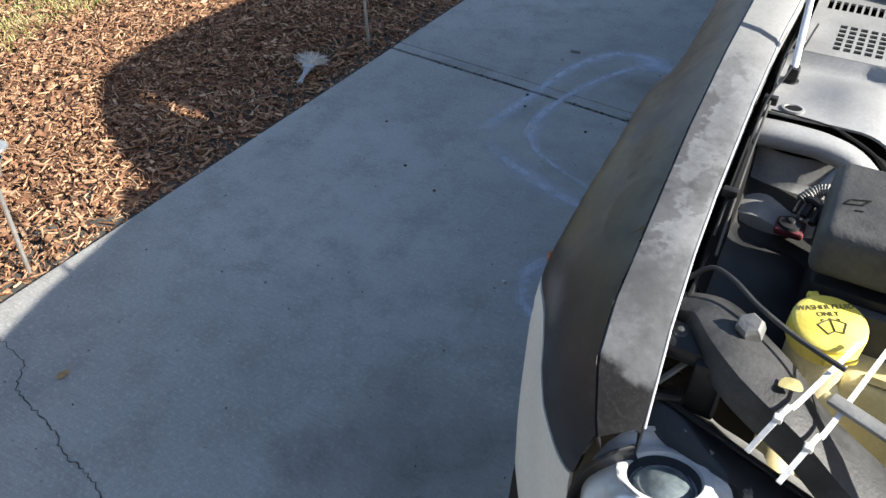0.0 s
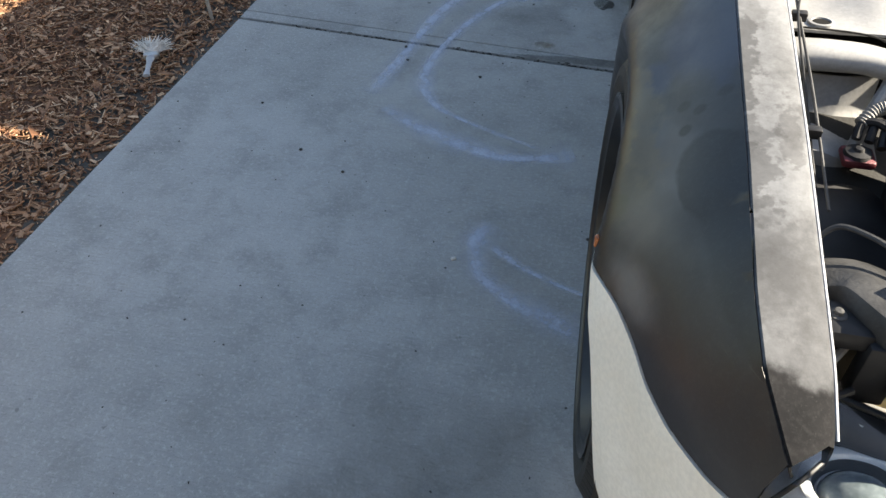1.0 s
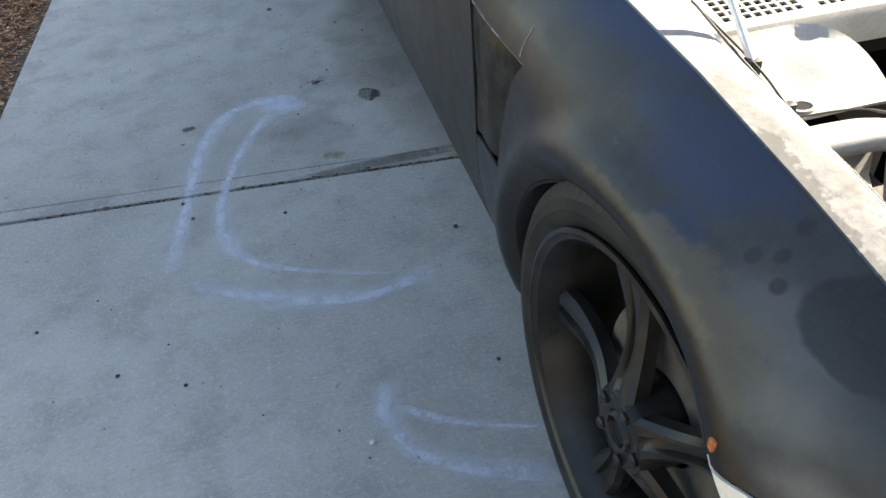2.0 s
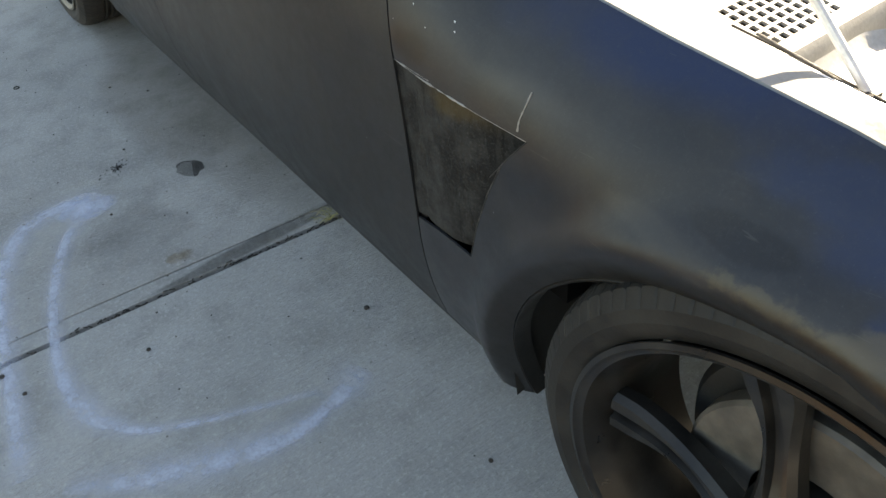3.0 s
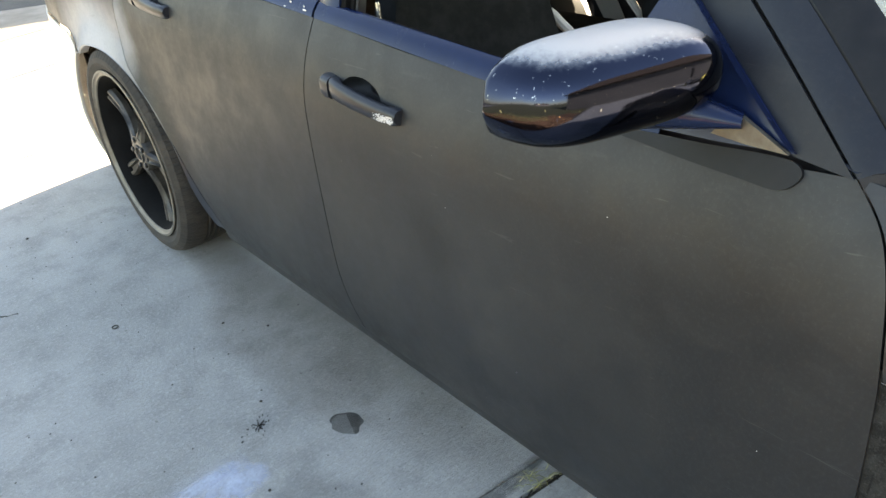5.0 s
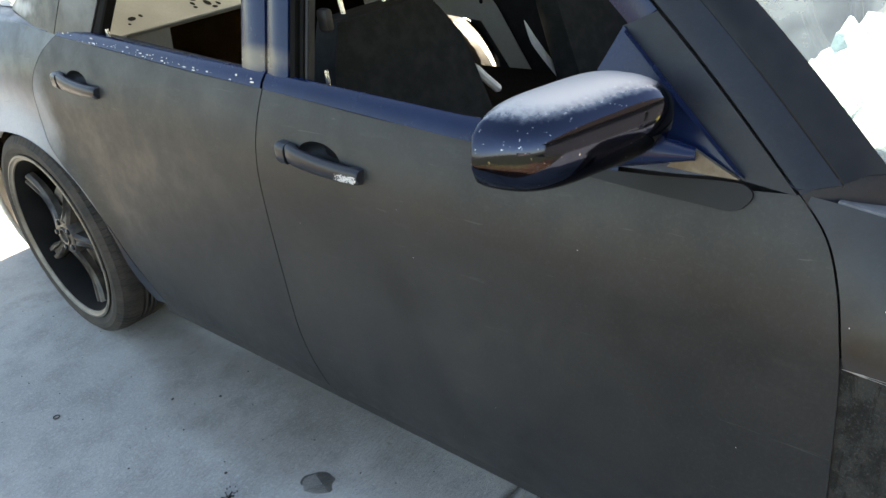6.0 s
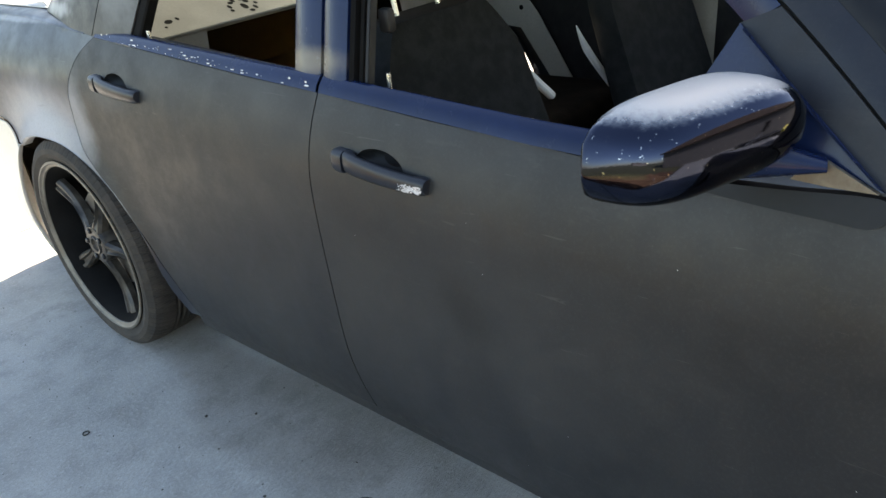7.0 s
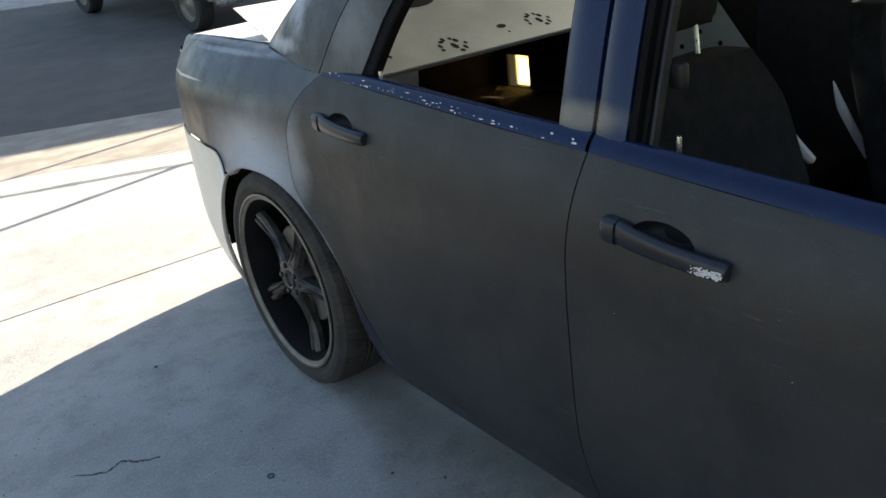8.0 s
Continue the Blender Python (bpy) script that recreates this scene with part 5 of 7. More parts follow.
        rows.append([p + Vector((0, -0.004, 0)), p.lerp(q, 0.35) + Vector((-0.004, 0, 0)), q])
    skin_loft("window_triangle", rows, QUARTER_PAINT, "pale sanded window corner", rear_door if side > 0 else left_rear, side=side)
    rows = []
    for k in range(13):
        f = k / 12
        p = c_edge(f)
        q = Vector((0.175 + 0.145 * f, 3.14 - 0.66 * f, 1.083 + 0.345 * f)) + Vector((-0.01, 0.02, 0.035)) * math.sin(f * math.pi)
        r = q + Vector((0.05, 0.03, 0.004))
        rows.append([p + Vector((0.012, 0.002, 0)), p + Vector((0, 0.003, 0)), p.lerp(q, 0.4) + Vector((-0.012, 0, 0.004)), p.lerp(q, 0.8) + Vector((-0.006, 0, 0.006)), q, r])
    skin_loft("pillar", rows, ROOF_PAINT, "dark primer rear pillar with pale sanding", side=side)

# roof
rows = []
for k in range(21):
    f = k / 20
    y = 1.33 + (2.50 - 1.33) * f
    rise = 0.055 * math.sin(min(1, 0.12 + f * 0.95) * math.pi) ** 0.6
    rows.append([(0.238 + (2 * MID - 0.476) * u, y - 0.10 * math.sin(u * math.pi) * (1 - 2 * f) * 0.9, 1.418 + (rise * 0.7 + 0.012) * math.sin(u * math.pi) ** 0.5) for u in np.linspace(0, 1, 21)])
skin_loft("roof", rows, ROOF_PAINT, "dark primer roof")
rows = [[(x, y, z - 0.03) for x, y, z in row] for row in rows]
skin_loft("headliner", rows, TRIM_GREY, "grey headliner")

# windscreen and rear glass
rows = []
for k in range(-2, 9):
    _, gl = a_pillar(k / 8)
    rows.append([(gl.x + (2 * MID - 2 * gl.x) * u, gl.y - (0.16 - 0.06 * k / 8) * math.sin(u * math.pi), gl.z + 0.01 * math.sin(u * math.pi)) for u in np.linspace(0, 1, 17)])
bm = bmesh.new()
add_loft(bm, rows)
face_up(bm)
windscreen = part("windscreen", bm, SCREEN_GLASS, car, "greenish windscreen glass, pale film for dust and sky glare")
windscreen.visible_shadow = False
rows = []
for k in range(7):
    f = k / 6
    q = Vector((0.20 + 0.14 * f, 3.16 - 0.66 * f, 1.088 + 0.345 * f))
    rows.append([(q.x + (2 * MID - 2 * q.x) * u, q.y + (0.12 - 0.05 * f) * math.sin(u * math.pi), q.z + 0.01 * math.sin(u * math.pi)) for u in np.linspace(0, 1, 15)])
bm = bmesh.new()
add_loft(bm, rows)
part("rear_window", bm, DARK_GLASS, car, "rear window glass, tinted dark to hold back sun")

# ---- quarter panel, rear bumper, trunk ----
REAR_ARCH = arc(3.048, 0.315, 0.465, 0.427, 172, 90, 18, 2.1) + arc(3.048, 0.315, 0.420, 0.427, 88, -14, 22, 2.6)
lip_front = [p for p in REAR_ARCH if p[1] > (0.25 if p[0] < 3.0 else 0.15)]
bumper_top = line2((3.375, 0.680), (3.410, 0.734), (3.47, 0.750), (3.70, 0.757), (4.0, 0.762), (4.10, 0.763))
rear_edge = line2((4.10, 0.763), (4.115, 0.85), (4.10, 0.95), (4.05, 1.03), (3.99, interp(3.99, CREASE_Z)))
quarter_outline = shifted(seam_rear, G) + crease_line(2.72, 3.97, 24) + rear_edge[::-1][1:] + bumper_top[::-1][1:] + [p for p in REAR_ARCH[::-1] if (p[0] < 3.048 and p[1] > 0.25) or p[1] > 0.680] + [(2.56, 0.246)]
for side in (1, -1):
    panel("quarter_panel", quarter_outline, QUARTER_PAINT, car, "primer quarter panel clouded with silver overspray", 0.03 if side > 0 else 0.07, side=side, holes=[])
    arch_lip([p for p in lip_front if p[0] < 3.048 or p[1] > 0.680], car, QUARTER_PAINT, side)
bumper_side = [(y, z - 0.004) for y, z in bumper_top] + line2((4.12, 0.70), (4.13, 0.50), (4.10, 0.30), (3.95, 0.16), (3.80, 0.135), (3.60, 0.13)) + [p for p in REAR_ARCH if p[0] > 3.2 and 0.14 < p[1] < 0.675][::-1]
for side in (1, -1):
    # Far-side hole is added so the sun reaches the amber pane.
    panel("rear_bumper", bumper_side, CREAM, car, "bare cream rear bumper cover", 0.03, 0.004, side, 0.008, holes=[] if side > 0 else [[(3.70, 0.555), (3.86, 0.555), (3.86, 0.715), (3.70, 0.715)]])
    rows = []
    for y, z in [p for p in REAR_ARCH if p[0] > 3.2 and 0.14 < p[1] < 0.69]:
        x = skin_x(y, z) - 0.008
        rows.append([(x - 0.001, y, z), (x + 0.004, y - 0.002, z), (x + 0.010, y, z), (x + 0.014, y + 0.006, z)])
    skin_loft("rear_bumper", rows, CREAM, "bare cream inner return of the bumper", side=side)
# full-width rear face, boot lid and deck
rows = []
for k in range(13):
    u = k / 12
    x = 0.36 + (2 * MID - 0.72) * u
    b = 0.06 * math.sin(u * math.pi)
    rows.append([(x, 4.10 + b * 0.4, 0.16), (x, 4.13 + b, 0.35), (x, 4.135 + b, 0.55), (x, 4.11 + b, 0.74), (x, 4.09 + b, 0.76)])
skin_loft("rear_bumper", rows, CREAM, "bare cream rear bumper middle")
rows = []
for k in range(15):
    u = k / 14
    b = 0.07 * math.sin(u * math.pi)
    e = -0.04 + 0.14 * math.sin(u * math.pi) ** 0.8
    profile = [(3.15 + b, 1.088 + 0.01 * math.sin(u * math.pi)), (3.45, 1.094), (3.75, 1.094), (3.90 + e, 1.086), (3.985 + e, 1.070), (4.01 + e, 1.03), (4.02 + e, 0.90), (4.01 + e, 0.77)]
    row = []
    for y, z in profile:
        inset = max(0.19, interp(y, CREASE_X) + 0.018)
        row.append((inset + (2 * MID - 2 * inset) * u, y, z))
    rows.append(row)
skin_loft("trunk_lid", rows, plain("pale deck paint", (0.50, 0.50, 0.49), (0.64, 0.63, 0.61), 5, 0.45), "pale trunk lid")
for side in (1, -1):
    rows = []
    for k in range(17):
        y = 2.76 + (4.0 - 2.76) * k / 16
        z = interp(y, CREASE_Z)
        x = skin_x(y, z)
        rows.append([(x - 0.001, y, z - 0.002), (x + 0.008, y, z + 0.006), (max(x + 0.02, 0.19), y, min(z + 0.012, 1.092))])
    skin_loft("deck_edge", rows, QUARTER_PAINT, "upper shoulder of the rear deck", side=side)

lamp_edge = line2((4.10, 0.80), (4.112, 0.87), (4.10, 0.95), (4.062, 1.015))
for side in (1, -1):
    bm = bmesh.new()
    pts = smooth([(skin_x(y, z) - 0.004 if side > 0 else 2 * MID - skin_x(y, z) + 0.004, y + 0.012, z) for y, z in lamp_edge], 3)
    add_tube(bm, pts, 0.014, 10)
    part("tail_lamp", bm, TANK, car, "pale edge of the tail lamp")

# ---- front bumper ----
bumper_front = [(y, z - 0.004) for y, z in black_edge[:-10]] + line2((-0.534, 0.610), (-0.541, 0.588), (-0.556, 0.566), (-0.60, 0.548), (-0.70, 0.538), (-0.82, 0.535), (-0.90, 0.50), (-0.93, 0.38), (-0.88, 0.22)) + [(-0.6, 0.20), (-0.45, 0.20)] + [p for p in arc(0.03, 0.27, 0.418, 0.405, 186, 124, 16, 2.2)]
for side in (1, -1):
    panel("front_bumper", bumper_front, CREAM, car, "bare cream front bumper cover", 0.025, 0.004, side, 0.001)
rows = []
for k in range(13):
    u = k / 12
    x = 0.72 + (2 * MID - 1.44) * u
    b = -0.03 * math.sin(u * math.pi)
    rows.append([(x, -0.80 + b, 0.56), (x, -0.92 + b, 0.52), (x, -0.94 + b, 0.40), (x, -0.90 + b, 0.22)])
skin_loft("front_bumper", rows, CREAM, "bare cream front bumper middle")

# closed dark body inside: wheel wells, sills, floor
bm = bmesh.new()
add_box(bm, (0.12, 0.46, 0.20), (2 * MID - 0.12, 2.60, 0.27), 0.01)
part("floor_pan", bm, BLACK_AND_SHADE, car, "dark floor pan")
for cy, r, r2_ in ((0.03, 0.43, 0.43), (3.048, 0.475, 0.39)):
    for side in (1, -1):
        bm = bmesh.new()
        rows = []
        for y, z in arc(cy, 0.27, r2_, 0.44, -10, 90, 14) + arc(cy, 0.27, r, 0.44, 97, 185, 12):
            row = [(0.066, y, z), (0.12, y, z + 0.006), (0.28, y, z + 0.006), (0.36, y, z)]
            rows.append([(a if side > 0 else 2 * MID - a, b, c) for a, b, c in row])
        add_loft(bm, rows)
        ring0 = [bm.verts.new((0.36 if side > 0 else 2 * MID - 0.36, y, z)) for y, z in arc(cy, 0.27, r2_, 0.40, -10, 90, 14) + arc(cy, 0.27, r, 0.40, 97, 185, 12)]
        bm.faces.new(ring0)
        part("wheel_well", bm, RUBBER, car, "dark dusty wheel-well liner")
for side in (1, -1):
    bm = bmesh.new()
    rows = []
    for k in range(9):
        y = 0.50 + 2.05 * k / 8
        row = [(0.080, y, 0.236), (0.088, y, 0.195), (0.12, y, 0.175), (0.20, y, 0.175), (0.20, y, 0.27), (0.095, y, 0.27)]
        rows.append([(a if side > 0 else 2 * MID - a, b, c) for a, b, c in row])
    add_loft(bm, rows, True, True)
    bmesh.ops.recalc_face_normals(bm, faces=bm.faces)
    part("sill", bm, DOOR_PAINT, car, "dark sill under the doors")

# lock pin buttons
for y, x, z, parent in ((1.63, 0.135, 0.985, front_door), (2.47, 0.135, 1.03, rear_door)):
    bm = bmesh.new()
    add_lathe(bm, [(0.0, 0.034), (0.004, 0.033), (0.0048, 0.028), (0.0042, 0.0), (0.0, 0.0)], 12, Matrix.Translation((x, y, z - 0.006)))
    part("lock_pin", bm, STEEL, parent, "small steel lock pin")

# ---- door mirror ----
mirror = new("mirror")
mirror.parent = car
tagged(mirror, "chrome door mirror, dust and sun glare painted on top")
bm = bmesh.new()
rows = []
for k in range(25):
    f = k / 24
    x = -0.150 + 0.238 * f
    e = math.sqrt(max(0.0, 1 - (2 * f - 1) ** 4)) if f < 0.5 else math.sqrt(max(0.0, 1 - abs(2 * f - 1) ** 3.2))
    e = max(e, 0.06)
    zc = 1.026 + 0.014 * (f - 0.5)
    yc = 1.045 - 0.10 * f
    front = 0.085 * e ** 0.8
    up, dn = 0.064 * e, 0.050 * e
    ring_ = []
    for q in range(28):
        a = q * math.tau / 28
        cy, cz = math.cos(a), math.sin(a)
        yy = yc - front * abs(cy) ** 0.75 if cy > 0 else yc + 0.022 * e * abs(cy) ** 0.4
        ring_.append((x, yy, zc + (up if cz > 0 else dn) * math.copysign(abs(cz) ** 0.8, cz)))
    rows.append(ring_)
add_loft(bm, rows, True, True)
bmesh.ops.recalc_face_normals(bm, faces=bm.faces)
part("mirror_shell", bm, CHROME, mirror, "polished chrome shell", 60)
bm = bmesh.new()
rows = []
for f in np.linspace(0, 1, 9):
    c = Vector((0.030, 0.975, 0.995)).lerp(Vector((0.078, 0.868, 0.978)), f)
    w, h = 0.040 - 0.022 * f, 0.034 - 0.026 * f
    rows.append([c + Vector((w * 0.8 * math.cos(a), w * 0.3 * math.cos(a), h * math.sin(a))) for a in np.linspace(0, math.tau, 17)[:-1]])
add_loft(bm, rows, True, True)
part("mirror_arm", bm, CHIPPED, mirror, "glossy blue-black mirror arm", 50)
# sail triangle and foot plate
bm = bmesh.new()
tri = line2((0.806, 0.953), (0.860, 0.998), (0.932, 1.060), (0.997, 1.120)) + [(1.03, 1.06), (1.02, 0.940), (0.90, 0.945)]
flat_fill(bm, [(glass_x(max(z, 0.95)) - 0.003, y, z) for y, z in tri])
bmesh.ops.recalc_face_normals(bm, faces=bm.faces)
bm2 = bmesh.new()
fill = [tuple(a_pillar(f)[0].yz + Vector((0.004, -0.003))) for f in np.linspace(0.0, 0.37, 9)] + [(1.001, 1.118), (0.932, 1.055), (0.860, 0.993), (0.81, 0.948)]
flat_fill(bm2, [(glass_x(max(z, 0.90)) + 0.004, y, z) for y, z in fill])
bmesh.ops.recalc_face_normals(bm2, faces=bm2.faces)
thicken(part("sail_frame", bm2, ROOF_PAINT, mirror, "dark primer door corner in front of the sail"), 0.004, 0)
thicken(part("mirror_sail", bm, GLOSS_BLUE, mirror, "blue-black triangle behind the mirror"), 0.012)
bm = bmesh.new()
tri = [(0.810, 0.953), (0.868, 0.984), (0.892, 0.971), (0.905, 0.956), (0.86, 0.953)]
flat_fill(bm, [(glass_x(0.97) - 0.012, y, z) for y, z in tri])
bmesh.ops.recalc_face_normals(bm, faces=bm.faces)
thicken(part("sail_chrome", bm, RIM_LIP, mirror, "small chrome wedge on the sail"), 0.006, 0)
plate = line2((1.03, 0.932), (0.92, 0.939), (0.83, 0.947), (0.800, 0.945), (0.792, 0.932), (0.812, 0.915), (0.86, 0.915), (0.94, 0.917), (1.03, 0.922))
panel("mirror_foot", plate, MATT_TRIM, mirror, "black foot plate under the mirror", 0.03, 0.006, 1, 0.006)

# ---- side marker ----
bm = bmesh.new()
add_box(bm, (-0.004, -0.0055, -0.009), (0.004, 0.0055, 0.009), 0.003)
marker = part("side_marker", bm, ORANGE, car, "small orange marker lens")
marker.location = (skin_x(-0.219, 0.631) + 0.001, -0.219, 0.631)
marker.scale = (0.9, 0.9, 0.9)

# ---- wheels ----
def build_wheel(dusty):
    w = new("wheel")
    w.parent = car
    tagged(w, "black five-spoke alloy wheel with a low dusty tyre")
    R, RR, B = 0.368, 0.292, 0.100
    turn = Matrix.Rotation(radians(-90), 4, "Y")  # lathe axis to the car's outer side
    prof = [(RR - 0.006, -B + 0.02), (RR + 0.004, -B + 0.004), (RR + 0.030, -B - 0.006), (R - 0.030, -B - 0.004), (R - 0.010, -B + 0.010), (R - 0.003, -B + 0.028)]
    groove = [(R, -B + 0.050), (R, -B + 0.074), (R - 0.008, -B + 0.076), (R - 0.008, -B + 0.085), (R, -B + 0.087), (R, -0.008), (R - 0.008, -0.006), (R - 0.008, 0.006)]
    half = prof + groove
    full = [(r, -h) for r, h in half] + [(r, h) for r, h in half[::-1]]
    seg = 720

    def sipe(i, k):
        j = min(i, len(full) - 1 - i)
        return 0.0035 if 3 < j < 8 and (k + 2 * (j - 4)) % 8 < 1 else 0.0

    bm = bmesh.new()
    add_lathe(bm, full, seg, turn, cut=sipe)
    part("tyre", bm, DUSTY_RUBBER if dusty else TYRE_BLACK, w, "worn low-profile tyre", 25)
    bm = bmesh.new()
    add_lathe(bm, [(RR - 0.004, B - 0.004), (RR + 0.004, B - 0.001), (RR + 0.005, B + 0.004), (RR - 0.002, B + 0.006), (RR - 0.006, B + 0.001), (RR - 0.013, B - 0.002), (RR - 0.015, B - 0.006)], 96, turn)
    part("rim_lip", bm, RIM_LIP if dusty else RIM_BLACK, w, "dull outer rim lip")
    bm = bmesh.new()
    add_lathe(bm, [(RR - 0.015, B - 0.006), (RR - 0.022, B - 0.020), (RR - 0.033, B - 0.04), (RR - 0.040, -0.01), (RR - 0.030, -B + 0.01)], 96, turn)
    # Rear barrels go near-black: their inner shade is in the colour.
    part("rim_barrel", bm, BLACK_AND_SHADE if dusty else RIM_BLACK, w)
    bulge = -0.028 if dusty else -0.010
    spoke = None
    for s in range(5):
        if spoke is None:
            bm = bmesh.new()
            rows = []
            for k in range(15):
                f = k / 14
                r = 0.052 + (RR - 0.036 - 0.052) * f
                wd = (0.031 - 0.012 * math.sin(min(1, f * 1.2) * math.pi) + 0.002 * f) * (0.85 if dusty else 1.05)
                h = 0.078 + (bulge + 0.028) * (1 - f * f) - (0.016 if dusty else 0.024) * math.sin(f * math.pi) - 0.010 * f
                d = 0.034 - 0.008 * f
                g = 0.010 * min(1, f * 4)
                rows.append([(r, -wd, h - d), (r, -wd, h - 0.010), (r, -wd + 0.007, h), (r, -0.010, h + 0.001), (r, -0.006, h - g), (r, 0.006, h - g), (r, 0.010, h + 0.001), (r, wd - 0.007, h), (r, wd, h - 0.010), (r, wd, h - d)])
            add_loft(bm, [[turn @ Vector(p) for p in row] for row in rows], True, True)
            bmesh.ops.recalc_face_normals(bm, faces=bm.faces)
            spoke = part("spoke", bm, DUSTY_SPOKE if dusty else RIM_BLACK, w, "grooved black spoke", 30)
        else:
            o = new("spoke", spoke.data)
            o.parent = w
            tagged(o, "grooved black spoke")
            o.rotation_euler = (s * math.tau / 5, 0, 0)
    bm = bmesh.new()
    add_lathe(bm, [(r, h + bulge) for r, h in ((0.0, 0.100), (0.022, 0.101), (0.024, 0.109), (0.030, 0.110), (0.033, 0.104), (0.056, 0.106), (0.062, 0.104), (0.068, 0.090), (0.068, 0.01))], 48, turn)
    part("hub", bm, DUSTY_SPOKE if dusty else RIM_BLACK, w, "black wheel hub")
    for s in range(5):
        a = (s + 0.5) * math.tau / 5
        bm = bmesh.new()
        add_lathe(bm, [(0.0, 0.012), (0.007, 0.011), (0.010, 0.008), (0.0105, 0.0)], 6, turn @ Matrix.Translation((0.050 * math.cos(a), 0.050 * math.sin(a), 0.102 + bulge)))
        part("lug_nut", bm, RIM_BLACK, w)
    bm = bmesh.new()
    add_lathe(bm, [(0.075, 0.022), (0.160, 0.022), (0.165, 0.016), (0.165, -0.006), (0.160, -0.010), (0.06, -0.010)], 64, turn)
    part("brake_disc", bm, ROTOR, w, "dusty metal brake disc")
    bm = bmesh.new()
    add_box(bm, (-0.030, -0.20, 0.02), (0.045, -0.115, 0.14), 0.012)
    part("caliper", bm, BLACK_AND_SHADE, w, "dark brake caliper")
    bm = bmesh.new()
    add_lathe(bm, [(0.05, -0.03), (0.19, -0.028), (0.20, -0.045), (0.20, -0.07)], 48, turn)
    part("backing_plate", bm, RUBBER, w)
    return w


for cy, dusty, spin, out, steer in ((0.0, False, -18.0, 0.142, 3.0), (3.048, True, 24.0, 0.118, 0.0)):
    wheel = build_wheel(dusty)
    wheel.location, wheel.rotation_euler = (out, cy, 0.366), (radians(spin), 0, radians(steer))
    far = copy_thing(wheel, pose(2 * MID - out, cy, 0.366, spin, 0, 180 + steer))


# ---- engine bay ----
def bay_part(name, mat, label, build, angle=35):
    bm = bmesh.new()
    build(bm)
    return part(name, bm, mat, car, label, angle)


# Bay floor, firewall and inner wings carry the bay's shade as near-black colour.
bay_part("bay_floor", BLACK_AND_SHADE, "near-black floor for the shaded depth of the engine bay", lambda bm: add_box(bm, (0.37, -0.62, 0.30), (2 * MID - 0.37, 0.46, 0.34)))
bay_part("firewall", BLACK_AND_SHADE, "firewall coloured near-black for bay shade", lambda bm: add_box(bm, (0.24, 0.40, 0.3), (2 * MID - 0.24, 0.44, 0.80)))


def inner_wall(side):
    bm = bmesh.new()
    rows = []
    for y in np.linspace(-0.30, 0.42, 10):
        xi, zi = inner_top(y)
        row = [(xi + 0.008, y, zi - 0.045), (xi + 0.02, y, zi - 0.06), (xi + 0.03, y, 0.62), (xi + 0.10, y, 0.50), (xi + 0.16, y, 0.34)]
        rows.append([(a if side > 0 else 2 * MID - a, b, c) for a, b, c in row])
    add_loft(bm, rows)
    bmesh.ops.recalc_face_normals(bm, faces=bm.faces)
    return thicken(part("apron", bm, BLACK_AND_SHADE, car, "inner wing coloured near-black for bay shade"), 0.004, 0)


def strut_tower(side):
    """The sprung-strut tower: a pressed shelf with a bulge and a rolled rear flange."""
    bm = bmesh.new()
    rows = []
    for j in range(19):
        v = j / 18
        row = []
        for i in range(23):
            u = i / 22
            x = 0.226 + 0.26 * u
            y = 0.040 + 0.165 * v - 0.10 * max(0, u - 0.45) * v - 0.05 * max(0, u - 0.5)
            z = 0.800 + 0.012 * v
            d = math.hypot((x - 0.335) / 0.045, (y - 0.115) / 0.05)
            z += 0.014 * math.exp(-d * d)
            z -= 0.55 * max(0, u - 0.52) ** 2
            z += 0.016 * max(0, (v - 0.86) / 0.14) ** 2
            row.append((x if side > 0 else 2 * MID - x, y, z))
        rows.append(row)
    back = [(a, b + 0.012, c - 0.02) for a, b, c in rows[-1]]
    low = [(a, b + 0.014, c - 0.10) for a, b, c in rows[-1]]
    add_loft(bm, rows + [back, low])
    bmesh.ops.recalc_face_normals(bm, faces=bm.faces)
    thicken(part("strut_tower", bm, BAY_WHITE, car, "silver painted strut tower shelf"), 0.004, 0)
    # rolled front lip that runs on into a leg
    bm = bmesh.new()
    path = smooth([(0.228, 0.012, 0.782), (0.275, 0.010, 0.785), (0.320, 0.008, 0.784), (0.360, -0.002, 0.776), (0.400, -0.032, 0.752), (0.435, -0.075, 0.715), (0.470, -0.125, 0.66)], 7)
    rows = []
    for i, p in enumerate(path):
        f = i / (len(path) - 1)
        w, h = 0.026 - 0.010 * f, 0.017 - 0.004 * f
        way = (path[min(i + 1, len(path) - 1)] - path[max(i - 1, 0)]).normalized()
        across = way.cross(Vector((0, 0, 1))).normalized()
        up = across.cross(way)
        rows.append([p + across * w * math.copysign(abs(math.cos(a)) ** 0.7, math.cos(a)) + up * h * math.sin(a) for a in np.linspace(0, math.tau, 15)[:-1]])
    rows = [[Vector((q.x if side > 0 else 2 * MID - q.x, q.y, q.z)) for q in row] for row in rows]
    add_loft(bm, rows, True, True)
    bmesh.ops.recalc_face_normals(bm, faces=bm.faces)
    part("tower_leg", bm, BAY_WHITE, car, "silver rolled lip and leg of the tower", 60)


def bay_shroud(side):
    bm = bmesh.new()
    rows = []
    for k in range(13):
        y = -0.36 + 0.28 * k / 12
        dip = 0.006 * noise.noise((y * 14, side, 0))
        row = [(0.232, y, 0.742), (0.240, y, 0.700 + dip), (0.262, y, 0.690 + dip), (0.33, y, 0.684 + dip), (0.37, y, 0.668), (0.375, y, 0.52)]
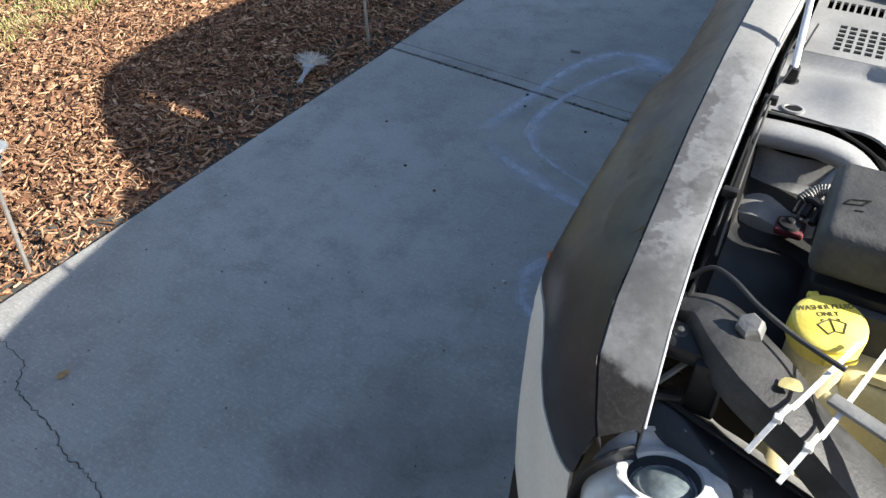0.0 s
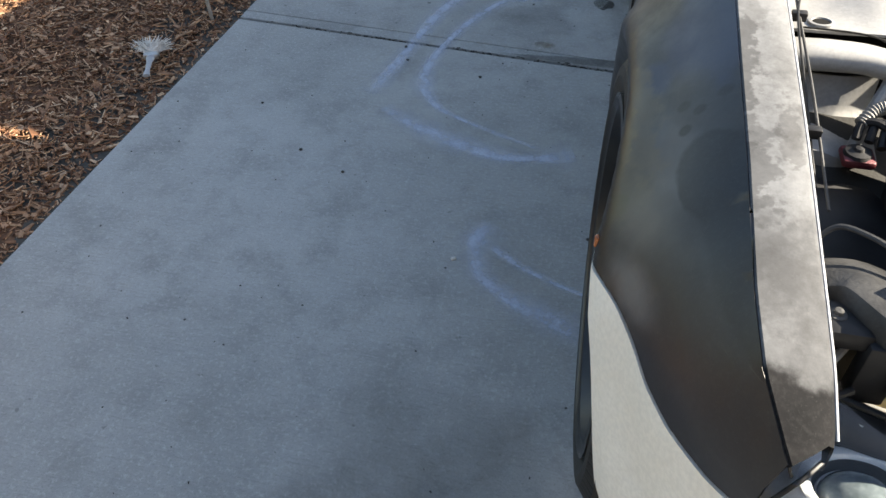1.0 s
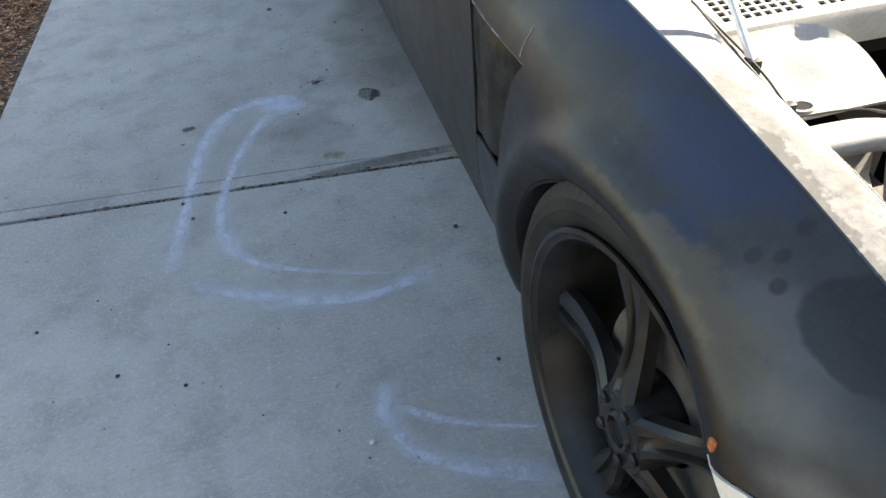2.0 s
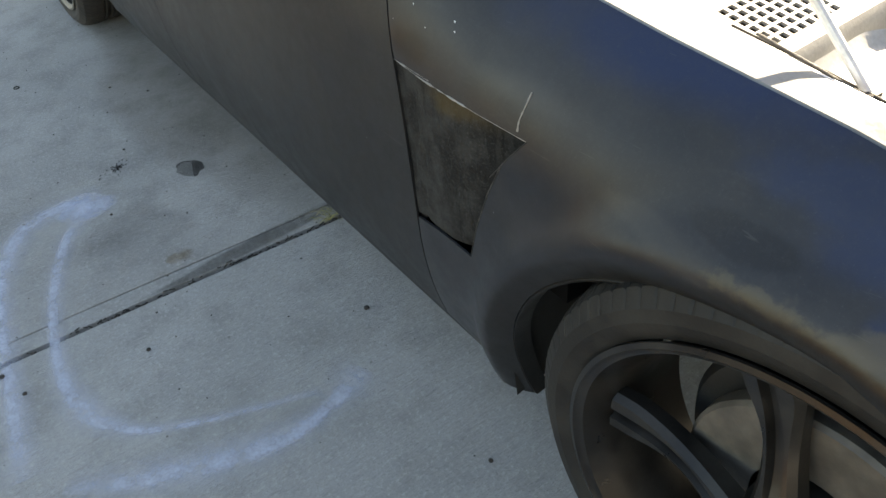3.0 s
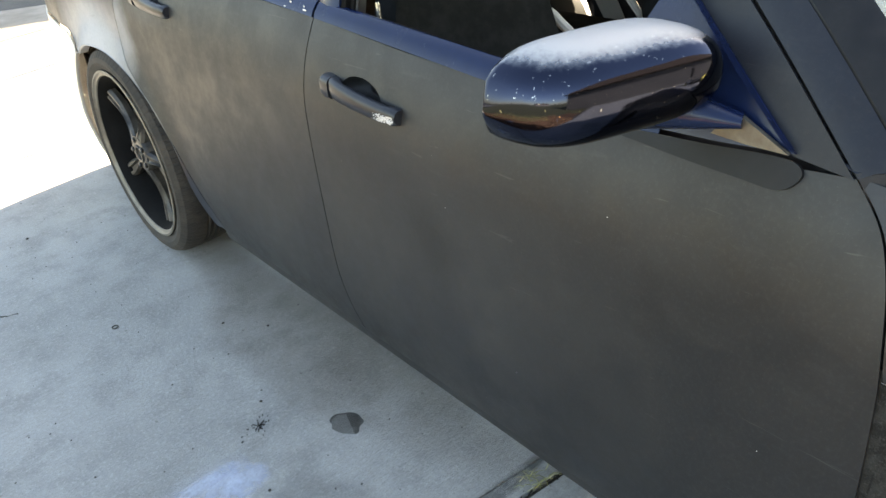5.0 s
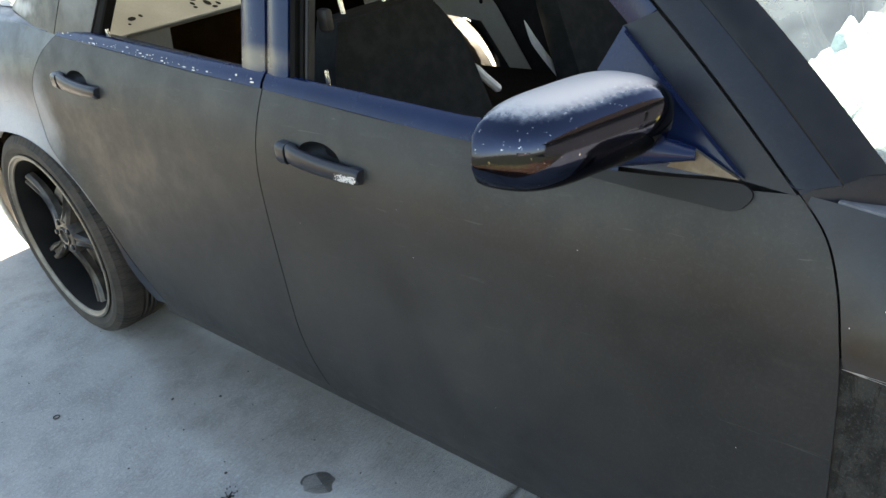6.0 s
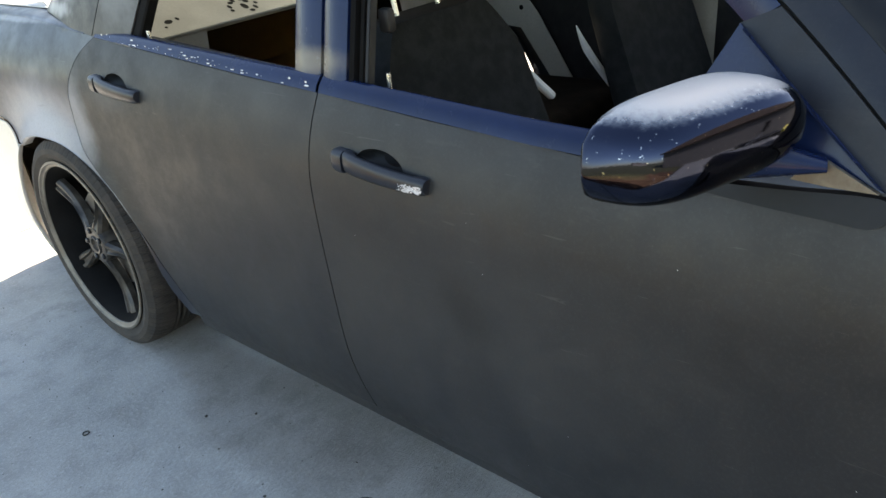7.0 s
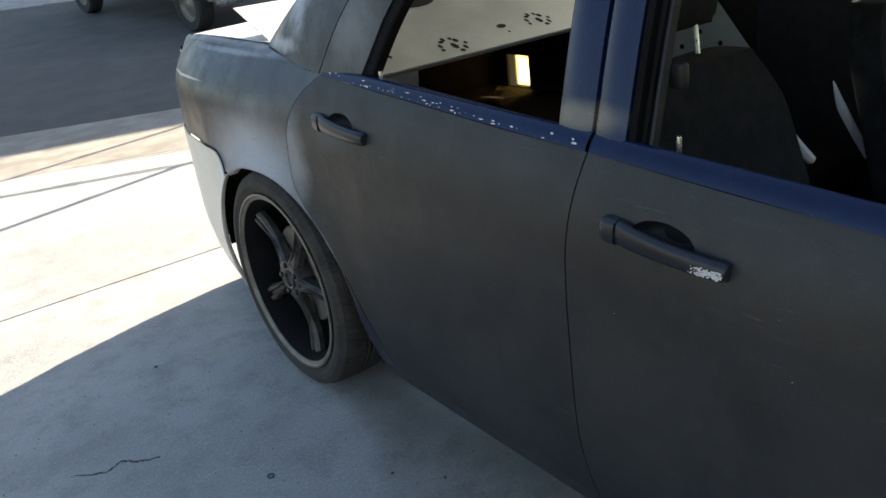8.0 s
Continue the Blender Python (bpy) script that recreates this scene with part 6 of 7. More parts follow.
        rows.append([(a if side > 0 else 2 * MID - a, b, c) for a, b, c in row])
    add_loft(bm, rows)
    bmesh.ops.recalc_face_normals(bm, faces=bm.faces)
    thicken(part("bay_shroud", bm, BLACK_PLASTIC, car, "black plastic shroud beside the wheel well"), 0.003, 0)


for side in (1, -1):
    bay_shroud(side)
    inner_wall(side)
    strut_tower(side)
bay_part("brace", BAY_WHITE, "thin silver brace under the tower", lambda bm: add_tube(bm, smooth([(0.352, 0.0, 0.772), (0.338, -0.02, 0.752), (0.322, -0.05, 0.722), (0.308, -0.08, 0.700)], 6), [0.016, 0.013, 0.010, 0.009] + [0.008] * 15, 10))
bm = bmesh.new()
rows = []
for k in range(15):
    u = k / 14
    x = 0.226 + 0.115 * u
    hump = 0.012 * math.exp(-(((u - 0.35) / 0.25) ** 2))
    front = -0.085 - 0.012 * math.sin(u * math.pi)
    rows.append([(x, front - 0.004, 0.640), (x, front, 0.690 + hump * 0.5), (x, front + 0.006, 0.698 + hump), (x, front + 0.03, 0.702 + hump), (x, front + 0.06, 0.703 + hump * 0.6), (x, front + 0.085, 0.708), (x, front + 0.098, 0.722), (x, front + 0.104, 0.760)])
add_loft(bm, rows)
bmesh.ops.recalc_face_normals(bm, faces=bm.faces)
thicken(part("lower_shelf", bm, BAY_WHITE, car, "silver pressed ledge of the inner wing"), 0.003, 0)
bm = bmesh.new()
add_lathe(bm, [(0.0165, 0.0), (0.0160, 0.003), (0.0125, 0.0035), (0.011, 0.0015)], 24, Matrix.Translation((0.262, 0.058, 0.803)) @ Matrix.Diagonal((1.0, 0.8, 1, 1)))
part("drain_rim", bm, BAY_WHITE, car, "raised oval drain rim")
# Flat near-black disc paints the shade of the drain hole.
bm = bmesh.new()
bmesh.ops.create_circle(bm, cap_ends=True, segments=20, radius=0.0112, matrix=Matrix.Translation((0.262, 0.058, 0.8052)) @ Matrix.Diagonal((1.0, 0.75, 1, 1)))
part("drain_hole", bm, BLACK_AND_SHADE, car, "near-black disc for the shaded drain hole")
bay_part("panel_seam", BLACK_AND_SHADE, "dark seam across the tower", lambda bm: add_tube(bm, smooth([(0.235, 0.040, 0.8045), (0.30, 0.036, 0.8045), (0.335, 0.030, 0.800), (0.39, 0.010, 0.782), (0.44, -0.035, 0.745)], 6), [0.0022] * 12 + [0.004] * 6 + [0.008] * 7, 6, flat=0.5))

# cables along the fender
bay_part("cable", DUSTY_PLASTIC, "thin grey cable along the fender", lambda bm: add_tube(bm, smooth([(0.243, -0.27, 0.76), (0.236, -0.12, 0.795), (0.232, 0.0, 0.812), (0.229, 0.07, 0.822), (0.226, 0.15, 0.838), (0.235, 0.26, 0.85)], 8), 0.0018, 8))
bay_part("cable", BLACK_PLASTIC, "black cable along the fender", lambda bm: add_tube(bm, smooth([(0.232, -0.24, 0.765), (0.229, -0.1, 0.795), (0.227, 0.03, 0.82), (0.238, 0.12, 0.83), (0.25, 0.3, 0.84)], 8), 0.0016, 8))
for y in (-0.17, 0.045):
    bay_part("clip", BLACK_PLASTIC, "black cable clip", lambda bm: add_box(bm, (0.221, y - 0.006, inner_top(y)[1] - 0.026), (0.240, y + 0.006, inner_top(y)[1] - 0.014), 0.002))

# gas strut of the missing hood
strut = new("gas_strut")
strut.parent = car
tagged(strut, "silver gas strut standing at the fender")
foot = Vector((0.243, 0.138, 0.822))
top = foot + Vector((-0.10, 0.66, 0.745)) * 0.40
bm = bmesh.new()
add_tube(bm, [foot + Vector((0, 0, 0.006)), foot.lerp(top, 0.55)], 0.0052, 10)
part("rod", bm, FLAKE, strut)
bm = bmesh.new()
add_tube(bm, [foot.lerp(top, 0.55), top], 0.010, 14)
part("cylinder", bm, BLACK_PLASTIC, strut)
bm = bmesh.new()
add_box(bm, (foot.x - 0.008, foot.y - 0.010, foot.z - 0.012), (foot.x + 0.009, foot.y + 0.009, foot.z + 0.010), 0.003)
add_lathe(bm, [(0.0, 0.006), (0.012, 0.005), (0.014, 0.0)], 18, Matrix.Translation(foot + Vector((0, 0, -0.016))))
part("ball_mount", bm, BLACK_PLASTIC, strut)

# power distribution box
fuse = new("fuse_box")
fuse.parent = car
tagged(fuse, "grey-black fuse box with a moulded lid")
bm = bmesh.new()
add_box(bm, (0.345, -0.268, 0.60), (0.60, -0.115, 0.765), 0.010)
part("fuse_base", bm, BLACK_PLASTIC, fuse)
bm = bmesh.new()
add_box(bm, (0.337, -0.272, 0.775), (0.60, -0.105, 0.838), 0.014, segments=3)
part("fuse_lid", bm, GREY_PLASTIC, fuse, "dusty grey lid")
bm = bmesh.new()
for a, b in (((-0.012, -0.010), (0.006, -0.004)), ((-0.006, 0.002), (0.014, 0.010)), ((-0.012, -0.010), (-0.006, 0.002)), ((0.006, -0.004), (0.014, 0.010)), ((0.0, -0.018), (0.008, -0.016))):
    add_tube(bm, [(0.365 + a[0], -0.20 + a[1], 0.8385), (0.365 + b[0], -0.20 + b[1], 0.8385)], 0.0012, 5)
part("moulded_mark", bm, BLACK_AND_SHADE, fuse, "worn moulded mark")
bm = bmesh.new()
add_box(bm, (0.350, -0.285, 0.690), (0.60, -0.268, 0.755), 0.006)
part("fuse_skirt", bm, GREY_PLASTIC, fuse, "grey side skirt")

# red jump terminal and its loom
bm = bmesh.new()
add_box(bm, (0.292, -0.118, 0.708), (0.330, -0.082, 0.720), 0.005)
part("jump_terminal", bm, RED_PLASTIC, car, "dull red terminal block")
bm = bmesh.new()
add_lathe(bm, [(0.0, 0.010), (0.005, 0.009), (0.007, 0.006), (0.015, 0.004), (0.017, 0.0)], 16, Matrix.Translation((0.310, -0.100, 0.719)))
part("terminal_post", bm, BLACK_PLASTIC, car)
bm = bmesh.new()
line = smooth([(0.312, -0.065, 0.738), (0.328, -0.050, 0.750), (0.352, -0.050, 0.755), (0.40, -0.07, 0.75)], 12)
add_tube(bm, line, [0.0075 + 0.0014 * (k % 2) for k in range(len(line))], 12)
part("corrugated_loom", bm, TRIM_GREY, car, "grey corrugated wire loom")
for dx, dy in ((0.0, 0.0), (0.012, -0.012), (-0.014, 0.004)):
    bay_part("wire", BLACK_PLASTIC, "black wire", lambda bm: add_tube(bm, smooth([(0.322 + dx, -0.085 + dy, 0.727), (0.330 + dx, -0.065, 0.742), (0.345, -0.085 + dy, 0.735), (0.36, -0.13, 0.66)], 8), 0.0055, 8))

# washer tank with its yellow cap
tank = new("washer_tank")
tank.parent = car
tagged(tank, "yellowed washer tank with a yellow cap")
bm = bmesh.new()
add_lathe(bm, [(0.030, -0.16), (0.034, -0.02), (0.034, 0.0)], 32, Matrix.Translation((0.378, -0.318, 0.738)))
part("filler_neck", bm, TANK, tank)
bm = bmesh.new()
add_box(bm, (0.355, -0.345, 0.45), (0.42, -0.285, 0.690), 0.02, segments=3)
add_box(bm, (0.355, -0.43, 0.45), (0.40, -0.345, 0.62), 0.02, segments=3)
part("tank_body", bm, TANK, tank)
bm = bmesh.new()
add_box(bm, (0.405, -0.335, 0.56), (0.56, -0.262, 0.702), 0.016, segments=3)
part("tank_shoulder", bm, TANK, tank, "yellowed shoulder of the tank")
bm = bmesh.new()
add_box(bm, (0.43, -0.330, 0.702), (0.50, -0.318, 0.7035))
part("tank_label", bm, PRINT, tank, "dark printed strip on the tank")
cap_m = Matrix.Translation((0.378, -0.318, 0.745)) @ Euler((radians(8), radians(-4), radians(28))).to_matrix().to_4x4()
bm = bmesh.new()
add_lathe(bm, [(0.0, 0.0165), (0.034, 0.0165), (0.0385, 0.0135), (0.0395, 0.009), (0.0395, -0.012), (0.037, -0.014)], 48, cap_m)
add_box(bm, (-0.006, 0.036, -0.004), (0.006, 0.052, 0.006), 0.002, cap_m)
add_box(bm, (-0.018, -0.045, -0.004), (0.018, -0.034, 0.009), 0.003, cap_m)
part("cap", bm, YELLOW, tank, "yellow flip cap with dark print", 40)


def lettering(text, size, m, parent, mat, name="print"):
    cu = bpy.data.curves.new(name, "FONT")
    cu.body, cu.size, cu.align_x, cu.align_y, cu.extrude = text, size, "CENTER", "CENTER", 0.0002
    tmp = bpy.data.objects.new(name, cu)
    me = bpy.data.meshes.new_from_object(tmp)
    bpy.data.objects.remove(tmp)
    ob = new(name, me)
    me.materials.clear()
    me.materials.append(mat)
    ob.parent = parent
    ob.matrix_basis = m
    return ob


lettering("WASHER FLUID", 0.0088, cap_m @ Matrix.Translation((0, 0.019, 0.0169)), tank, PRINT)
lettering("ONLY", 0.0088, cap_m @ Matrix.Translation((0, 0.0095, 0.0169)), tank, PRINT)
bm = bmesh.new()
for pts in ([(-0.015, -0.004, 0), (0.0, 0.002, 0), (0.015, -0.004, 0)], [(-0.008, -0.017, 0), (0.0, -0.014, 0), (0.008, -0.017, 0)], [(-0.015, -0.004, 0), (-0.008, -0.017, 0)], [(0.015, -0.004, 0), (0.008, -0.017, 0)], [(0, -0.014, 0), (0, 0.004, 0)], [(-0.007, 0.003, 0), (-0.010, 0.001, 0)], [(0.007, 0.003, 0), (0.010, 0.001, 0)]):
    add_tube(bm, [cap_m @ (Vector(p) + Vector((0, 0, 0.0168))) for p in (smooth(pts, 5) if len(pts) > 2 else pts)], 0.0008, 5)
part("print", bm, PRINT, tank, "dark windscreen-washer symbol")

# radiator cover and intake duct across the nose
bm = bmesh.new()
path = smooth([(0.215, -0.335, 0.735), (0.262, -0.345, 0.752), (0.305, -0.392, 0.757), (0.36, -0.426, 0.743), (0.44, -0.447, 0.700), (0.56, -0.490, 0.662), (0.75, -0.53, 0.65), (MID, -0.54, 0.65)], 8)
rows = []
for i, p in enumerate(path):
    way = (path[min(i + 1, len(path) - 1)] - path[max(i - 1, 0)]).normalized()
    s = Vector((way.y, -way.x, 0)) * (0.030 + 0.014 * min(1, i / 20))
    rows.append([p + s + Vector((0, 0, -0.035)), p + s + Vector((0, 0, -0.012)), p + s * 0.85, p + s * 0.3 + Vector((0, 0, 0.003)), p - s * 0.4 + Vector((0, 0, -0.004)), p - s * 0.9 + Vector((0, 0, -0.014)), p - s + Vector((0, 0, -0.03)), p - s + Vector((0, 0, -0.04))])
add_loft(bm, rows)
mirrored = [[Vector((2 * MID - q.x, q.y, q.z)) for q in row] for row in rows]
add_loft(bm, mirrored)
bmesh.ops.recalc_face_normals(bm, faces=bm.faces)
thicken(part("radiator_cover", bm, COVER_BLACK, car, "dusty black plastic cover across the nose"), 0.003, 0)
bay_part("release_cable", DUSTY_PLASTIC, "thin grey cable over the cover", lambda bm: add_tube(bm, smooth([(0.222, -0.315, 0.748), (0.245, -0.30, 0.765), (0.272, -0.318, 0.772), (0.305, -0.345, 0.770), (0.35, -0.372, 0.768), (0.40, -0.395, 0.768)], 8), 0.0030, 8))
bm = bmesh.new()
add_lathe(bm, [(0.0, 0.020), (0.012, 0.019), (0.015, 0.014), (0.016, 0.0), (0.010, -0.01)], 6, Matrix.Translation((0.306, -0.374, 0.757)) @ Euler((radians(15), radians(-20), 0.4)).to_matrix().to_4x4())
part("bump_stop", bm, PALE_PLASTIC, car, "grey hexagonal rubber stop", 20)
bm = bmesh.new()
add_lathe(bm, [(0.0, 0.005), (0.004, 0.004), (0.0045, 0.0), (0.008, -0.001), (0.009, -0.004)], 14, Matrix.Translation((0.240, -0.397, 0.744)))
part("bolt", bm, GREY_PLASTIC, car, "small bolt with a washer")
bm = bmesh.new()
add_box(bm, (0.222, -0.42, 0.718), (0.275, -0.375, 0.742), 0.008)
part("bracket", bm, BLACK_PLASTIC, car, "black bracket behind the headlight")
bm = bmesh.new()
add_box(bm, (0.266, -0.428, 0.66), (0.300, -0.405, 0.735), 0.003)
add_tube(bm, [(0.262, -0.44, 0.69), (0.238, -0.46, 0.70)], 0.004, 8)
part("bracket", bm, BLACK_PLASTIC, car, "black headlight bracket")
bm = bmesh.new()
rows = []
for k in range(9):
    f = k / 8
    edge_ = smooth([(0.236, -0.436, 0), (0.238, -0.412, 0), (0.258, -0.399, 0), (0.284, -0.408, 0), (0.304, -0.432, 0), (0.352, -0.452, 0), (0.42, -0.470, 0), (0.47, -0.500, 0), (0.40, -0.500, 0), (0.32, -0.458, 0)], 4, True)
    rows.append([Vector((0.30, -0.446, 0.0)).lerp(p, 1 - f) + Vector((0, 0.055, 0.606 + 0.014 * math.sin(f * math.pi / 2))) for p in edge_])
add_loft(bm, rows, False, True)
bmesh.ops.recalc_face_normals(bm, faces=bm.faces)
part("lamp_back", bm, PALE_PLASTIC, car, "dusty grey rounded back of the headlight", 60)
bm = bmesh.new()
add_tube(bm, [(0.234, -0.430, 0.690), (0.262, -0.398, 0.716)], 0.004, 6, flat=0.5)
part("lamp_strap", bm, TRIM_GREY, car, "thin pale strap behind the headlight")
bm = bmesh.new()
add_box(bm, (0.296, -0.440, 0.680), (0.300, -0.400, 0.730), 0.001)
part("bracket", bm, DUSTY_PLASTIC, car, "thin upright headlight bracket")
# latch plate bars and dry leaf on the cover
bay_part("latch_bar", PALE_PLASTIC, "thin pale latch bar on the cover", lambda bm: add_box(bm, (0.398, -0.425, 0.7425), (0.54, -0.408, 0.748), 0.002, Matrix.Translation((0.4, -0.41, 0)) @ Matrix.Rotation(radians(-22), 4, "Z") @ Matrix.Translation((-0.4, 0.41, 0))))
bm = bmesh.new()
flat_fill(bm, smooth([(-0.011, -0.006, 0.0), (0.0, -0.009, 0.003), (0.012, -0.003, 0.001), (0.006, 0.006, 0.004), (-0.007, 0.007, 0.001)], 3, True))
fallen = single("leaf", bm, plain("yellow leaf", (0.55, 0.44, 0.17), (0.62, 0.52, 0.24), 40, 0.7), "small dry yellow leaf on the radiator cover", "leaf")
thicken(fallen, 0.0006)
fallen.location = (0.357, -0.428, 0.7545)


def cable_tie(a, b, c, label="pale nylon cable tie round the cover"):
    t = new("cable_tie")
    t.parent = car
    tagged(t, label)
    bm = bmesh.new()
    line = smooth([a, a.lerp(b, 0.7) + Vector((0, 0, 0.012)), b, c], 8)
    rows = []
    for i, p in enumerate(line):
        way = (line[min(i + 1, len(line) - 1)] - line[max(i - 1, 0)]).normalized()
        s = way.cross(Vector((0, 0, 1))).normalized() * 0.0027
        rows.append([p - s, p + s, p + s + Vector((0, 0, 0.0016)), p - s + Vector((0, 0, 0.0016))])
    add_loft(bm, rows, True, True)
    part("strap", bm, TIE, t)
    bm = bmesh.new()
    p = line[6]
    add_box(bm, p - Vector((0.0042, 0.0042, 0.003)), p + Vector((0.0042, 0.0042, 0.004)), 0.0015)
    part("tie_head", bm, TIE, t)
    return t


cable_tie(Vector((0.338, -0.508, 0.728)), Vector((0.368, -0.446, 0.752)), Vector((0.408, -0.345, 0.764)))
cable_tie(Vector((0.372, -0.522, 0.720)), Vector((0.400, -0.452, 0.736)), Vector((0.436, -0.335, 0.760)))

# Near-black sheet added where only a shaded void shows behind the lamp.
bay_part("lamp_backing", BLACK_AND_SHADE, "near-black sheet added for the shaded void behind the headlight", lambda bm: add_box(bm, (0.375, -0.64, 0.585), (0.70, -0.435, 0.60)))
# engine block and radiator, dark below
bay_part("engine_cover", BLACK_PLASTIC, "black plastic engine cover", lambda bm: add_box(bm, (0.72, -0.25, 0.55), (1.28, 0.38, 0.74), 0.04, segments=3))
bay_part("radiator", BLACK_AND_SHADE, "dark radiator", lambda bm: add_box(bm, (0.42, -0.60, 0.28), (2 * MID - 0.42, -0.54, 0.58), 0.01))
bay_part("air_box", BLACK_PLASTIC, "black air filter box", lambda bm: add_box(bm, (1.36, -0.30, 0.50), (1.66, 0.02, 0.75), 0.03, segments=3))

# ---- headlights ----
def headlight(side):
    h = new("headlight")
    h.parent = car
    tagged(h, "headlight with a round white bowl and clear lens")
    mirror_m = Matrix() if side > 0 else Matrix.Translation((2 * MID, 0, 0)) @ Matrix.Diagonal((-1, 1, 1, 1))

    def fix(bm):
        bm.transform(mirror_m)
        bmesh.ops.recalc_face_normals(bm, faces=bm.faces)
        return bm

    bm = bmesh.new()
    rows = []
    for f in np.linspace(0.0, 1, 17):
        x = 0.230 + 0.36 * f
        y = -0.432 - 0.070 * f
        zt = 0.670 - 0.055 * f
        w = 0.012 + 0.026 * min(1.0, f * 2.2)
        rows.append([(x, y + 0.010, zt - 0.020), (x, y + 0.006, zt - 0.002), (x, y, zt), (x, y - w * 0.55, zt - 0.003), (x, y - w, zt - 0.010), (x, y - w - 0.003, zt - 0.020), (x, y - w + 0.002, zt - 0.045)])
    add_loft(bm, rows)
    thicken(part("lamp_housing", fix(bm), BLACK_PLASTIC, h, "glossy black lamp housing"), 0.002, 0)
    bm = bmesh.new()
    rows = []
    for k in range(60):
        f = 0.12 + 0.88 * k / 59
        x, y, zt = 0.230 + 0.36 * f, -0.432 - 0.070 * f, 0.670 - 0.055 * f
        w = 0.012 + 0.026 * min(1.0, f * 2.2)
        a = w * (0.55 + 0.10 * noise.noise((k * 0.5, 0, 0)))
        b = w * (0.95 + 0.15 * noise.noise((k * 0.35, 4, 0)))
        rows.append([(x, y - a, zt - 0.0022), (x, y - (a + b) / 2, zt - 0.0055), (x, y - b, zt - 0.0085), (x, y - b - 0.002, zt - 0.012)])
    add_loft(bm, rows)
    part("scuffed_edge", fix(bm), plain("scuffed plastic", (0.05, 0.05, 0.05), (0.34, 0.34, 0.33), 60, 0.6, 0.0006, fine=220), h, "scuffed grey edge of the lamp")
    normal = Vector((-0.148, 0.239, 0.960)).normalized()
    aim = normal.to_track_quat("Z", "Y").to_matrix().to_4x4()
    bowl = Matrix.Translation((0.275, -0.508, 0.642)) @ aim
    bm = bmesh.new()
    rings = []
    face = Vector((-0.04, -0.58, 0.81)).normalized()
    for k in range(19):
        f = min(1.0, k / 14)
        a = f * math.pi / 2
        skirt = max(0.0, (k - 14) / 4)
        r = 0.0505 + 0.0295 * math.sin(a) - 0.002 * skirt
        c = Vector((0, -0.012, -0.010)) * math.sin(a) + Vector((0, 0.004, -0.034)) * (1 - math.cos(a)) - face * 0.03 * skirt
        way = normal.lerp(face, math.sin(a) ** 1.5).normalized()
        back = way.cross(Vector((1, 0, 0))).normalized()
        across = back.cross(way)
        rings.append([across * r * math.cos(t) + back * r * math.sin(t) + bowl.translation + c for t in np.linspace(0, math.tau, 57)[:-1]])
    add_loft(bm, rings, False, True)
    part("bowl", fix(bm), WHITE_LAMP, h, "smooth pale blue-white bowl", 60)
    bm = bmesh.new()
    add_lathe(bm, [(0.0515, -0.002), (0.0500, 0.0015), (0.0470, 0.0022), (0.0410, 0.0015), (0.0392, -0.001), (0.0385, -0.010), (0.036, -0.032), (0.0, -0.036)], 56, bowl)
    part("lens_collar", fix(bm), WHITE_LAMP, h, "white collar round the lens", 40)
    bm = bmesh.new()
    add_lathe(bm, [(0.0386, -0.003), (0.0380, -0.012), (0.0355, -0.031), (0.0, -0.035)], 56, bowl)
    part("lens_well", fix(bm), BLACK_PLASTIC, h, "dark well of the lens")
    bm = bmesh.new()
    add_lathe(bm, [(0.0, 0.003), (0.012, 0.002), (0.023, -0.002), (0.030, -0.008), (0.0335, -0.016), (0.034, -0.030)], 40, bowl)
    part("projector_lens", fix(bm), plain("lens body", (0.10, 0.125, 0.135), (0.22, 0.26, 0.275), 30, 0.03, 0.0, specular=0.8), h, "clear projector lens", 60)
    bm = bmesh.new()
    add_lathe(bm, [(0.0333, -0.014), (0.0343, -0.0125), (0.0356, -0.014), (0.0353, -0.019)], 40, bowl)
    part("lens_ring", fix(bm), FLAKE, h, "bright lens ring")
    # black side wall between the fender's front edge and the bowl
    bm = bmesh.new()
    outer = smooth([(0.236, -0.504, 0.664), (0.218, -0.524, 0.664), (0.200, -0.534, 0.642), (0.190, -0.536, 0.612), (0.188, -0.546, 0.575), (0.204, -0.575, 0.548), (0.245, -0.61, 0.532)], 6)
    core = Vector((0.275, -0.515, 0.598))
    sink = Vector((0, 0.5, -0.8))
    add_loft(bm, [[p, p.lerp(core, 0.04) + sink * 0.004, p.lerp(core, 0.12) + sink * 0.022, p.lerp(core, 0.30) + sink * 0.050] for p in outer])
    thicken(part("lamp_side", fix(bm), BLACK_PLASTIC, h, "dark side wall of the lamp"), 0.002, 0)
    bm = bmesh.new()
    aim2 = Vector((0.0, -0.85, 0.30)).normalized().to_track_quat("Z", "Y").to_matrix().to_4x4()
    add_lathe(bm, [(0.02, -0.03), (0.045, -0.01), (0.062, 0.012), (0.066, 0.012), (0.068, -0.02)], 48, Matrix.Translation((0.43, -0.565, 0.575)) @ aim2)
    part("inner_lamp", fix(bm), BLACK_PLASTIC, h, "black inner lamp ring")
    # clear cover with a dark edge
    bm = bmesh.new()
    rows = []
    for f in np.linspace(0, 1, 17):
        x = 0.236 + 0.36 * f
        y = -0.452 - 0.15 * f ** 1.15
        side_in = 0.036 * math.exp(-f * 9)
        rows.append([(x + 0.004, y, 0.692 - 0.060 * f), (x - side_in * 0.4, y - 0.045, 0.684 - 0.02 * f), (x - side_in * 0.9, y - 0.090, 0.655 - 0.01 * f), (x - side_in, y - 0.118, 0.60), (x - side_in * 0.8, y - 0.128, 0.545)])
    add_loft(bm, rows)
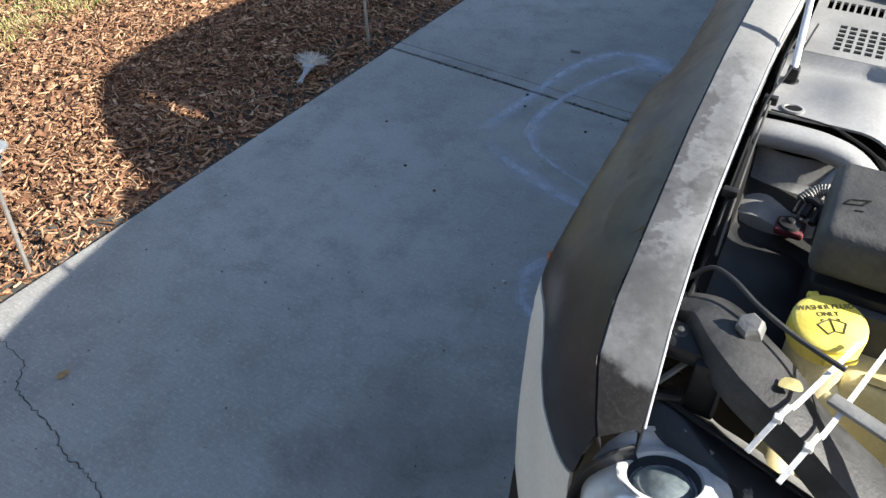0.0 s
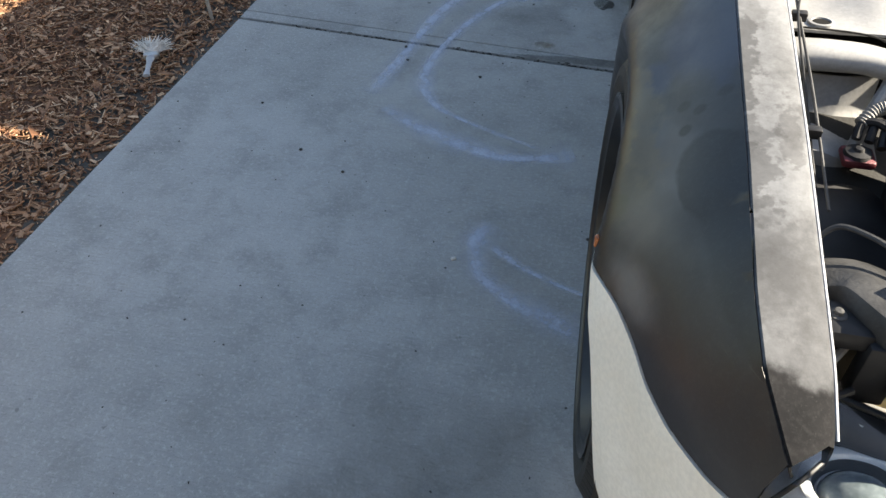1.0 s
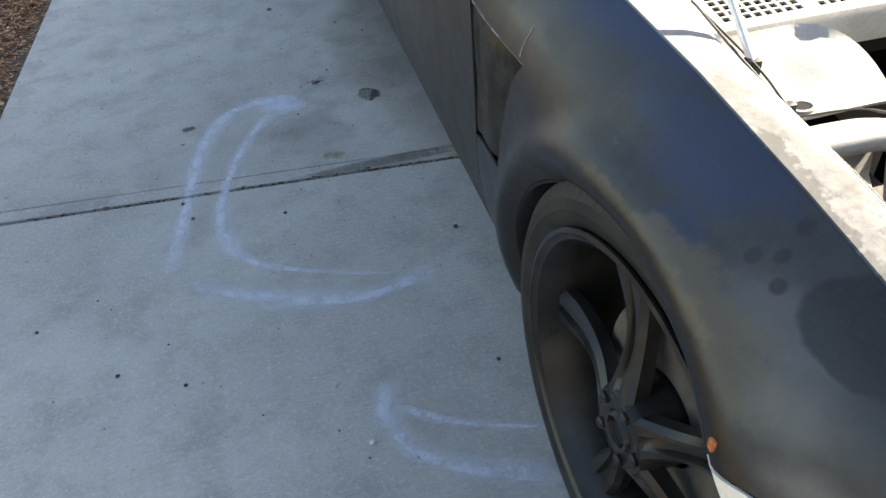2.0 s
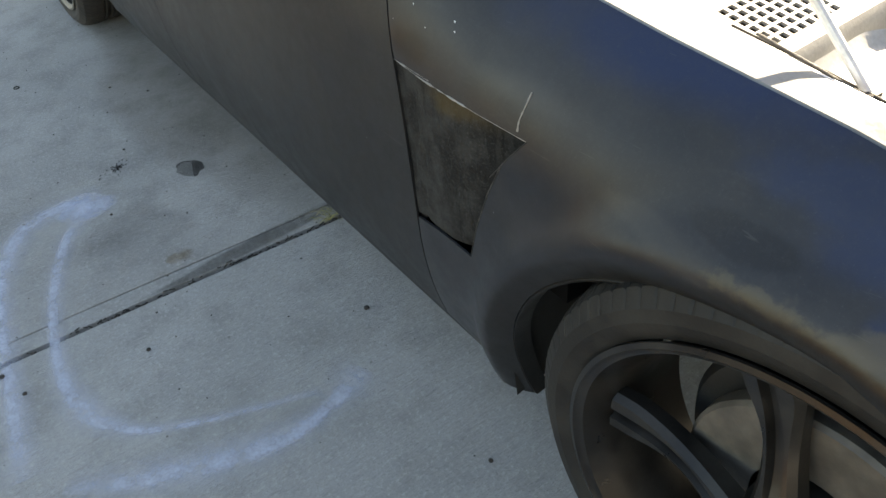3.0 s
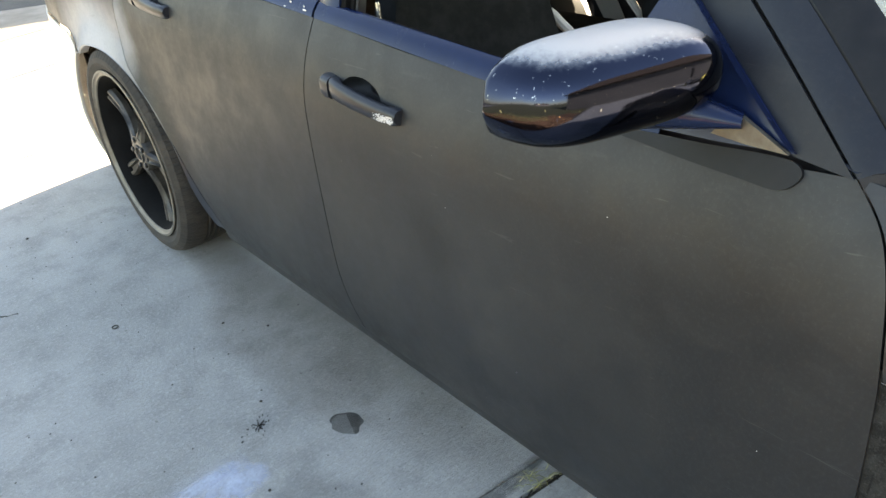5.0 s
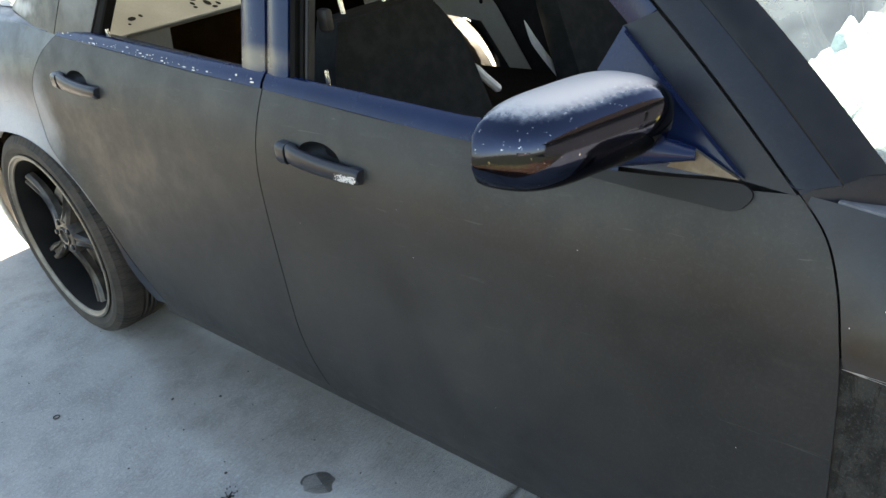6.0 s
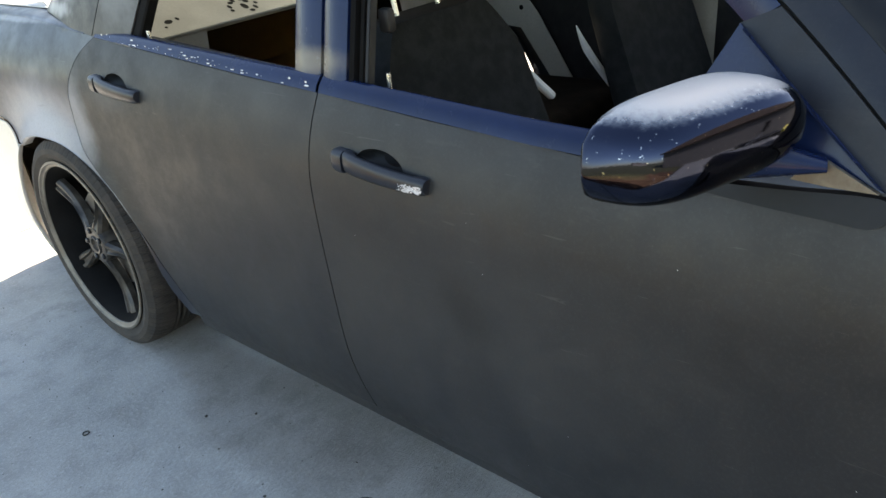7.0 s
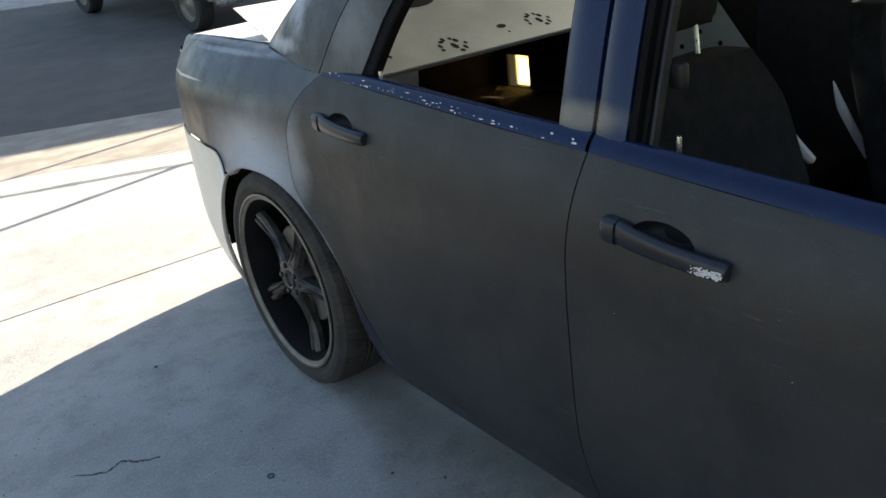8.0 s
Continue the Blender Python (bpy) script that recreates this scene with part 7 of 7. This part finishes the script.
    cover = part("lamp_cover", face_up(fix(bm)), LAMP_GLASS, h, "clear lamp cover")
    cover.visible_shadow = False
    bm = bmesh.new()
    add_tube(bm, [p + Vector((0.001, -0.001, 0.001)) for p in outer], 0.0025, 8)
    add_tube(bm, smooth([(0.234, -0.426, 0.671), (0.31, -0.441, 0.659), (0.40, -0.459, 0.645), (0.58, -0.494, 0.618)], 6), 0.004, 8)
    part("lamp_seal", fix(bm), BLACK_PLASTIC, h, "black rubber seal")


headlight(1)
headlight(-1)
bm = bmesh.new()
for z in np.linspace(0.50, 0.66, 6):
    add_box(bm, (0.60, -0.80, z - 0.006), (2 * MID - 0.60, -0.77, z + 0.006), 0.003)
add_box(bm, (0.57, -0.79, 0.47), (2 * MID - 0.57, -0.745, 0.69), 0.015)
part("grille", bm, BLACK_PLASTIC, car, "dark front grille")

# ---- cowl ----
cowl = new("cowl")
cowl.parent = car
tagged(cowl, "sun-bleached cowl panel with slotted grilles")
GRILLES = ((0.280, 0.405, 0.262, 0.345, 8, 6), (0.425, 0.55, 0.262, 0.345, 8, 6), (0.575, 0.70, 0.262, 0.345, 8, 6), (0.250, 0.50, 0.385, 0.425, 22, 1))


def cowl_z(y):
    return float(np.interp(y, [0.232, 0.236, 0.244, 0.40, 0.52, 0.66], [0.770, 0.805, 0.816, 0.838, 0.858, 0.886]))


def slot_cuts():
    """Slot rectangles of the grilles, as x0, x1, y0, y1."""
    for x0, x1, y0, y1, nx, ny in GRILLES:
        dx, dy = (x1 - x0) / nx, (y1 - y0) / ny
        for i in range(nx):
            for j in range(ny):
                yield x0 + dx * (i + 0.16), x0 + dx * (i + 0.84), y0 + dy * (j + 0.13), y0 + dy * (j + 0.87)


cuts = list(slot_cuts())
xs = sorted({round(v, 5) for c in cuts for v in c[:2]} | {round(0.235 + (2 * MID - 0.47) * k / 20, 5) for k in range(21)})
ys = sorted({round(v, 5) for c in cuts for v in c[2:]} | {0.232, 0.236, 0.244, 0.36, 0.40, 0.52, 0.66})
boxes_ = np.array(cuts)
bm = bmesh.new()
grid = [[bm.verts.new((x, y, cowl_z(y))) for y in ys] for x in xs]
for i in range(len(xs) - 1):
    for j in range(len(ys) - 1):
        cx, cy = (xs[i] + xs[i + 1]) / 2, (ys[j] + ys[j + 1]) / 2
        if not ((boxes_[:, 0] < cx) & (cx < boxes_[:, 1]) & (boxes_[:, 2] < cy) & (cy < boxes_[:, 3])).any():
            bm.faces.new((grid[i][j], grid[i + 1][j], grid[i + 1][j + 1], grid[i][j + 1]))
bmesh.ops.delete(bm, geom=[v for v in bm.verts if not v.link_faces], context="VERTS")
face_up(bm)
thicken(part("cowl_panel", bm, COWL_GREY, cowl, "pale slotted cowl panel"), 0.004, -1)
# Near-black tray supplies the shade seen through the slots.
bay_part("cowl_tray", BLACK_AND_SHADE, "near-black tray for the shade under the cowl slots", lambda bm: add_box(bm, (0.24, 0.25, 0.74), (2 * MID - 0.24, 0.64, 0.775)))
# black ribbed seal at the windscreen's foot
for k in range(14):
    bay_part("seal_rib", RUBBER, "black rib of the cowl seal", lambda bm: add_tube(bm, smooth([(0.27 + 0.017 * k, 0.455 - 0.002 * k, 0.853), (0.27 + 0.017 * k, 0.47 - 0.002 * k, 0.874), (0.27 + 0.017 * k, 0.505 - 0.002 * k, 0.880)], 4), 0.0062, 7))
wiper = new("wiper")
wiper.parent = car
tagged(wiper, "dark wiper arm across the cowl")
bm = bmesh.new()
add_tube(bm, smooth([(0.46, 0.35, 0.880), (0.60, 0.37, 0.905), (0.80, 0.42, 0.925), (1.05, 0.48, 0.935)], 6), [0.009] * 6 + [0.006] * 13, 8, flat=0.6)
part("arm", bm, BLACK_PLASTIC, wiper)
bm = bmesh.new()
add_lathe(bm, [(0.0, 0.045), (0.012, 0.044), (0.017, 0.036), (0.018, 0.0)], 20, Matrix.Translation((0.46, 0.35, 0.838)))
part("pivot_cap", bm, BLACK_PLASTIC, wiper)
bm = bmesh.new()
add_tube(bm, smooth([(0.50, 0.42, 0.905), (0.85, 0.50, 0.925), (1.2, 0.53, 0.935)], 6), 0.006, 6, flat=1.6)
part("blade", bm, RUBBER, wiper)
# hood hinge left at the fender
hinge = new("hinge")
hinge.parent = car
tagged(hinge, "thin steel hood hinge at the cowl")
bm = bmesh.new()
add_tube(bm, smooth([(0.235, 0.58, 0.892), (0.250, 0.53, 0.905), (0.262, 0.47, 0.895), (0.275, 0.40, 0.868)], 6), 0.008, 8, flat=0.4)
part("arm", bm, STEEL, hinge)
bm = bmesh.new()
add_box(bm, (0.228, 0.56, 0.872), (0.262, 0.62, 0.888), 0.004)
part("plate", bm, BLACK_PLASTIC, hinge)
# a cordless tool lying on the cowl corner
tool = thing("hand_tool", "black hand tool with chrome collar lying on the cowl", "tool")
bm = bmesh.new()
p0, p1 = Vector((0.205, 0.600, 0.932)), Vector((0.345, 0.455, 0.915))
way = (p1 - p0).normalized()
add_tube(bm, [p0.lerp(p1, f) for f in (0.0, 0.06, 0.1, 0.55, 0.6, 0.95, 1.0)], [0.016, 0.021, 0.023, 0.023, 0.027, 0.027, 0.022], 20)
part("barrel", bm, BLACK_PLASTIC, tool)
bm = bmesh.new()
add_tube(bm, [p0 - way * f for f in (0.0, 0.004, 0.018, 0.022, 0.034, 0.036)], [0.012, 0.016, 0.016, 0.011, 0.011, 0.006], 18)
part("collar", bm, STEEL, tool, "bright chrome collar")
bm = bmesh.new()
add_tube(bm, smooth([p0 + Vector((-0.02, 0.0, 0.034)), p0 + Vector((0.02, -0.035, 0.042)), p0 + Vector((0.07, -0.085, 0.036))], 6), [0.010, 0.012, 0.013] + [0.012] * 10, 12)
part("grip", bm, YELLOW, tool, "yellow grip")

# ---- cabin ----
def seat(x, y, label, lit_edge):
    s = new("seat")
    s.parent = car
    tagged(s, label)
    bm = bmesh.new()
    rows = []
    for k in range(15):
        f = k / 14
        z = 0.52 + 0.52 * f
        w = 0.25 - 0.02 * f - 0.11 * max(0, f - 0.75) ** 1.3 * 4
        c = y + 0.17 * f
        d = 0.075 - 0.025 * f
        ring_ = []
        for a in np.linspace(0, math.tau, 25)[:-1]:
            ca, sa = math.cos(a), math.sin(a)
            bol = 0.03 * abs(ca) ** 4 * (sa < 0)
            ring_.append((x + w * math.copysign(abs(ca) ** 0.55, ca), c + d * math.copysign(abs(sa) ** 0.6, sa) - bol, z))
        rows.append(ring_)
    add_loft(bm, rows, True, True)
    part("backrest", bm, SEAT, s, "black cloth backrest", 60)
    # Pale strip along the bolster, where sunlight is put into the colour.
    bm = bmesh.new()
    line = smooth(lit_edge, 8)
    n = len(line) - 1
    add_tube(bm, line, [0.001 + 0.011 * min(1, 3.0 * i / n) * (1 if i < n else 0.6) for i in range(n + 1)], 8)
    part("sun_strip", bm, SEAT_SUN, s, "pale strip standing in for sunlight on the bolster")
    bm = bmesh.new()
    rows = []
    for k in range(9):
        f = k / 8
        rows.append([(x + 0.135 * math.copysign(abs(math.cos(a)) ** 0.6, math.cos(a)) * (1 - 0.3 * max(0, f - 0.6)), y + 0.205 + 0.01 * f + 0.052 * math.sin(f * math.pi) ** 0.4 * math.sin(a), 1.095 + 0.17 * f) for a in np.linspace(0, math.tau, 21)[:-1]])
    add_loft(bm, rows, True, True)
    part("headrest", bm, SEAT, s, "black headrest", 60)
    for e in (-0.07, 0.07):
        bm = bmesh.new()
        add_tube(bm, [(x + e, y + 0.19, 1.02), (x + e, y + 0.205, 1.12)], 0.006, 8)
        part("headrest_post", bm, STEEL, s)
    bm = bmesh.new()
    add_box(bm, (x - 0.26, y - 0.52, 0.34), (x + 0.26, y + 0.06, 0.54), 0.05, segments=3)
    part("cushion", bm, SEAT, s, "black cloth cushion", 60)


seat(0.52, 1.72, "black cloth front passenger seat with a painted sunlit edge", [(0.768, 1.812, 0.850), (0.805, 1.797, 0.800), (0.856, 1.783, 0.745)])
seat(1.42, 1.72, "black cloth driver seat with a painted sunlit edge", [(1.145, 1.890, 0.865), (1.180, 1.880, 0.79), (1.250, 1.870, 0.70), (1.335, 1.865, 0.61)])
bm = bmesh.new()
rows = []
for k in range(17):
    u = k / 16
    x = 0.20 + (2 * MID - 0.40) * u
    rows.append([(x, 0.93, 0.60), (x, 0.96, 0.80), (x, 0.93, 0.90), (x, 0.85, 0.925), (x, 0.70, 0.905), (x, 0.60 - 0.10 * math.sin(u * math.pi), 0.885)])
add_loft(bm, rows)
bmesh.ops.recalc_face_normals(bm, faces=bm.faces)
thicken(part("dashboard", bm, DUSTY_PLASTIC, car, "dark grey dashboard"), 0.01, 0)
bm = bmesh.new()
add_tube(bm, [(1.42 + 0.185 * math.cos(a), 1.10 + 0.06 * math.sin(a), 0.90 + 0.175 * math.sin(a)) for a in np.linspace(0, math.tau, 33)], 0.016, 10, False)
part("steering_wheel", bm, BLACK_PLASTIC, car, "black steering wheel")
# cloth added on the dashboard; its pale teal stands in for windscreen glare
bm = bmesh.new()
rows = []
for j in range(22):
    rows.append([(0.22 + 0.76 * i / 29, 0.56 + 0.33 * j / 21, 0.935 + 0.05 * noise.noise((i * 0.22, j * 0.25, 3)) + 0.022 * noise.noise((i * 0.6, j * 0.5, 8)) + 0.02) for i in range(30)])
add_loft(bm, rows)
thicken(single("cloth", bm, GLARE_CLOTH, "crumpled cloth on the dashboard, teal-white for windscreen glare", "cloth"), 0.003, 0)

# rear bulkhead: white sheet metal with a large opening to the trunk
bulk = new("bulkhead")
bulk.parent = car
tagged(bulk, "bare white metal parcel shelf with punched holes")
bm = bmesh.new()
rows = []
for j in range(9):
    f = j / 8
    rows.append([(0.20 + (2 * MID - 0.40) * u, 2.885 + 0.52 * f, 0.962 + 0.224 * f) for u in np.linspace(0, 1, 25)])
rows = [[(x, y + 0.012, z - 0.014) for x, y, z in rows[0]]] + [[(x, y - 0.002, z - 0.004) for x, y, z in rows[0]]] + rows
add_loft(bm, rows)
bmesh.ops.recalc_face_normals(bm, faces=bm.faces)
thicken(part("parcel_shelf", bm, SHELF_WHITE, bulk, "bare white parcel shelf"), 0.003, 0)
for x0, x1, corner in ((0.15, 0.485, 0.485), (2 * MID - 0.485, 2 * MID - 0.15, 2 * MID - 0.485)):
    bm = bmesh.new()
    inner = corner
    sgn = 1 if corner < MID else -1
    outline = [(x0 if sgn > 0 else x1, 0.50), (x0 if sgn > 0 else x1, 0.955), (inner + sgn * 0.06, 0.955), (inner + sgn * 0.035, 0.948), (inner + sgn * 0.012, 0.935), (inner + sgn * 0.002, 0.915), (inner, 0.88), (inner, 0.50)]
    flat_fill(bm, [(x, 2.895, z) for x, z in outline])
    bmesh.ops.recalc_face_normals(bm, faces=bm.faces)
    thicken(part("side_plate", bm, SHELF_WHITE, bulk, "bare white side plate"), 0.003, 0)


def shelf_z(y):
    return 0.962 + 0.431 * (y - 2.885) + 0.0022


# Flat near-black disc: a hole's shade laid on the sheet.
def shelf_hole(x, y, rx, ry, turn=0.0):
    bm = bmesh.new()
    tilt = math.atan(0.431)
    m = Matrix.Translation((x, y, shelf_z(y))) @ Matrix.Rotation(tilt, 4, "X") @ Matrix.Rotation(turn, 4, "Z")
    pts = [m @ Vector((rx * math.cos(a), ry * math.sin(a), 0)) for a in np.linspace(0, math.tau, 17)[:-1]]
    bm.faces.new([bm.verts.new(p) for p in pts])
    part("punched_hole", bm, BLACK_AND_SHADE, bulk)


for cx, cy in ((0.73, 2.945), (1.15, 2.975)):
    shelf_hole(cx + 0.005, cy - 0.006, 0.011, 0.020)
    for k in range(9):
        a = radians(-70 + 34 * k)
        far = 1.0 + 0.25 * (k % 3)
        shelf_hole(cx + 0.036 * far * math.cos(a), cy + 0.040 * math.sin(a), 0.007 + 0.003 * (k % 3 == 0), 0.009 + 0.004 * (k % 2))
shelf_hole(0.985, 2.985, 0.021, 0.014, 0.12)
shelf_hole(0.985, 2.945, 0.005, 0.006)
shelf_hole(0.80, 3.25, 0.10, 0.055)
shelf_hole(0.455, 2.955, 0.015, 0.012, 0.4)
shelf_hole(0.43, 2.93, 0.005, 0.006)
shelf_hole(0.49, 2.96, 0.006, 0.010)
shelf_hole(0.645, 3.15, 0.018, 0.010, 0.5)
shelf_hole(0.58, 3.10, 0.010, 0.006, 0.5)
# a brown folded panel leaning in the trunk behind the opening
bm = bmesh.new()
rows = []
for j in range(9):
    rows.append([(0.45 + 1.0 * i / 20, 2.98 + 0.03 * j, 0.572 + 0.010 * j + 0.008 * math.sin(i * 0.9) + 0.010 * noise.noise((i * 0.3, j * 0.5, 5))) for i in range(21)])
add_loft(bm, rows)
bmesh.ops.recalc_face_normals(bm, faces=bm.faces)
thicken(part("trunk_board", bm, plain("brown board", (0.055, 0.032, 0.018), (0.11, 0.066, 0.036), 9, 0.7), car, "creased brown board lying in the trunk"), 0.006, 0)

# trunk: carpet, side walls and an amber pane added for the sunlit patch
bay_part("trunk_floor", CARPET, "brown trunk carpet", lambda bm: add_box(bm, (0.20, 2.70, 0.53), (2 * MID - 0.20, 4.02, 0.56), 0.01))
bay_part("seat_base", CARPET, "bare brown rear seat base", lambda bm: add_box(bm, (0.18, 2.05, 0.35), (2 * MID - 0.18, 2.72, 0.52), 0.05, segments=3))
bay_part("trunk_wall", CARPET, "dark trunk lining", lambda bm: add_box(bm, (0.20, 3.50, 0.54), (0.215, 4.0, 1.04)))
bay_part("trunk_wall", CARPET, "dark trunk lining", lambda bm: add_box(bm, (0.20, 3.96, 0.20), (2 * MID - 0.20, 3.98, 1.04)))
for y0, y1, z0, z1 in ((2.95, 3.70, 0.54, 1.04), (3.86, 4.0, 0.54, 1.04), (3.70, 3.86, 0.54, 0.555), (3.70, 3.86, 0.715, 1.04)):
    bay_part("trunk_wall", CARPET, "dark trunk lining", lambda bm: add_box(bm, (1.775, y0, z0), (1.79, y1, z1)))
bm = bmesh.new()
add_box(bm, (1.84, 3.69, 0.55), (1.844, 3.87, 0.725))
part("amber_sun_pane", bm, AMBER, car, "amber pane added to stand in for a sunlit trunk patch")
bm = bmesh.new()
flat_fill(bm, [(1.765, y, z) for y, z in [(2.28, 0.44), (2.38, 0.44), (2.56, 0.70), (2.93, 0.74), (2.93, 1.03), (2.72, 1.06), (2.61, 0.93), (2.47, 0.76)]])
bmesh.ops.recalc_face_normals(bm, faces=bm.faces)
thicken(part("quarter_inner", bm, SHELF_WHITE, car, "bare pale inner quarter metal of the far side"), 0.004, 0)
for y, z in ((2.66, 0.98), (2.72, 0.86), (2.63, 0.82), (2.80, 0.80), (2.55, 0.78)):
    bay_part("punched_hole", BLACK_AND_SHADE, "", lambda bm: add_lathe(bm, [(0.0, 0.0), (0.010, 0.0), (0.010, -0.003)], 14, Matrix.Translation((1.762, y, z)) @ Matrix.Rotation(radians(-90), 4, "Y")))
bay_part("cabin_floor", CARPET, "dark cabin carpet", lambda bm: add_box(bm, (0.18, 0.75, 0.28), (2 * MID - 0.18, 2.75, 0.31)))

# inner trim of the far pillars and the seat belt
for pts, w in (([(1.77, 1.80, 0.60), (1.78, 1.79, 1.0), (1.66, 1.75, 1.40)], 0.055), ([(1.76, 2.55, 1.0), (1.64, 2.30, 1.39)], 0.08), ([(1.80, 0.80, 0.95), (1.63, 1.36, 1.40)], 0.04)):
    bm = bmesh.new()
    add_tube(bm, smooth(pts, 8), w, 10, flat=0.4)
    part("pillar_trim", bm, TRIM_GREY, car, "bare grey pillar metal")
# Sheet added behind the rear seam to stop sun leaking through.
bay_part("door_jamb", BLACK_AND_SHADE, "dark rear door jamb, added to block sun leaks", lambda bm: add_box(bm, (0.150, 2.47, 0.28), (0.165, 3.02, 0.925)))
bay_part("seat_belt", BLACK_PLASTIC, "dark seat belt", lambda bm: add_tube(bm, smooth([(0.19, 1.80, 1.30), (0.20, 1.80, 1.0), (0.20, 1.78, 0.5)], 6), 0.022, 6, flat=0.12))
bay_part("belt_guide", BLACK_PLASTIC, "dark belt guide on the post", lambda bm: add_box(bm, (0.178, 1.655, 1.07), (0.20, 1.685, 1.115), 0.008))

# ---- the street: a parked pickup ----
truck = thing("pickup_truck", "silver pickup parked at the far kerb", "truck")
bm = bmesh.new()
rows = []
for x, lo, hi in ((-0.55, 0.55, 0.95), (-0.48, 0.42, 1.05), (0.2, 0.34, 1.10), (1.2, 0.40, 1.12), (4.5, 0.45, 1.10), (4.6, 0.55, 1.0)):
    rows.append([(x, y, z) for y, z in ((-0.76, lo), (-0.83, lo + 0.15), (-0.83, hi - 0.12), (-0.76, hi), (0.76, hi), (0.83, hi - 0.12), (0.83, lo + 0.15), (0.76, lo))])
add_loft(bm, rows, True, True)
bmesh.ops.recalc_face_normals(bm, faces=bm.faces)
part("body", bm, SILVER_PAINT, truck)
bm = bmesh.new()
rows = [[(x, y, z) for x, y in ((1.0 + s, -0.8 + t), (3.0 - s, -0.8 + t), (3.0 - s, 0.8 - t), (1.0 + s, 0.8 - t))] for z, s, t in ((1.1, 0, 0), (1.7, 0.45, 0.1), (1.76, 0.6, 0.2))]
add_loft(bm, rows, True, True)
part("cab", bm, SILVER_PAINT, truck)
bm = bmesh.new()
add_box(bm, (-0.72, -0.80, 0.36), (-0.56, 0.80, 0.58), 0.05, segments=3)
part("bumper", bm, STEEL, truck, "chrome bumper")
for x, y in ((0.0, -0.80), (0.0, 0.80), (3.55, -0.80), (3.55, 0.80)):
    w = new("wheel")
    w.parent = truck
    w.location = (x, y, 0.36)
    turn = Matrix.Rotation(radians(90), 4, "X")
    bm = bmesh.new()
    add_lathe(bm, [(0.22, 0.11), (0.33, 0.12), (0.36, 0.09), (0.36, -0.09), (0.33, -0.12), (0.22, -0.11)], 40, turn)
    part("tyre", bm, RUBBER, w)
    bm = bmesh.new()
    add_lathe(bm, [(0.225, 0.10), (0.20, 0.07), (0.16, 0.05), (0.06, 0.08), (0.0, 0.09)], 40, turn)
    add_lathe(bm, [(0.225, -0.10), (0.20, -0.07), (0.16, -0.05), (0.06, -0.08), (0.0, -0.09)], 40, turn)
    part("rim", bm, RIM_LIP, w, "dull grey steel rim")
truck.matrix_basis = Matrix.Translation((4.06, 12.15, road_z(4.06, 12.15))) @ Vector((0, 0, 1)).rotation_difference(Vector((-RISE * KERB_N.x, -RISE * KERB_N.y, 1))).to_matrix().to_4x4() @ Matrix.Rotation(radians(98), 4, "Z")

# ---- unseen cables added above the apron, only to cast shadow lines on it ----
for a, b, high, thick in (((-0.207, 6.034), (0.747, 6.291), 2.9, 0.030), ((-0.076, 6.681), (0.758, 6.322), 2.9, 0.022), ((0.073, 7.417), (1.189, 7.671), 3.1, 0.024)):
    lift = Vector((SUN_TO.x, SUN_TO.y, 0)) / SUN_TO.z * high
    a, b = Vector((*a, high)) + lift, Vector((*b, high)) + lift
    bm = bmesh.new()
    add_tube(bm, [a + (b - a) * f for f in np.linspace(-4.0, 9.0, 9)], thick, 6)
    single("shadow_cable", bm, BLACK_PLASTIC, "unseen cable added to cast shadow lines on the apron", "cable", "overhead cables")

# ---- houses added out of view, for reflections and for the street's shade ----
def house(name, lo, hi, label):
    h = thing(name, label, "house", kind="")
    bm = bmesh.new()
    add_box(bm, lo, hi)
    part("wall", bm, STUCCO, h)
    bm = bmesh.new()
    mx = (lo[0] + hi[0]) / 2
    a = [(lo[0] - 0.4, lo[1] - 0.4, hi[2]), (mx, lo[1] - 0.4, hi[2] + 1.4), (hi[0] + 0.4, lo[1] - 0.4, hi[2])]
    b = [(x, hi[1] + 0.4, z) for x, _, z in a]
    add_loft(bm, [a, b], True, True)
    part("roof", bm, plain("brown shingles", (0.16, 0.11, 0.08), (0.22, 0.16, 0.12), 8, 0.9), h)
    return h


house("house", (-4.5, -11.0, -0.1), (9.0, -4.6, 2.9), "tan stucco house with a brown roof at the driveway")
house("house", (-52.0, -24.0, -0.1), (-42.0, -8.0, 2.9), "unseen tan house added beyond the lawn")
# Unseen house, sized and placed so that its shadow covers the street.
shading = house("house", (0.0, 0.0, -0.1), (15.0, 45.0, 7.2), "unseen tan house added to shade the street")
shading.location, shading.rotation_euler = (10.97, 12.29, 0), (0, 0, radians(-9))
